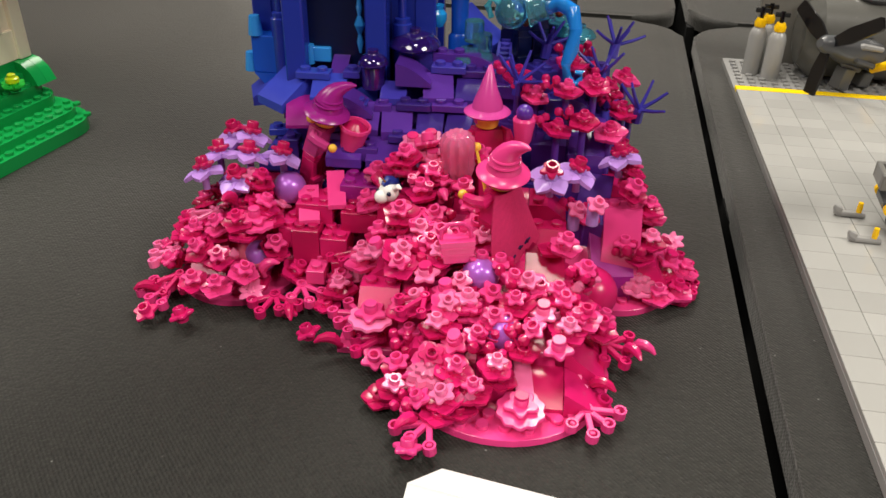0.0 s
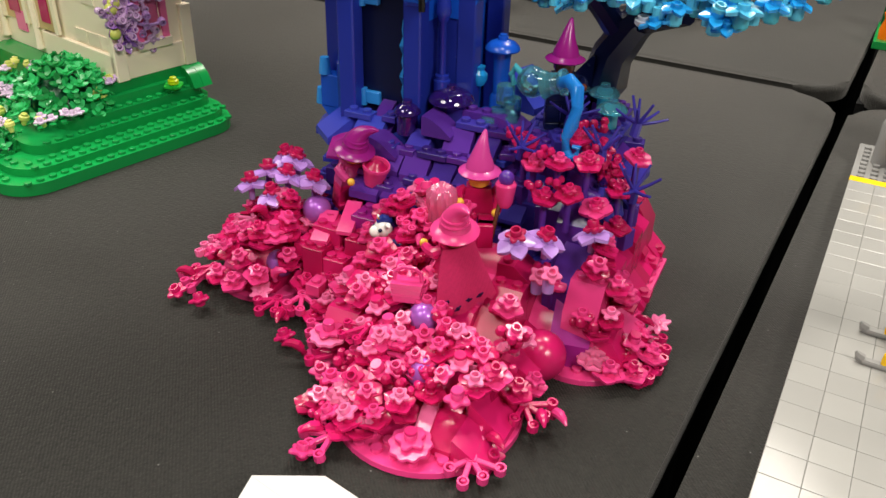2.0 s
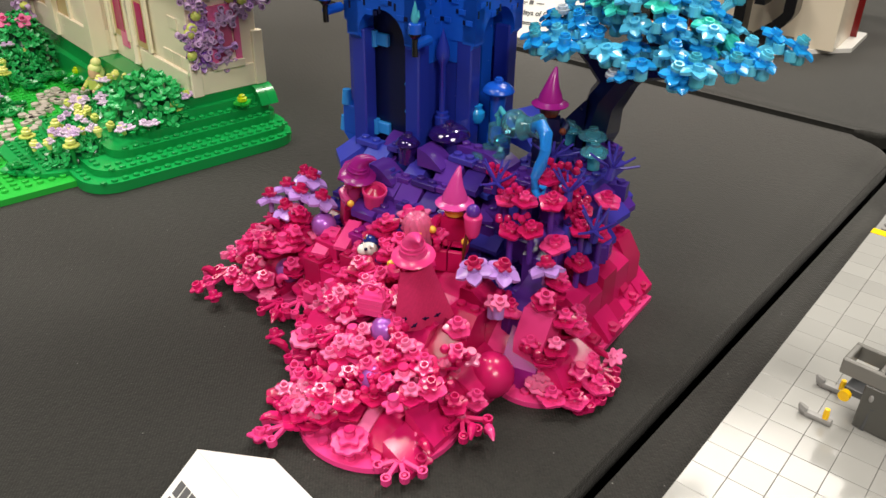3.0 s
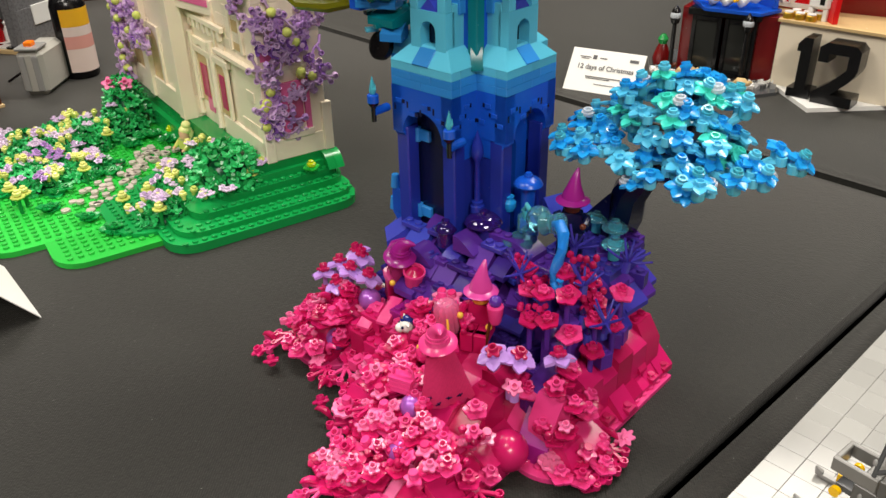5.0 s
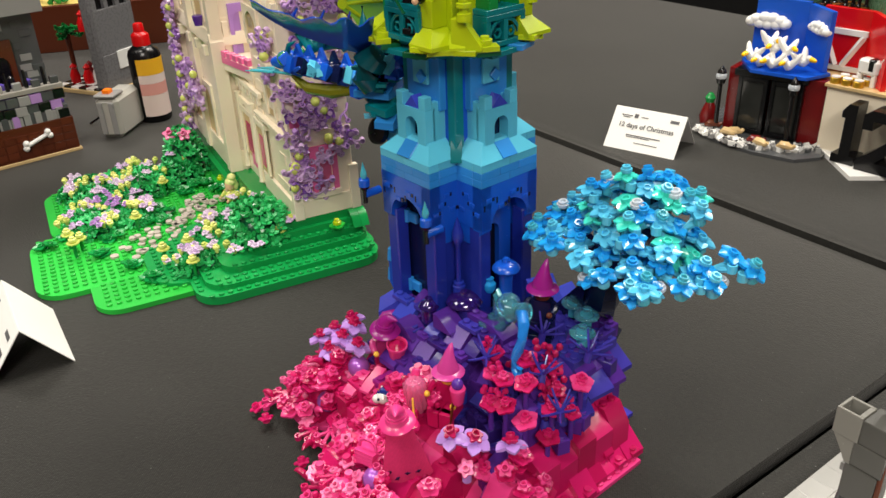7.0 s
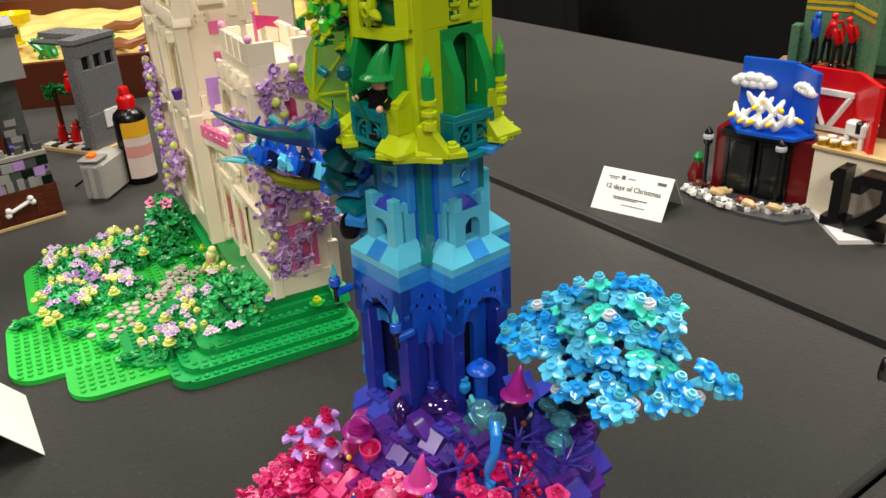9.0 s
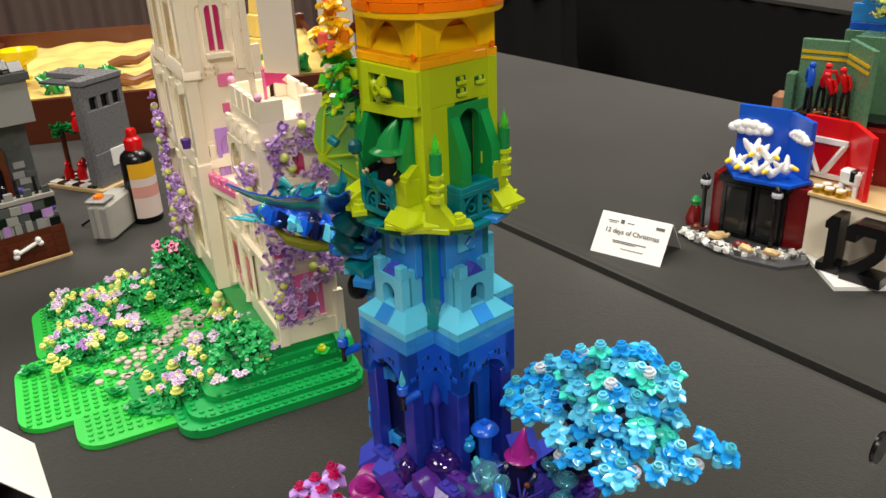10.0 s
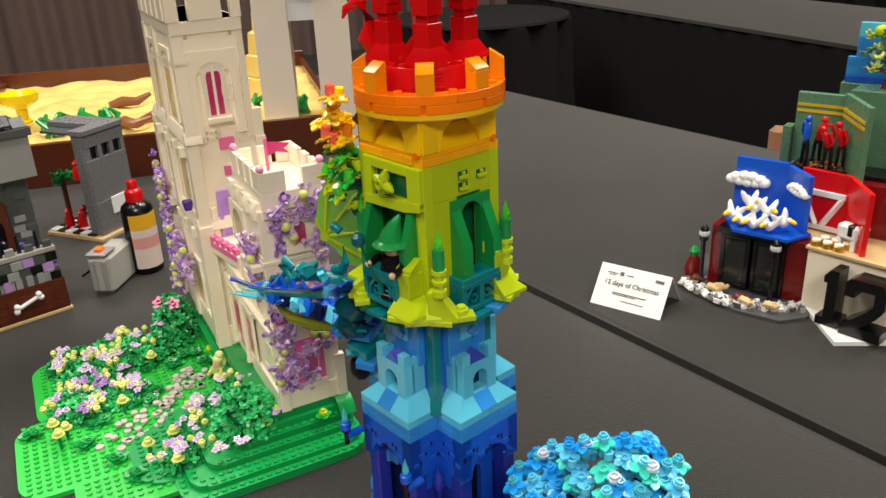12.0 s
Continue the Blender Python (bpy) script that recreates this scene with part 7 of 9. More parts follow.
def shrub(cx, cy, rx, ry, z0, h, n, single=False):
    spots, taken = [], []
    for k in range(n * 3):
        a, r = cr.uniform(0, 2 * math.pi), math.sqrt(cr.random())
        x, y = rx * r * math.cos(a), ry * r * math.sin(a)
        z = z0 + h * math.sqrt(max(0.0, 1 - r * r)) * cr.uniform(0.9, 1.05)
        if len(spots) >= n or any(math.dist((x, y, z), q) < (6.0 if single else 5.0) for q in taken):
            continue
        taken.append((x, y, z))
        m = pose(cx + x, cy + y, z) @ Matrix.Rotation(a, 4, "Z") @ Matrix.Rotation(radians(55 * r + cr.uniform(-14, 14)), 4, "Y") @ Matrix.Rotation(cr.uniform(0, 6), 4, "Z")
        spots.append(m)
    n = len(spots)
    if single:
        for m in spots:
            place("shrub_leaf", LEAFY, cr.choice((SHRUB, SHRUB, GREEN)), castle, m @ Matrix.Diagonal((1.25, 1.25, 1.25, 1)))
    else:
        foliage("shrub_leaves", spots[: n // 2], LEAFY, SHRUB)
        foliage("shrub_leaves", spots[n // 2:], LEAFY, GREEN)
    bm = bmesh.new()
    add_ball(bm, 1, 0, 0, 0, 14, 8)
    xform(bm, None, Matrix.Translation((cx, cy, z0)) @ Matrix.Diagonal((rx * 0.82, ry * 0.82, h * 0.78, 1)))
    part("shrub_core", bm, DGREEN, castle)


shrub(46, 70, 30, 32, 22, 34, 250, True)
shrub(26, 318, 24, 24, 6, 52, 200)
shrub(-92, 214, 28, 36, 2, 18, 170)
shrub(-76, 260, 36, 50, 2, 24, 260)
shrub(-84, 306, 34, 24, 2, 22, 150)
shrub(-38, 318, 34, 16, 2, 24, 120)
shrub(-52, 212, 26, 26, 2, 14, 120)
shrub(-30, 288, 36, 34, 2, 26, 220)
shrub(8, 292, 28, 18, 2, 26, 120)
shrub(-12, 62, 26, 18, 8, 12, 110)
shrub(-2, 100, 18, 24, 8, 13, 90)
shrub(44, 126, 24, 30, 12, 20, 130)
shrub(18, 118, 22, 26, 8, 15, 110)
for x, y, z in ((-141, 186, 6), (-93, 139, 6), (-70, 98, 6), (-63, 66, 6), (-28, 216, 6), (-20, 206, 6), (-44, 196, 6), (24, 268, 7), (40, 262, 8), (44, 240, 8), (10, 250, 6), (-120, 200, 6), (-78, 172, 6), (-30, 190, 6)):
    for k in range(3):
        place("sprout", SPROUT, cr.choice((GREEN, MIDGREEN)), castle, P(x + cr.uniform(-6, 6), y + cr.uniform(-6, 6), z + k * 1.8, cr.uniform(-15, 15), cr.uniform(-15, 15), cr.uniform(0, 90)))


def p_button(bm, r):
    add_lathe(bm, ((1.6, -5), (2.6, -1), (r, 0), (r, 2.4), (r * 0.8, 3.0), (2.4, 3.1), (2.4, 4.6), (2.0, 4.9)), 14)


BUTTON = mesh("button_flower", p_button, 3.9)
PALE = plastic("pale_lilac_plastic", (226, 206, 232))
LILAC = plastic("lilac_plastic", (212, 184, 224))
BUTTER = plastic("soft_yellow_plastic", (234, 236, 136))


def beds(cx, cy, rx, ry, z0, z1, n):
    """Posies of pale flowers and of yellow buttons over the shrubs."""
    for k in range(int(n * 0.5)):
        a, r = cr.uniform(0, 2 * math.pi), math.sqrt(cr.random())
        x, y, z = cx + rx * r * math.cos(a), cy + ry * r * math.sin(a), z0 + (z1 - z0) * (1 - r) + cr.uniform(3, 7)
        yellow = cr.random() < 0.42
        mat = cr.choice((PALE, PALE, PALE, LILAC, LILAC, MAUVE))
        count = cr.choice((1, 2, 3)) if yellow else cr.choice((2, 3, 4))
        for i in range(count):
            b = 2 * math.pi * i / count + a
            d = 0 if count == 1 else 4.6
            m = P(x + d * math.cos(b), y + d * math.sin(b), z + cr.uniform(-1.5, 1.5), cr.uniform(-16, 16), cr.uniform(-16, 16), cr.uniform(0, 90))
            if yellow:
                place("button_flower", BUTTON, cr.choice((BUTTER, BUTTER, YELLOWGREEN)), castle, m @ Matrix.Diagonal((0.84, 0.84, 0.84, 1)))
            else:
                place("flower", FLOWER, mat, castle, m @ Matrix.Diagonal((0.74, 0.74, 0.74, 1)))


beds(-92, 216, 30, 36, 14, 24, 34)
beds(-76, 262, 36, 48, 14, 30, 40)
beds(-84, 304, 36, 24, 14, 28, 24)
beds(-36, 318, 34, 14, 18, 28, 14)
beds(-50, 210, 28, 26, 12, 20, 26)
beds(-30, 290, 36, 32, 16, 32, 26)
beds(10, 296, 26, 16, 20, 32, 8)
beds(-14, 58, 30, 16, 20, 26, 22)
beds(-4, 108, 16, 22, 20, 26, 12)
beds(20, 32, 12, 6, 28, 30, 6)
beds(50, 130, 22, 26, 28, 34, 16)
beds(16, 120, 16, 22, 22, 26, 12)
beds(66, 48, 10, 6, 36, 38, 4)
# large cup flowers on scalloped dishes
for x, y, z in ((-115, 148, 22), (-43, 86, 24), (-53, 177, 22), (57, 46, 34), (-12, 251, 24), (-24, 48, 24), (-118, 170, 22), (-108, 164, 18), (-19, 96, 22)):
    bm = bmesh.new()
    add_lathe(bm, ((1.6, 0), (1.8, 14)), 8)
    part("stalk", bm, GREEN, castle, "", P(x, y, z - 15))
    place("scalloped_dish", SCALLOP, YELLOWGREEN, castle, P(x, y, z, 0, 0, 0, 0.7))
    place("button_flower", BUTTON, BUTTER, castle, P(x, y, z + 2.5, 0, 0, 0, 0.95))
for x, y, z in ((108, 32, 34), (70, 140, 30), (50, 250, 14)):
    place("sprout", SPROUT, BRIGHTGREEN, castle, P(x, y, z - 3))
    place("button_flower", BUTTON, LIME, castle, P(x, y, z))
for x, y in ((14, 318), (28, 306)):
    place("flower", FLOWER_WIDE, ROSE, castle, P(x, y, 54, 40, -20, 0, 1.3))
# stepping stones
STONE = plastic("pinkish_grey_plastic", (196, 186, 176))
for k in range(84):
    t = k / 83
    x, y = -54 + 92 * t + cr.uniform(-20, 20), 132 + 92 * t + cr.uniform(-20, 20)
    place("stepping_stone", mesh("stepping_stone", p_round_plate, 3.5, 2.6, False), STONE, castle, P(x, y, 4.8 + cr.choice((0, 1.4, 2.8))))
for x, y in ((-83, 132), (-65, 119)):
    place("stepping_stone", mesh("stepping_stone", p_round_plate, 4, 2.6, False), STONE, castle, P(x, y, 5))

# doll in the garden
def garden_doll():
    bm = bmesh.new()
    mats = [YELLOWGREEN, PALEYELLOW, MAUVE, FLESH, BLACK]

    def paint(i, add):
        seen = set(bm.faces)
        add()
        for f in bm.faces:
            if f not in seen:
                f.material_index = i
    paint(4, lambda: add_box(bm, -7, 7, -4, 4, 0, 11, 0.6))
    paint(0, lambda: add_prism(bm, [(-7.6, 11), (7.6, 11), (5.6, 23), (-5.6, 23)], -3.8, 3.8, "y"))
    for sx in (-1, 1):
        paint(0, lambda: add_tube(bm, ((sx * 6, 0, 22), (sx * 9, -2, 18), (sx * 8, -8, 14)), (2.2, 2.4, 1.9), 8))
        paint(3, lambda: add_ball(bm, 2.0, sx * 8, -9.5, 13, 8, 6))
    paint(3, lambda: add_lathe(bm, ((3, 23), (4.8, 24), (5.1, 26), (5.1, 30), (4, 32.4)), 14))
    paint(1, lambda: add_ball(bm, 6.4, 0, 2, 32, 14, 9, 0.8))
    paint(1, lambda: add_ball(bm, 5.0, 2, 3, 38, 12, 8, 0.9))
    paint(1, lambda: add_tube(bm, ((0, 5, 32), (1, 7.5, 27), (2, 7, 19)), (4.5, 4, 1.5), 9))
    paint(2, lambda: add_prism(bm, [(-6, 22), (6, 22), (11, 2), (-10, 1)], 4.6, 6.0, "y", Matrix.Rotation(radians(22), 4, "X")))
    me = finish("toy_doll", bm)
    ob = new("toy_doll", me)
    me.materials[0] = mats[0]
    for mt in mats[1:]:
        me.materials.append(mt)
    ob.matrix_basis = GARDEN @ pose(0.046, 0.188, 0.004, 0, 0, -72) @ Matrix.Diagonal((0.92, 0.92, 0.92, 1))
    tagged(ob, "small blonde toy doll in yellow with a mauve cape", "toy figure", "toy figures")


garden_doll()

# ---- name cards ----
def card_tent(label, m, w, depth, h, bars, words=()):
    """A folded card, its front panel towards -y; m sets the middle of its footprint."""
    c = thing("name_card", label, "name card", m, "folded name cards")
    for s in (-1, 1):
        bm = bmesh.new()
        L = math.hypot(depth / 2, h)
        add_box(bm, -w / 2, w / 2, 0, 0.6, 0, L)
        a = math.degrees(math.atan2(depth / 2, h))
        part("panel", bm, CARD, c, "", P(0, s * depth / 2, 0, -a if s < 0 else a, 0, 0))
    a = math.degrees(math.atan2(depth / 2, h))
    face = P(0, -depth / 2 - 0.3, 0, -a, 0, 0)
    for x, z, bw, bh in bars:
        bm = bmesh.new()
        add_box(bm, x - bw / 2, x + bw / 2, -0.25, 0, z, z + bh)
        part("print_bar", bm, INK, c, "", face)
    for text, size, x, z in words:
        cu = bpy.data.curves.new("print", "FONT")
        cu.body, cu.size, cu.align_x = text, size * MM, "CENTER"
        cu.extrude, cu.offset = 0.00008, 0.00013
        ob = new("print", cu)
        cu.materials.append(INK)
        ob.parent = c
        f = face @ pose(x, -0.35, z, 90, 0, 0)
        f.translation = f.translation * MM
        ob.matrix_basis = f
    return c


card_tent("folded white name card for a Christmas model on black cloth", pose(-0.189, 0.885, 0, 0, 0, 7), 92, 64, 43, ((-28, 43.4, 14, 1.1), (-16, 42, 5, 5), (-5, 43.4, 9, 1.1), (-28, 41.4, 10, 0.7), (33, 43, 11, 3.6), (0, 19, 44, 1.3), (-6, 17.2, 30, 0.9), (6, 10.5, 30, 0.8)), (("12 days of Christmas", 8.4, 0, 29),))
card_tent("folded white name card standing on black cloth", pose(-0.3328, 0.1773, 0, 0, 0, -12.8), 94, 61, 40, ((30, 36, 14, 4), (33, 20, 11, 6), (0, 24, 40, 1.6), (6, 14, 30, 1.0), (-30, 40, 16, 3)))
card_tent("folded white name card before the pink hill", pose(0.041, 0.133, 0, 0, 0, -17), 95, 66, 27, ((-42, 25, 3.4, 6), (-37.6, 25, 3.4, 6), (-33.2, 25, 3.4, 6), (-28.8, 25, 3.4, 6), (-24.4, 25, 3.4, 6), (-18, 25, 5, 6), (-30, 22.6, 28, 1.0)))

# ---- battery box, bottle ----
battery = thing("battery_box", "light grey plastic battery box with an orange switch", "battery box", pose(-0.775, 0.490, 0, 0, 0, 128))
bm = bmesh.new()
add_box(bm, -40, 30, -16, 16, 0, 56, 6)
part("case", bm, plastic("pale_case_grey", (172, 170, 162), 0.3), battery)
bm = bmesh.new()
add_box(bm, -42, -12, -14, 14, 56, 60, 1.2)
part("lid", bm, GREY, battery)
bm = bmesh.new()
add_box(bm, -34, -22, -5, 5, 58, 65, 1)
part("switch", bm, ORANGE, battery)
for y in (-8, 8):
    bm = bmesh.new()
    add_cyl(bm, 3.6, 0, 3, 0, 0, 14, m=Matrix.Translation((-42.4, y, 46)) @ Matrix.Rotation(radians(90), 4, "Y"))
    part("peg", bm, GREY, battery)
    bm = bmesh.new()
    add_box(bm, -42, -39.6, y - 4, y + 4, 6, 50, 1.1)
    part("rib", bm, GREY, battery)
bm = bmesh.new()
add_tube(bm, ((20, 14, 52), (26, 24, 40), (24, 40, 14), (14, 60, 2)), (1.6, 1.6, 1.6, 1.6), 8)
part("cable", bm, BLACK, battery)

bottle = thing("bottle", "black plastic bottle with a red cap and a yellow label", "bottle", pose(-0.782, 0.540, 0, 0, 0, 40))
bm = bmesh.new()
add_lathe(bm, ((20, 0), (22, 3), (22, 92), (20, 99), (12, 106), (8, 108)), 28)
part("body", bm, BLACK, bottle)
bm = bmesh.new()
add_lathe(bm, ((12, 105), (12, 119), (11, 121), (7.4, 124), (6.8, 133), (5.6, 135), (1e-6, 135.4)), 24)
part("cap", bm, RED, bottle)


def p_label(bm, z0, z1, a0, a1):
    n = 18
    rows = [[bm.verts.new((r * math.cos(radians(a0 + (a1 - a0) * i / n)), r * math.sin(radians(a0 + (a1 - a0) * i / n)), z)) for i in range(n + 1)] for r, z in ((22.3, z0), (22.3, z1), (22.0, z1), (22.0, z0))]
    for j in range(4):
        A, B = rows[j], rows[(j + 1) % 4]
        for i in range(n):
            bm.faces.new((A[i], A[i + 1], B[i + 1], B[i]))


for z0, z1, mat in ((10, 40, plastic("pale_label", (226, 206, 198), 0.5)), (40, 56, plastic("rose_label", (226, 160, 150), 0.5)), (56, 68, plastic("pale_label_band", (222, 204, 198), 0.5)), (68, 90, plastic("yellow_label", (236, 178, 30), 0.5))):
    bm = bmesh.new()
    p_label(bm, z0, z1 - 0.2, -102, 26)
    part("label", bm, mat, bottle)


def simple(th, name, mat, *box, bev=0.5, label=""):
    bm = bmesh.new()
    add_box(bm, *box, bev)
    return part(name, bm, mat, th, label)


# ---- dark haunted house on a brown base ----
house = thing("toy_house", "dark grey toy brick house on a brown stone base", "brick model", pose(-0.744, 0.412, 0, 0, 0, 86))
hr = random.Random(4)
simple(house, "base_plate", TAN, -220, 2, 0, 160, 0, 4)
simple(house, "base", BROWN, -218, 0, 2, 158, 4, 46)
for k in range(40):
    x, z = -10 - 14 * (k % 13), 8 + 9.6 * (k // 13)
    place("brick", mesh("brick", p_tile, 12.6, 1.4, 8.6), BROWN, house, P(x, 1.8, z))
bm = bmesh.new()
add_tube(bm, ((-62, -0.5, 22), (-36, -0.5, 31)), (2.6, 2.6), 8)
for x, z in ((-63, 25), (-64, 19), (-35, 34), (-33, 29)):
    add_ball(bm, 4, x, -0.5, z, 10, 7)
part("bone", bm, WHITE, house, "white bone ornament")
simple(house, "stone_terrace", DGREY, -216, -2, 4, 156, 46, 62)
for k in range(70):
    x, y = hr.uniform(-205, -8), hr.uniform(8, 60)
    place("stone", mesh("stone", p_tile, hr.choice((8, 14)), 8, hr.choice((3, 6))), hr.choice((DGREY, GREY, BLACK, PURPLE)), house, P(x, y, 62))
for k in range(16):
    place("stone", mesh("stone", p_tile, 8, 4, 14), hr.choice((GREY, DGREY, GREY, ROSE, MAUVE)), house, P(-14 - 13 * k, 4, 46))
PALESTONE = plastic("pale_stone_plastic", (164, 160, 152), 0.3)
for row in range(3):
    for k in range(15):
        place("stone", mesh("stone", p_tile, 13.4, 5, 11.4), hr.choice((DGREY, DGREY, DGREY, GREY, GREY, BLACK, BLACK, MAUVE)), house, P(-9 - 14 * k - 6 * (row % 2), 5 + hr.uniform(-1, 1), 62 - 16 + 12.4 * row))
simple(house, "ledge", PALESTONE, -216, -2, 2, 18, 84, 90)
for k in range(10):
    place("merlon", mesh("house_merlon", p_tile, 10, 6, 9), hr.choice((PALESTONE, GREY, DGREY)), house, P(-10 - 22 * k, 7, 90))
    place("iron_post", mesh("iron_post", p_cyl, 2.6, 22, 1.6), BLACK, house, P(-20 - 22 * k, 10, 90))
T_GHOST = plastic("clear_violet_plastic", (120, 100, 200), rough=0.08, glass=0.5)
for x in (-34, -66, -108, -150):
    bm = bmesh.new()
    add_lathe(bm, ((7, 0), (6, 4), (5, 14), (6.4, 20), (5, 22), (3.4, 24), (5.2, 28), (4.6, 33), (1e-6, 35)), 14)
    part("ghost", bm, T_GHOST, house, "clear violet ghost figurine", P(x, 28, 62))
for k in range(14):
    place("iron_spike", mesh("iron_spike", p_cone_brick, 2.0, 0.6, 16), BLACK, house, P(-12 - 14 * k, 62, 222))
simple(house, "wall", DGREY, -216, 2, 76, 150, 62, 215)
simple(house, "wall_wing", GREY, -216, 12, 56, 150, 168, 222)
simple(house, "roof_ledge", DGREY, -218, 16, 52, 154, 222, 232)
simple(house, "upper_wall", DGREY, -216, -10, 70, 150, 232, 316)
for k in range(10):
    place("roof_stone", mesh("roof_stone", p_slope, 16, 14, 12, 2, 3, False), hr.choice((BLACK, DGREY)), house, P(4 - 18 * k, 60, 232 + 4 * (k % 2)))
    place("roof_stone", mesh("roof_stone", p_slope, 16, 14, 12, 2, 3, False), hr.choice((BLACK, DGREY)), house, P(-18 - 16 * k, 72, 316 + 4 * (k % 2)))
bm = bmesh.new()
add_arch(bm, 40, 76, 70, 77, 26, 44, 10, -52, 62)
part("door_frame", bm, BROWN, house)
simple(house, "door", BLACK, -64, -40, 73, 76.5, 62, 116)
for k in range(60):
    x, z = hr.uniform(-120, -4), hr.uniform(66, 210)
    place("brick", mesh("brick", p_tile, 14, 1.6, 8.6), hr.choice((DGREY, GREY, DGREY)), house, P(x, 75.6, z))
for x in (-52, -84, -140):
    bm = bmesh.new()
    add_lathe(bm, ((6, 62), (5, 76), (3, 88), (5, 92), (4, 100), (1e-6, 103)), 10, Matrix.Translation((x, 34, 0)))
    part("ornament", bm, hr.choice((BLACK, PURPLE, MAUVE)), house)

# ---- grey guard house with a checkered floor ----
STONEGREY = plastic("stone_grey_plastic", (112, 112, 114), 0.25)
guard = thing("toy_guard_house", "grey toy brick building with a black and white checkered floor", "brick model", pose(-0.948, 0.552, 0, 0, 0, 111))
simple(guard, "base_plate", TAN, -10, 90, -8, 110, 0, 6)
simple(guard, "wall", STONEGREY, 0, 82, 0, 10, 6, 60)
simple(guard, "wall", STONEGREY, 0, 82, 0.2, 9.8, 60.2, 128)
for x0, x1 in ((0, 10), (26, 34), (50, 58), (74, 82)):
    simple(guard, "wall_pier", STONEGREY, x0, x1, 0.4, 9.6, 128, 148, bev=0.2)
simple(guard, "window_dark", BLACK, 6, 78, 6, 8, 128, 148, bev=0)
simple(guard, "wall", STONEGREY, 0, 82, 0, 10, 148, 168)
simple(guard, "sign_plate", WHITE, 30, 76, -2, 0, 34, 62)
simple(guard, "roof", STONEGREY, -2, 84, -2, 26, 168, 176)
simple(guard, "roof", STONEGREY, 40, 84, 26.2, 112, 168, 176)
simple(guard, "inner_roof", DGREY, 12, 72, 10.2, 100, 164, 167.8)
simple(guard, "side_pier", STONEGREY, 0, 12, 10, 24, 6, 168)
simple(guard, "back_wall", DGREY, 72, 82, 10, 100, 6, 168)
for i in range(4):
    for j in range(6):
        place("floor_tile", mesh("floor_tile", p_tile, 15.6, 15.6, 3), WHITE if (i + j) % 2 else BLACK, guard, P(2 + 16 * i, 20 + 15.8 * j, 6))
for x, y, z, mat in ((8, 34, 120, RED), (20, 60, 40, RED), (36, 70, 30, DARKRED), (30, 50, 30, WHITE), (16, 84, 26, RED)):
    bm = bmesh.new()
    add_lathe(bm, ((7, 0), (8, 12), (4, 22), (6, 26), (1e-6, 32)), 10)
    part("ornament", bm, mat, guard, "", P(x, y, z - 24 if z > 100 else 9))
for k in range(12):
    place("shrub_leaf", LEAFY, GREEN, guard, P(30 + hr.uniform(-16, 16), 96 + hr.uniform(-10, 10), 84 + hr.uniform(-8, 8), hr.uniform(-40, 40), hr.uniform(-40, 40), 0, 2.0))
bm = bmesh.new()
add_cyl(bm, 4, 6, 84, 30, 96, 10)
part("palm_trunk", bm, BROWN, guard)

# ---- desert landscape in a brown tray ----
desert = thing("desert_model", "sand-coloured desert model in a brown walled tray", "brick model", pose(-1.33, 0.57, 0, 0, 0, 58.8))
simple(desert, "tray_wall", BROWN, -160, 620, 0, 14, 0, 84, bev=1)
simple(desert, "tray_wall", BROWN, -160, 620, 700, 714, 0, 110, bev=1)
simple(desert, "tray_wall", BROWN, -160, -146, 14, 700, 0, 92, bev=1)
simple(desert, "tray_wall", BROWN, 606, 620, 14, 700, 0, 92, bev=1)


def p_sand(bm, w, d, n):
    V = [[bm.verts.new((w * i / n, d * j / n, 74 + 14 * noise.noise((i * 0.35, j * 0.35, 2.0)) + 5 * noise.noise((i * 1.1, j * 1.1, 7.0)))) for i in range(n + 1)] for j in range(n + 1)]
    for j in range(n):
        for i in range(n):
            bm.faces.new((V[j][i], V[j][i + 1], V[j + 1][i + 1], V[j + 1][i]))
    L = [bm.verts.new((x, y, 0)) for x, y in ((0, 0), (w, 0), (w, d), (0, d))]
    bm.faces.new(L)


bm = bmesh.new()
p_sand(bm, 752, 686, 34)
part("sand", bm, SAND, desert, "", P(-146, 14, 0))
for x, y, s in ((60, 120, 1), (110, 150, 1.3), (150, 190, 1), (20, 180, 0.9), (330, 260, 1), (520, 120, 1.4), (560, 90, 1.2), (480, 200, 1)):
    for k in range(4):
        bm = bmesh.new()
        add_tube(bm, ((0, 0, 0), (hr.uniform(-14, 14), hr.uniform(-14, 14), 14), (hr.uniform(-22, 22), hr.uniform(-22, 22), 30)), (6, 8, 4), 8)
        part("cactus", bm, GREEN, desert, "", P(x + hr.uniform(-18, 18), y + hr.uniform(-12, 12), 72, 0, 0, 0, s))
for x, y, rz in ((260, 150, 20), (200, 110, -30), (340, 330, 70), (180, 330, 10)):
    bm = bmesh.new()
    add_tube(bm, ((-40, 0, 6), (-10, 4, 12), (20, -4, 10), (52, 6, 22)), (9, 12, 10, 5), 9)
    part("driftwood", bm, plastic("driftwood_brown", (130, 80, 50)), desert, "", P(x, y, 74, 0, 0, rz))
for z, r in ((70, 60), (120, 48), (170, 36), (215, 22)):
    bm = bmesh.new()
    add_lathe(bm, ((r, 0), (r * 0.9, 46), (r * 0.7, 50)), 20, None, 6, 0.06)
    part("sand_tower", bm, SAND, desert, "", P(500, 330, z))
cup = thing("yellow_cup", "bright yellow plastic cup on the desert tray", "cup", pose(-1.50, 0.66, 0.088, 0, 0, 0))
bm = bmesh.new()
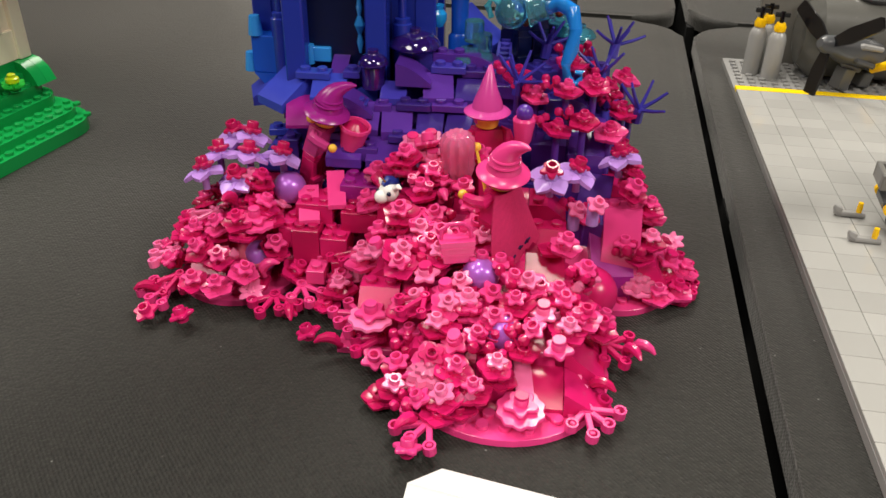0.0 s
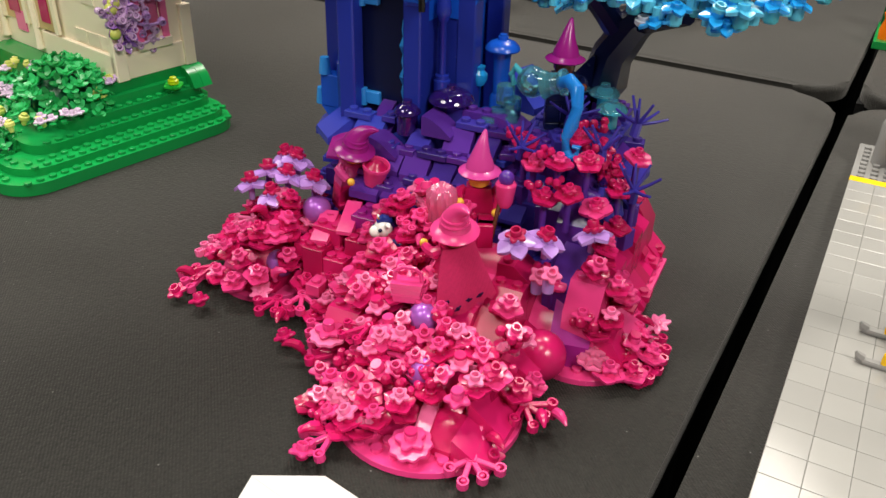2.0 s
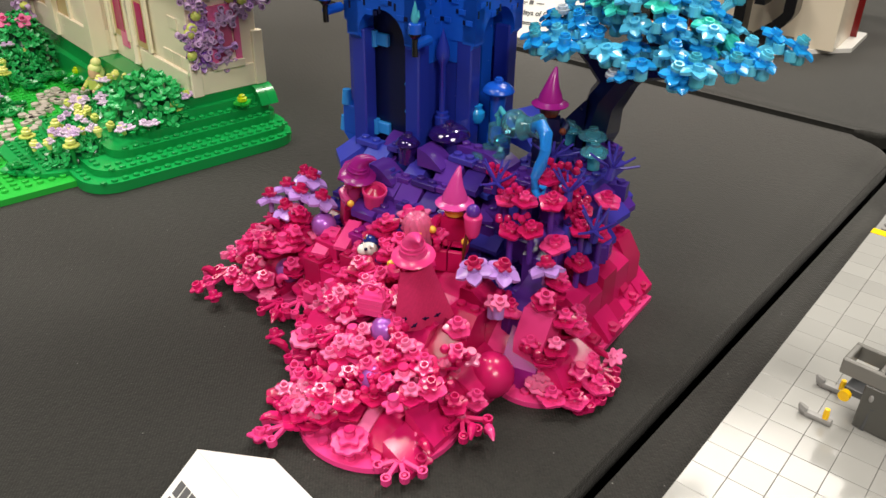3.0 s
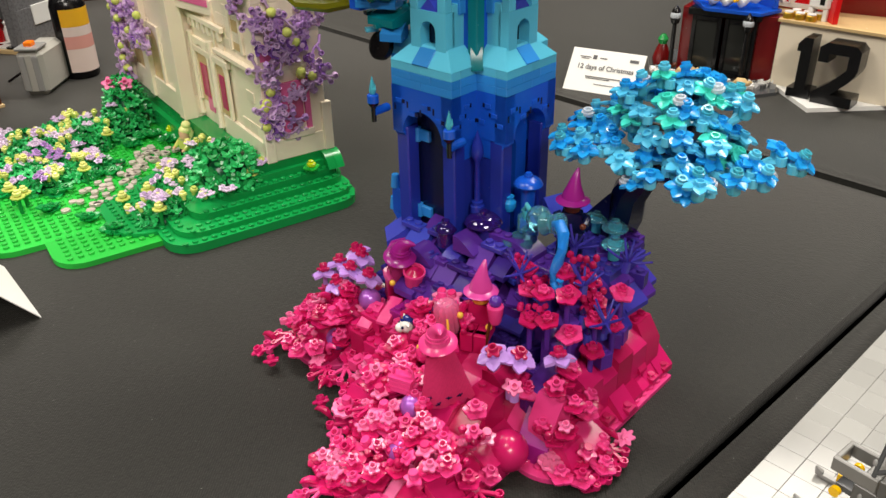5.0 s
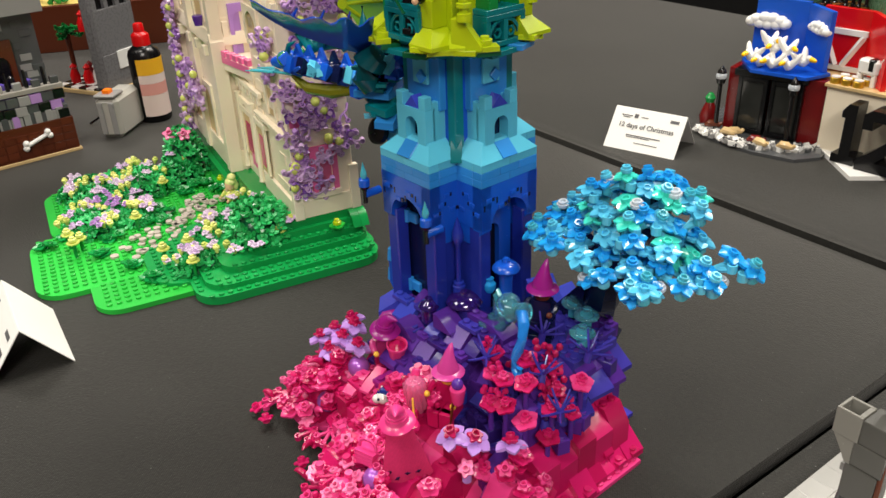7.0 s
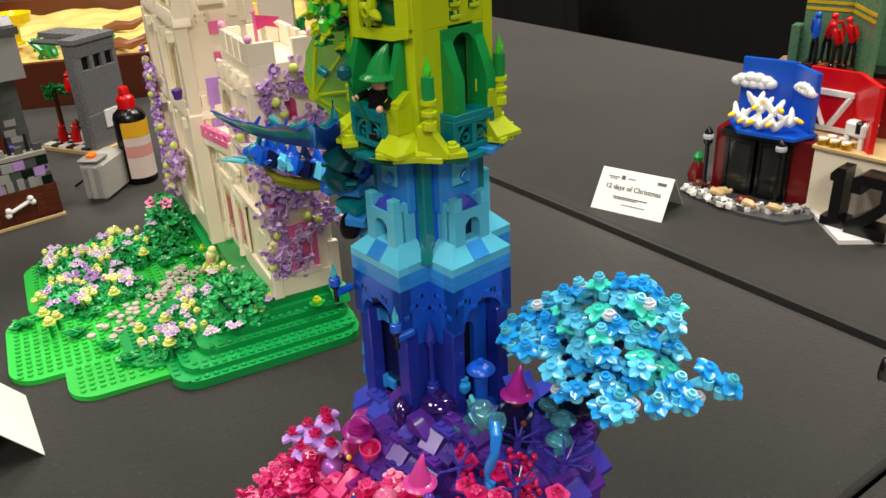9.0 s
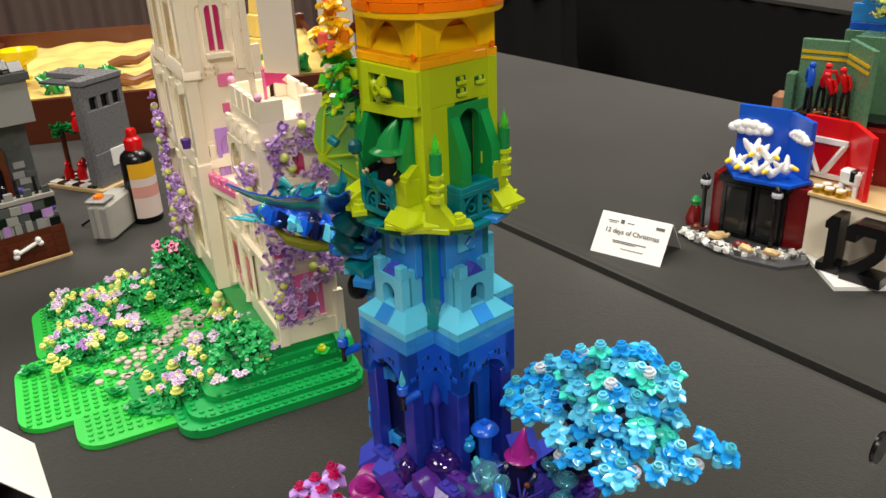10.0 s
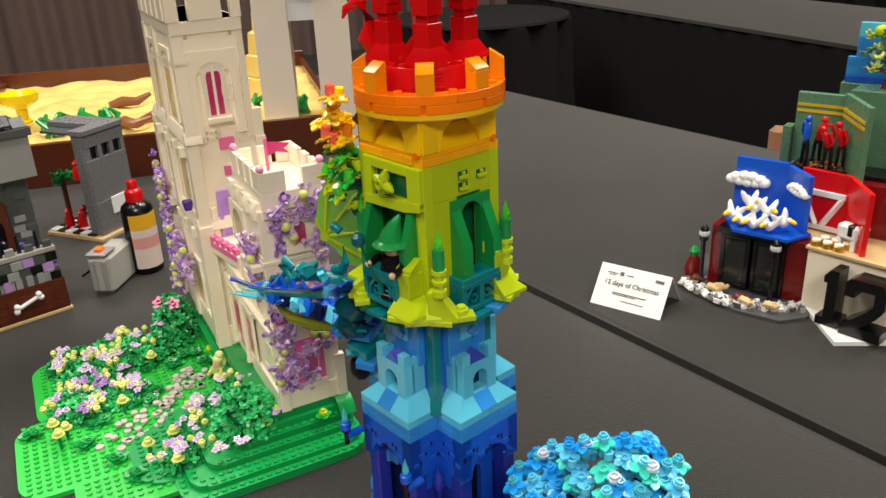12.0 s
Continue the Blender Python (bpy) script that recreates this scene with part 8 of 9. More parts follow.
add_lathe(bm, ((16, 0), (18, 4), (10, 8), (12, 30), (36, 44), (40, 62), (36, 62), (30, 46)), 20)
part("bowl", bm, plastic("yellow_plastic", (246, 214, 10)), cup)

# ---- white gate frame model ----
GATEWHITE = plastic("gate_white_plastic", (238, 226, 208))
gate = thing("white_gate_model", "tall white toy brick gate frame", "brick model", pose(-1.125, 1.04, 0, 0, 0, 50))
for x in (0, 118):
    bm = bmesh.new()
    add_box(bm, x - 34, x + 34, -34, 34, 0, 330, 1)
    part("post", bm, GATEWHITE, gate)
    bm = bmesh.new()
    add_box(bm, x - 38, x + 38, -38, 38, 330, 352, 1)
    add_box(bm, x - 34, x + 34, -34, 34, 352, 560, 1)
    part("post_cap", bm, GATEWHITE, gate)
simple(gate, "beam", WHITE, 34, 84, -30, 30, 270, 330)
for k in range(3):
    place("bracket", mesh("bracket", p_slope, 18, 30, 40, 2, 3, False), GATEWHITE, gate, P(44 + 15 * k, -34, 330))

# ---- twelve days model ----
xmas = thing("toy_christmas_model", "stacked toy brick Christmas scenes with a black numeral twelve", "brick model", pose(-0.005, 0.9717, 0, 0, 0, -5))
bm = bmesh.new()
add_prism(bm, [(-2, 2), (46, -43), (138, 48), (138, 130), (-60, 130), (-60, 60)], 0, 5, "z")
part("base_plate", bm, WHITE, xmas)
simple(xmas, "cabinet", CREAM, -22, 124, 16, 114, 5, 80)
simple(xmas, "cabinet_wing", CREAM, -64, -22.2, 44, 114, 5, 80)
simple(xmas, "cabinet_top", TAN, -24, 126, 12, 116, 80, 84)
simple(xmas, "cabinet_top", TAN, -66, -24.2, 42, 116, 80, 84)
bm = bmesh.new()
add_prism(bm, [(0, 5), (26, 5), (26, 15), (20, 15), (20, 74), (10, 74), (4, 66), (4, 58), (8, 58), (8, 15), (0, 15)], -14, 10, "y")
part("numeral_one", bm, BLACK, xmas, "", P(9, 0, 0))
bm = bmesh.new()
add_prism(bm, [(30, 5), (74, 5), (74, 17), (50, 17), (58, 25), (66, 33), (72, 42), (74, 48), (74, 68), (68, 74), (38, 74), (30, 68), (30, 52), (41, 52), (41, 62), (62, 62), (62, 47), (56, 40), (45, 29), (36, 22), (30, 17)], -20, 6, "y")
part("numeral_two", bm, BLACK, xmas, "", P(9, 0, 0))
# red barn above
simple(xmas, "barn_wall", RED, -64, -6, 66, 72, 84, 158)
bm = bmesh.new()
add_box(bm, 0, 64, -3, 3, 84, 158, 0.4)
part("barn_wall", bm, RED, xmas, "", P(-6, 68, 0, 0, 0, -48))
simple(xmas, "barn_trim", WHITE, -62, -8, 62.5, 66, 128, 135)
simple(xmas, "barn_trim", WHITE, -62, -8, 62.5, 66, 86, 92)
for x0, z0, x1, z1 in ((-58, 128, -40, 92), (-12, 128, -32, 92)):
    bm = bmesh.new()
    add_tube(bm, ((x0, 64, z0), (x1, 64, z1)), (3.6, 3.6), 4)
    part("barn_trim", bm, WHITE, xmas)
bm = bmesh.new()
add_box(bm, -13, 13, -7, 7, 12, 30, 3)
for x in (-9, 9):
    for y in (-4, 4):
        add_box(bm, x - 2.6, x + 2.6, y - 2.2, y + 2.2, 0, 13, 0.3)
add_box(bm, 12, 22, -4.5, 4.5, 21, 33, 2)
add_tube(bm, ((16, -4, 31), (18, -8, 34)), (1.6, 0.6), 6)
add_tube(bm, ((16, 4, 31), (18, 8, 34)), (1.6, 0.6), 6)
part("cow", bm, WHITE, xmas, "white toy cow with black patches", P(14, 34, 84, 0, 0, -12))
bm = bmesh.new()
add_box(bm, 0, 9, -7.5, 7.5, 16, 31, 2)
add_box(bm, 16, 22.4, -4.9, 4.9, 20, 30, 2)
part("cow_patch", bm, BLACK, xmas, "", P(14, 34, 84, 0, 0, -12))
for k in range(6):
    bm = bmesh.new()
    add_lathe(bm, ((6, 0), (6, 6), (5, 7)), 14)
    d = part("drum", bm, GOLD, xmas, "", P(-16 + 13 * (k % 3) + 4 * (k // 3), 20 + 13 * (k // 3), 84))
    bm = bmesh.new()
    add_lathe(bm, ((5.2, 7), (5.0, 8.2), (1e-6, 8.3)), 14)
    part("drum_head", bm, WHITE, d)
bm = bmesh.new()
for x in (-3, 0, 3):
    add_tube(bm, ((x, 0, 22), (x, 0, 34)), (0.7, 0.7), 5)
add_tube(bm, ((-3, 0, 22), (3, 0, 22)), (0.8, 0.8), 5)
add_tube(bm, ((0, 0, 0), (0, 0, 22)), (0.9, 0.9), 5)
part("pitchfork", bm, BROWN, xmas, "", P(16, 58, 84))
# shop below the sky
shop = thing("toy_shop", "dark red toy brick shop with black windows on snowy rocks", "brick model", pose(-0.143, 0.985, 0, 0, 0, 4))
simple(shop, "wall", DARKRED, 0, 14, 0, 70, 4, 84)
simple(shop, "wall", DARKRED, 92, 122, 2, 70, 4, 82)
simple(shop, "back_wall", DARKRED, 14.2, 91.8, 34, 70, 4, 84)
simple(shop, "fascia", BLACK, 8, 96, -4, 34, 76, 84.2)
SMOKED = plastic("smoked_glass_plastic", (40, 42, 40), 0.08)
for x0, x1 in ((14, 50), (54, 92)):
    for box in ((x0, x0 + 5, 6, 76), (x1 - 5, x1, 6, 76), (x0 + 5, x1 - 5, 70, 76), (x0 + 5, x1 - 5, 6, 12)):
        simple(shop, "window_frame", BLACK, box[0], box[1], -4, 2, box[2], box[3])
    simple(shop, "window_pane", SMOKED, x0 + 5, x1 - 5, -2, -0.8, 12, 70)
for x in (-4, 84):
    bm = bmesh.new()
    add_lathe(bm, ((4, 4), (3, 8), (2.6, 64), (5, 66), (6.5, 74), (5, 82), (1e-6, 88)), 12, Matrix.Translation((x, -14, 0)))
    part("lamp_post", bm, BLACK, shop)
    bm = bmesh.new()
    add_ball(bm, 6.8, x, -14, 75, 12, 8)
    part("lamp_globe", bm, T_WHITE, shop)
bm = bmesh.new()
add_prism(bm, [(-34, 8), (-10, -34), (60, -58), (110, -56), (132, -30), (132, 90), (-34, 90)], 0, 4, "z")
part("base_plate", bm, DGREY, shop)
for k in range(120):
    a = hr.random()
    x, y = -30 + 155 * a + hr.uniform(-3, 3), -6 - 38 * math.sin(math.pi * min(1, 0.08 + a * 0.9)) + hr.uniform(-8, 14)
    place("snow_rock", mesh("snow_rock", p_slope, hr.choice((6, 9)), 7, hr.choice((4, 6)), 2, 2, False), hr.choice((WHITE, WHITE, GREY, GREY, WHITE, DGREY)), shop, P(x, y, 4, 0, 0, hr.uniform(0, 360)))
for x, y, rz, mat in ((-8, -14, 20, BROWN), (18, -30, -10, TAN), (24, -24, 30, TAN), (56, -38, 10, DARKRED), (64, -44, -20, TAN), (92, -40, 0, TAN)):
    bm = bmesh.new()
    add_tube(bm, ((-9, 0, 3), (-4, 0, 6), (4, 0, 6), (9, 0, 5), (12, 0, 8)), (1.5, 4.6, 4.8, 3, 2), 9)
    part("bird", bm, mat, shop, "", P(x, y, 7, 0, 0, rz))
bm = bmesh.new()
add_lathe(bm, ((10, 4), (12, 14), (8, 26), (5, 32)), 12, Matrix.Translation((-24, 10, 0)))
part("figurine", bm, DARKRED, shop)
bm = bmesh.new()
add_lathe(bm, ((5, 32), (7, 38), (3, 44)), 10, Matrix.Translation((-24, 10, 0)))
part("figurine_hat", bm, GREEN, shop)
# blue sky box with clouds and gulls
bm = bmesh.new()
add_prism(bm, [(0, 56), (2, 30), (30, -14), (96, -14), (112, 20), (70, 58)], 84.4, 88, "z")
part("sky_floor", bm, BLUE, shop)
simple(shop, "sky_wall", BLUE, 4, 68, 52, 58, 88, 160)
bm = bmesh.new()
add_box(bm, 0, 50, -3, 3, 88, 158, 0.4)
part("sky_wall", bm, BLUE, shop, "", P(69, 54, 0, 0, 0, -44))
for x, y, z, s, rz in ((22, 47, 132, 1.15, 0), (88, 32, 134, 0.9, -44)):
    bm = bmesh.new()
    for k in range(9):
        add_ball(bm, 7 * s, (k - 4) * 4.4 * s, 0, 5 * s * math.cos((k - 4) * 0.35) * (1 if k % 2 else -0.4), 12, 8, 0.8)
    part("cloud", bm, WHITE, shop, "", P(x, y, z, 0, 0, rz))
for k, (x, y, z) in enumerate(((20, 10, 96), (34, 4, 92), (46, 12, 108), (62, 10, 108), (52, -4, 94), (70, -2, 94), (82, 8, 98), (38, 18, 112))):
    m = P(x, y, z, 0, hr.uniform(-12, 12), hr.uniform(-60, 80), 0.78)
    bm = bmesh.new()
    add_tube(bm, ((0, 12, -2), (0, 6, 0), (0, -2, 1), (0, -8, 5), (0, -10, 9)), (1, 5, 6, 4, 3.6), 10)
    for s in (-1, 1):
        add_tube(bm, ((s * 2, 1, 2), (s * 9, 4, 9), (s * 14, 7, 17), (s * 16, 9, 20)), (5.4, 5.2, 3.4, 1.0), 8)
    add_ball(bm, 4.6, 0, -11, 10, 12, 8)
    g = part("gull", bm, WHITE, shop, "", m)
    bm = bmesh.new()
    add_lathe(bm, ((4.0, 0), (3.6, 5), (2.4, 9), (1e-6, 10.5)), 10, Matrix.Translation((0, -14, 9.5)) @ Matrix.Rotation(radians(100), 4, "X"))
    part("beak", bm, YELLOW, g)
# green upper storey
upper = thing("toy_stage", "sand green toy brick stage with small dancers behind", "brick model", pose(-0.025, 1.047, -0.010, 0, 0, 5))
STAGE = plastic("dull_green_plastic", (88, 128, 96), 0.25)
STRIPE = plastic("stripe_yellow", (214, 178, 30))
simple(upper, "plinth", DARKRED, -30, 160, 0, 60, 10, 158)
simple(upper, "stage_floor", BLACK, -58, 60, 16, 53.8, 158, 164)
simple(upper, "wall", STAGE, -69, -12, 54, 62, 158, 246)
simple(upper, "wall", STAGE, -80, -69.2, 44, 62, 150, 204)
side = P(-10, 56, 0, 0, 0, -58)
bm = bmesh.new()
add_box(bm, 0, 78, -6, 0, 158, 250, 0.4)
part("wall", bm, STAGE, upper, "", side)
simple(upper, "wall_lintel", STAGE, -12, 120, 62.2, 70, 158, 252)
for z in (222, 229.5):
    simple(upper, "yellow_stripe", STRIPE, -68, -12, 52.8, 54, z, z + 3.6, bev=0)
    bm = bmesh.new()
    add_box(bm, 4, 74, -7.2, -6, z, z + 3.6, 0)
    part("yellow_stripe", bm, STRIPE, upper, "", side)
for k in range(6):
    place("floor_plank", mesh("floor_plank", p_tile, 8, 34, 1.4), plastic("plank_orange_brown_%d" % k, (170 - 8 * k, 96, 40)) if k % 2 else BROWN, upper, P(-40 + 9.4 * k, 34, 164, 0, 0, -30))


def dancer(x, y, mat, h, lean, turn):
    """A slim toy dancer: black legs with feet, a bent coat, an arched arm."""
    m = P(x, y, 165, 0, 0, turn)
    bm = bmesh.new()
    for s in (-1, 1):
        add_tube(bm, ((s * 4, 0, 1), (s * 3, 0, h * 0.42), (0, 0, h * 0.56)), (2.0, 2.3, 3.2), 8)
        add_lathe(bm, ((3.2, 0), (3.4, 1.4), (1.8, 2.6)), 10, Matrix.Translation((s * 4, -1.5, 0)))
    legs = part("dancer", bm, BLACK, upper, "", m)
    bm = bmesh.new()
    add_tube(bm, ((0, 0, h * 0.5), (lean * 0.3, -1, h * 0.66), (lean * 0.8, -2, h * 0.82), (lean, -2, h * 0.88)), (3.4, 4.6, 4.4, 3.0), 10)
    add_tube(bm, ((lean * 0.7, -2, h * 0.8), (lean + 8, -4, h * 0.84), (lean + 12, -6, h * 0.66), (lean + 11, -7, h * 0.56)), (2.4, 2.2, 1.9, 1.6), 8)
    add_ball(bm, 4.2, lean, -2, h * 0.94, 12, 8)
    part("dancer_coat", bm, mat, legs)


dancer(-44, 20, BLUE, 60, 2, 150)
dancer(-34, 34, RED, 58, 4, 30)
dancer(-18, 22, RED, 50, -8, 10)
dancer(-4, 24, RED, 57, -6, 0)
simple(upper, "upper_block", STAGE, -36, 160, 112, 150, 10, 250)
simple(upper, "upper_floor", STAGE, -12, 120, 62.4, 119.8, 244, 250.4)
simple(upper, "upper_band", BLUE, -33, 160, 116, 124, 250.2, 259)
simple(upper, "upper_wall", MIDBLUE, -33, 160, 117, 124, 259.2, 282)
simple(upper, "upper_wall", MIDBLUE, -24, 160, 117.4, 124, 282.2, 306)
simple(upper, "upper_wall", AZURE, -24, 160, 117.2, 124, 306.2, 324)
bm = bmesh.new()
add_tube(bm, ((18, 92, 250), (20, 92, 276), (16, 92, 298), (12, 92, 312)), (4.4, 3.6, 3, 2), 8)
add_tube(bm, ((19, 92, 270), (4, 90, 276), (-8, 90, 274)), (2.4, 2, 1.4), 7)
part("tree_trunk", bm, BROWN, upper)
for k in range(34):
    a, r = hr.uniform(0, 6.28), hr.uniform(4, 26)
    z = hr.choice((274, 292, 312)) + hr.uniform(-4, 6)
    place("shrub_leaf", LEAFY, hr.choice((GREEN, YELLOWGREEN, SANDGREEN, SANDGREEN)), upper, P(10 + r * math.cos(a), 92 + 0.7 * r * math.sin(a), z, hr.uniform(-40, 40), hr.uniform(-40, 40), hr.uniform(0, 90), 1.5))
place("leaf_tuft", mesh("lime_tuft", p_ball, 8), LIME, upper, P(6, 90, 318))
# tan chair seat behind
chair = thing("chair", "tan upholstered chair seat beyond the tables", "chair", pose(-0.45, 2.05, 0, 0, 0, 20))
bm = bmesh.new()
add_box(bm, -210, 210, -200, 200, -320, -270, 18)
part("seat", bm, plastic("tan_upholstery", (150, 110, 82), 0.8), chair)
for x in (-180, 180):
    for y in (-170, 170):
        bm = bmesh.new()
        add_cyl(bm, 14, -745, -318, x, y, 10)
        part("leg", bm, DGREY, chair)
bm = bmesh.new()
add_box(bm, -60, 60, 180, 215, -250, -115, 14)
part("backrest", bm, plastic("tan_upholstery_back", (150, 110, 82), 0.8), chair)

# white figures among green beyond the far seam
hedge = thing("toy_hedge_scene", "toy scene of white figures against green leaves", "brick model", pose(0.32, 0.93, 0, 0, 0, -8))
simple(hedge, "base", GREEN, -70, 150, -30, 60, 0, 8)
for k in range(16):
    bm = bmesh.new()
    add_lathe(bm, ((6, 0), (7, 10), (4, 20), (6, 26), (1e-6, 32)), 9)
    part("figurine", bm, hr.choice((WHITE, WHITE, WHITE, ORANGE, BROWN)), hedge, "", P(-62 + 13 * k + hr.uniform(-3, 3), hr.uniform(-18, 14), 8))
for k in range(50):
    place("shrub_leaf", LEAFY, hr.choice((GREEN, DGREEN, DGREEN)), hedge, P(hr.uniform(-66, 146), 46 + hr.uniform(-6, 6), hr.uniform(12, 56), hr.uniform(20, 100), 0, hr.uniform(-40, 40), 1.6))
simple(hedge, "hedge_core", DGREEN, -68, 148, 46, 58, 8, 54)

# ---- airfield model ----
field = thing("toy_airfield", "pale tiled toy airfield with a grey propeller machine", "brick model", pose(0.2182, 0.6166, 0, 0, 0, -8.9))
# apron
simple(field, "base_plate", GREY, 0, 520, -720, 0, 0, 4.6, bev=0.3)
APRON = plastic("pale_grey_tile", (160, 160, 156), 0.1, wear=0.06)
tile = mesh("tile", p_tile, 15.85, 15.85, 2.4)
tile_rest = bmesh.new()
for i in range(20):
    for j in range(40):
        x, y = 8 + 16 * i, -88 - 16 * j
        if y < -712:
            continue
        if i < 7:
            place("tile", tile, APRON, field, P(x, y, 4.6))
        else:
            add_box(tile_rest, x - 7.93, x + 7.93, y - 7.93, y + 7.93, 4.6, 7.0, 0.2)
tagged(part("tiles", tile_rest, APRON, field), kind="stuff")
simple(field, "yellow_line", plastic("line_yellow", (244, 206, 10)), 0, 320, -79.6, -72, 4.6, 7.2, bev=0.2)
bm = bmesh.new()
for i in range(30):
    for j in range(8):
        add_lathe(bm, ((2.4, 4.6), (2.4, 6.4)), 9, Matrix.Translation((6 + 8 * i, -66 + 8 * j, 0)))
tagged(part("studs", bm, GREY, field), kind="stuff")
for x, y in ((16, -34), (28, -44), (24, -22)):
    bm = bmesh.new()
    add_lathe(bm, ((6.4, 4.6), (6.4, 34), (5, 38), (3, 40)), 14)
    g = part("gas_bottle", bm, GREY, field, "", P(x, y, 0))
    bm = bmesh.new()
    add_lathe(bm, ((4, 40), (4.4, 43), (3, 46)), 12)
    part("collar", bm, YELLOW, g)
    bm = bmesh.new()
    add_cyl(bm, 1.6, 46, 54, 0, 0, 8)
    add_box(bm, -5, 5, -1.2, 1.2, 50, 53, 0.2)
    part("valve", bm, BLACK, g)
bm = bmesh.new()
add_lathe(bm, ((20, -40), (30, -30), (30, 30), (20, 40)), 24, Matrix.Translation((86, -26, 34)) @ Matrix.Rotation(radians(90), 4, "Y"))
part("tank", bm, plastic("dull_grey_plastic", (92, 92, 88)), field)
bm = bmesh.new()
add_lathe(bm, ((12, 60), (16, 64), (14, 70), (4, 72)), 16, Matrix.Translation((92, -26, 0)))
part("tank_lid", bm, DGREY, field)
simple(field, "back_wall", plastic("hazy_grey_plastic", (120, 118, 112), 0.4), 20, 300, -4, 2, 4, 90)
# propeller machine and lattice tower on the airfield
plane = thing("toy_propeller_machine", "grey toy brick engine with black propeller blades", "brick model", pose(0.2693, 0.5406, 0.0379, 0, 15, 20))
bm = bmesh.new()
add_lathe(bm, ((3, -16), (6, -12), (7, -4), (10, 6), (11, 34), (8, 40)), 18, Matrix.Rotation(radians(90), 4, "Y"))
part("engine", bm, DGREY, plane)
for a in (-65, -185, -305):
    bm = bmesh.new()
    add_prism(bm, [(-3, 4), (3, 4), (5.5, 18), (4.6, 41), (3.6, 42.5), (-3.6, 42.5), (-4.6, 41), (-5.5, 18)], -1, 1, "x")
    part("propeller_blade", bm, BLACK, plane, "", pose(-8, 0, 0, a, 0, 0))
for k in range(6):
    bm = bmesh.new()
    add_tube(bm, ((0, 0, 0), (10, 0, 10), (26, 0, 12)), (2.4, 2.4, 2.0), 8)
    part("exhaust_pipe", bm, GREY if k % 2 else DGREY, plane, "", pose(4, 0, 0, 60 * k, 0, 0))
bm = bmesh.new()
add_cyl(bm, 3, 0, 14, seg=14, m=Matrix.Translation((32, -8, -8)) @ Matrix.Rotation(radians(60), 4, "X"))
part("yellow_pin", bm, YELLOW, plane)
for x, z in ((18, -27), (36, -22)):
    bm = bmesh.new()
    add_box(bm, x - 5, x + 5, -5, 5, z, -12, 0.6)
    part("stand", bm, DGREY, plane)

crane = thing("toy_lattice_tower", "grey and black toy brick lattice tower on the airfield", "brick model", pose(0.238, 0.336, 0.0072, 0, 0, -10) @ Matrix.Diagonal((0.55, 0.55, 1, 1)))
STEEL = plastic("steel_grey_plastic", (84, 84, 80))
for x, y in ((-9, -9), (10, -9), (-9, 10), (10, 10)):
    bm = bmesh.new()
    add_tube(bm, ((x * 2.4, y * 1.9, 0), (x * 1.7, y * 1.5, 50), (x, y, 100)), (2.0, 2.0, 2.0), 8)
    part("leg", bm, DGREY, crane)
for z in (12, 34, 56, 78):
    k = 2.4 - 0.014 * z
    for s in (-1, 1):
        bm = bmesh.new()
        add_tube(bm, ((-9 * k, s * 9 * k * 0.85, z), (9 * k, s * 9 * k * 0.85, z + 16)), (1.5, 1.5), 6)
        part("brace", bm, DGREY, crane)
        bm = bmesh.new()
        add_tube(bm, ((s * 9 * k, -8 * k, z), (s * 9 * k, 8 * k, z + 16)), (1.5, 1.5), 6)
        part("brace", bm, DGREY, crane)
        place("bolt", mesh("bolt", p_ball, 2.0), GREY, crane, P(-9 * k - 2, s * 8 * k, z + 6))
simple(crane, "head_block", STEEL, -11, 14, -11, 12, 94, 112)
simple(crane, "head_block", STEEL, -9, 16, -10, 14, 112.2, 124)
simple(crane, "head_plate", STEEL, -6, 20, -10, 14, 124.2, 136)
bm = bmesh.new()
for box in ((-26, -6, -11, -8.6), (-26, -6, 6.6, 9), (-26, -23.6, -8.6, 6.6), (-10, -6, -8.6, 6.6)):
    add_box(bm, *box, 124, 137, 0.3)
add_prism(bm, [(-25, 124), (-8, 124), (-8, 112), (-12, 112)], -10, 8, "y")
part("hopper", bm, plastic("dull_pale_grey_plastic", (132, 131, 124)), crane)
for z in (106, 112, 118):
    place("clip", mesh("clip", p_tile, 4, 4, 4), GREY, crane, P(-13, -6, z))
bm = bmesh.new()
add_tube(bm, ((24, -26, 0), (18, -14, 70), (14, -4, 122)), (2.4, 2.4, 2.4), 8)
part("brown_pipe", bm, BROWN, crane)
bm = bmesh.new()
add_tube(bm, ((34, -30, 0), (28, -18, 60)), (4, 4), 10)
for k in range(6):
    add_ball(bm, 5.4, 34 - k, -30 + 2 * k, 10 * k, 10, 7)
part("grey_hose", bm, GREY, crane)
bm = bmesh.new()
add_prism(bm, [(-3, 0), (3, 0), (5, 10), (4.4, 28), (-4.4, 28), (-5, 10)], -0.8, 0.8, "x")
part("blade", bm, BLACK, crane, "", P(4, 14, 136, -30, 0, 60))
bm = bmesh.new()
add_tube(bm, ((18, 6, 130), (22, 12, 150), (26, 18, 172)), (3, 3, 2), 8)
part("black_arm", bm, BLACK, crane)
simple(crane, "machine_block", STEEL, 44, 100, -30, 30, 0, 60)
simple(crane, "machine_block", STEEL, 36, 56, 20, 44, 40, 62)
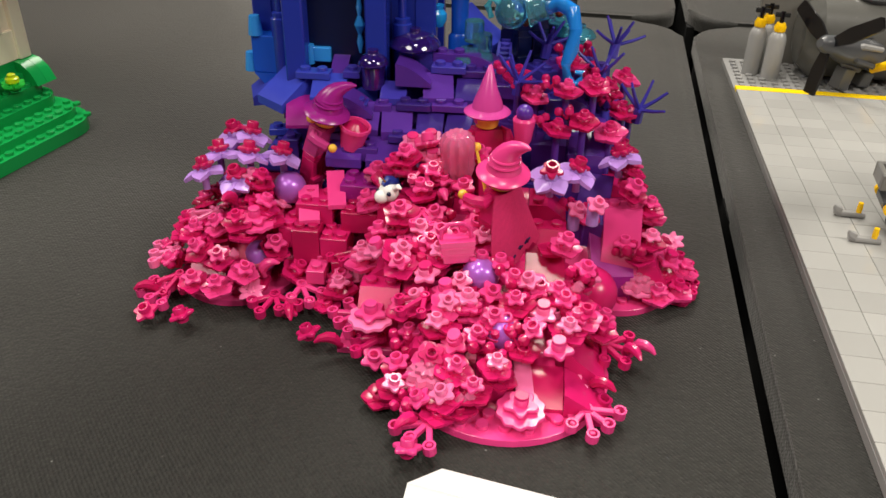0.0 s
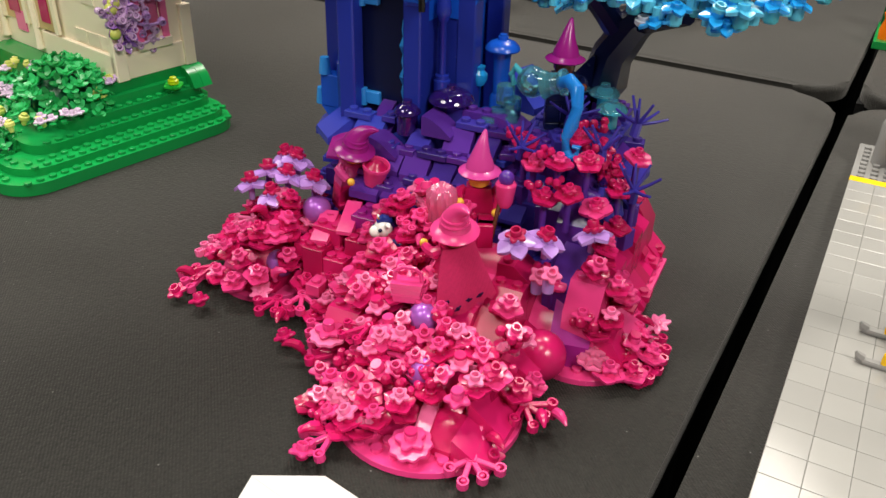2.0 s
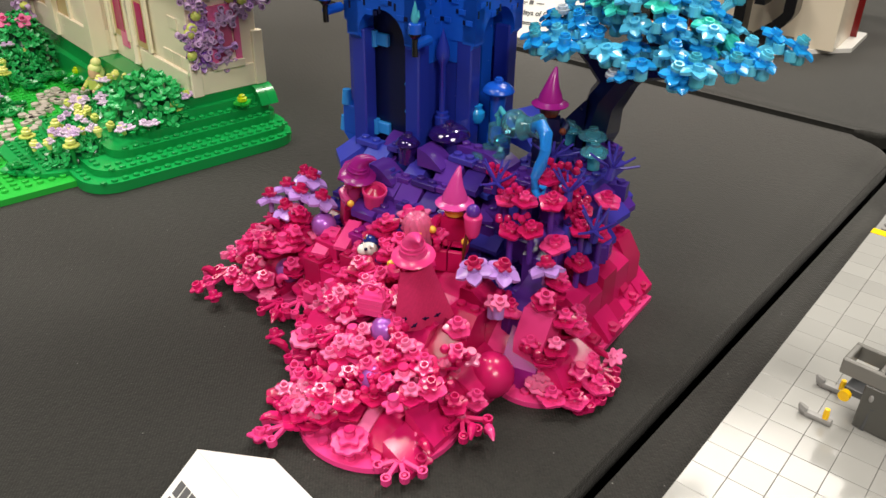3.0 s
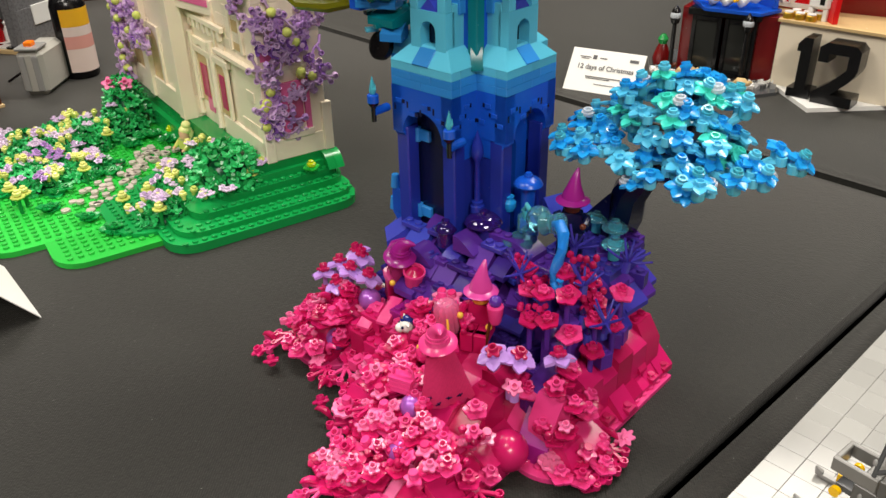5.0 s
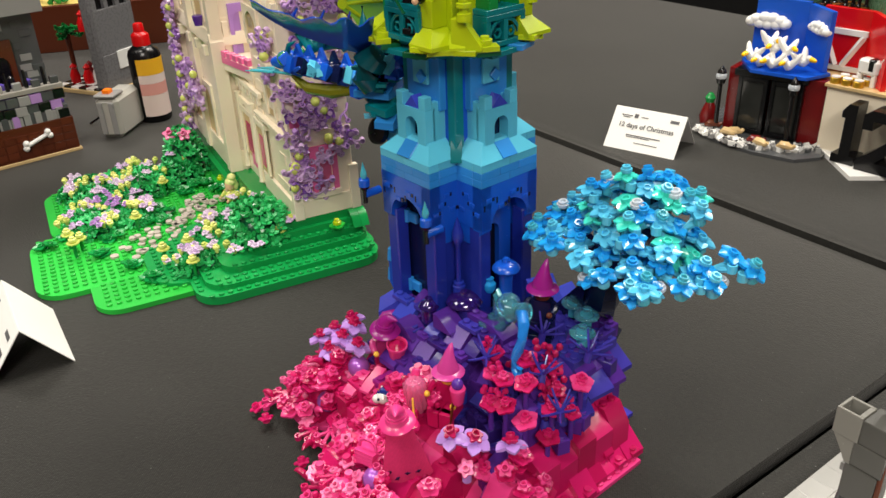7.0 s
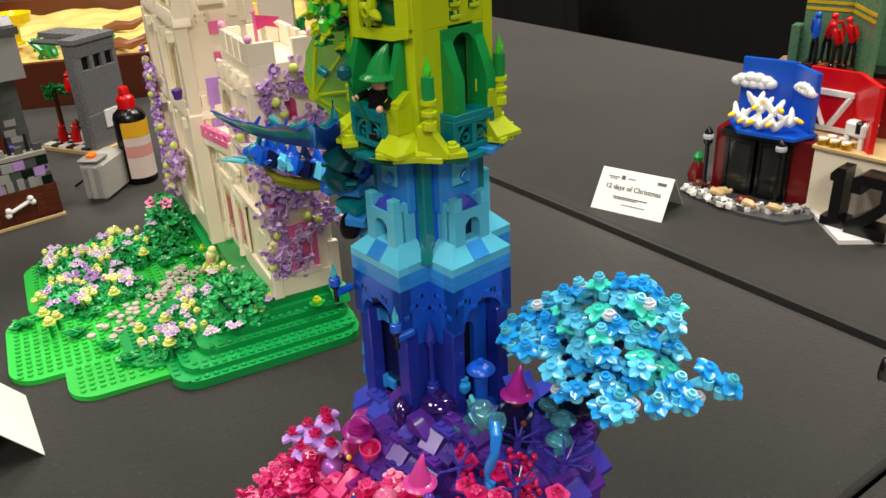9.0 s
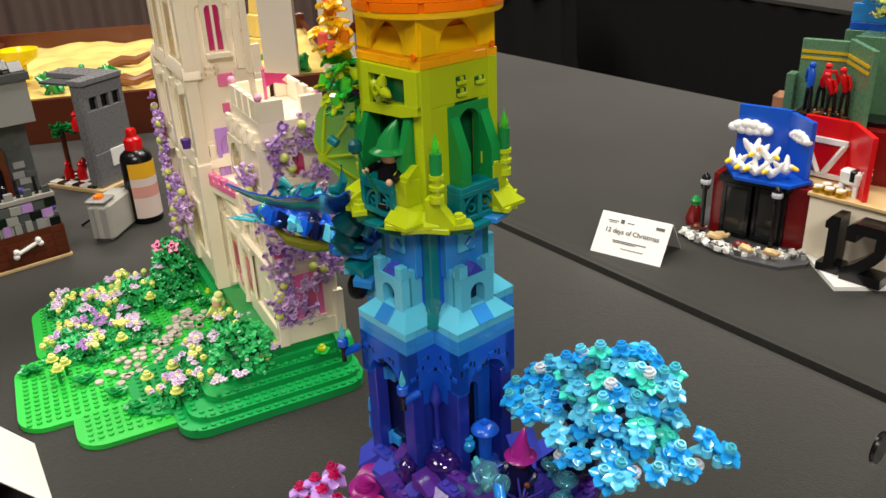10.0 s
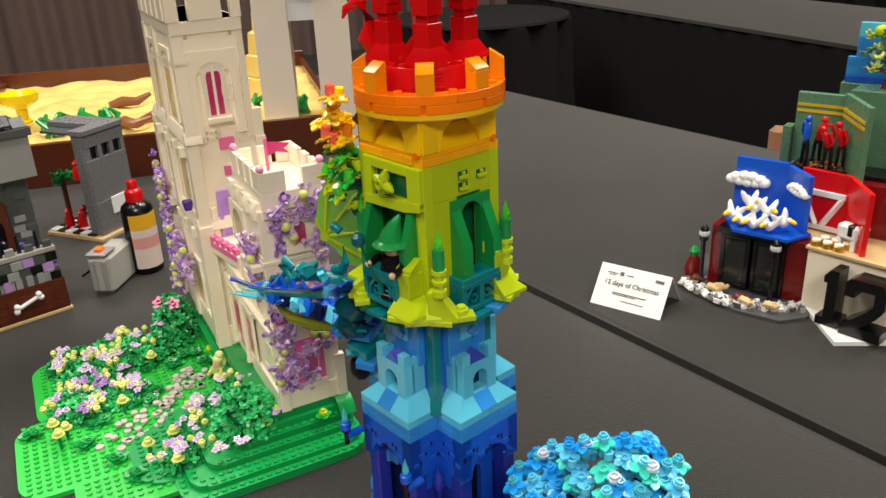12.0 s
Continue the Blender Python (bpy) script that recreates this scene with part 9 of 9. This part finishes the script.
for x, y in ((-58, 18), (-56, -30)):
    bm = bmesh.new()
    add_box(bm, -8, 14, -3.4, 3.4, 0, 2.6, 0.8)
    add_tube(bm, ((-7, 0, 1.6), (-12, 0, 3), (-14, 0, 5)), (3, 2.6, 1), 7)
    f = part("skid", bm, GREY, crane, "", P(x, y, 0))
    bm = bmesh.new()
    add_lathe(bm, ((2.4, 2.6), (2.7, 5), (2.2, 8)), 12, Matrix.Translation((8, 0, 0)))
    part("yellow_foot", bm, YELLOW, f)

# open grey cradle beside the lattice tower
cradle = thing("toy_cradle", "open grey toy brick cradle with dark braces on the airfield", "brick model", pose(0.2225, 0.338, 0.0072, 0, 0, -14))
bm = bmesh.new()
for box in ((-12, 10, -9, -6.6), (-12, 10, 6.6, 9), (-12, -9.4, -6.6, 6.6), (3, 10, -6.6, 6.6)):
    add_box(bm, *box, 24, 32, 0.5)
part("frame", bm, plastic("mid_grey_plastic", (118, 117, 112)), cradle)
bm = bmesh.new()
add_prism(bm, [(-8, 24.2), (4, 31), (4, 24.2)], -6.4, -4.4, "y")
part("brace", bm, DGREY, cradle)
simple(cradle, "block", STEEL, 0, 26, -9, 9, 0, 23.8)
simple(cradle, "block", STEEL, 10.4, 30, -10, 8, 24, 34)
for y in (-12, 11):
    bm = bmesh.new()
    add_cyl(bm, 2.6, -1.4, 1.4, seg=14, m=Matrix.Translation((-6, y, 16)) @ Matrix.Rotation(radians(90), 4, "X"))
    part("wheel", bm, YELLOW, cradle)
bm = bmesh.new()
add_box(bm, -8, 2, -8, 8, 14, 18, 0.4)
part("axle_beam", bm, DGREY, cradle)

mast = thing("toy_rotor_mast", "tall toy brick mast with black rotor blade and grey pipe ends", "brick model", pose(0.285, 0.370, 0.0072, 0, 0, -6))
bm = bmesh.new()
add_box(bm, -8, 8, -8, 8, 0, 12, 0.5)
part("foot", bm, DGREY, mast)
bm = bmesh.new()
add_cyl(bm, 3.2, 12, 222, 0, 0, 12)
part("pole", bm, BLACK, mast)
bm = bmesh.new()
add_tube(bm, ((0, 0, 206), (-30, -4, 206), (-54, -5, 206)), (3.0, 3.0, 3.0), 12)
part("pipe", bm, GREY, mast)
bm = bmesh.new()
add_lathe(bm, ((1, -1), (7, -1), (7.4, 0), (7, 1), (1, 1)), 20, Matrix.Translation((-60, -5, 206)) @ Matrix.Rotation(radians(90), 4, "Y"))
part("flange", bm, BLACK, mast)
bm = bmesh.new()
add_lathe(bm, ((4, -3), (4.2, 0), (4, 3)), 14, Matrix.Translation((-44, -5, 206)) @ Matrix.Rotation(radians(90), 4, "Y"))
part("yellow_ring", bm, YELLOW, mast)
bm = bmesh.new()
add_prism(bm, [(0, -4), (-56, -6.5), (-72, -5.5), (-74, 0), (-72, 5.5), (-56, 6.5), (0, 4)], 221, 223, "z")
part("rotor_blade", bm, BLACK, mast, "", P(0, 22, 0, 0, 0, -8))
bm = bmesh.new()
add_tube(bm, ((0, 0, 218), (0, 22, 222)), (3, 3), 10)
part("rotor_arm", bm, BLACK, mast)
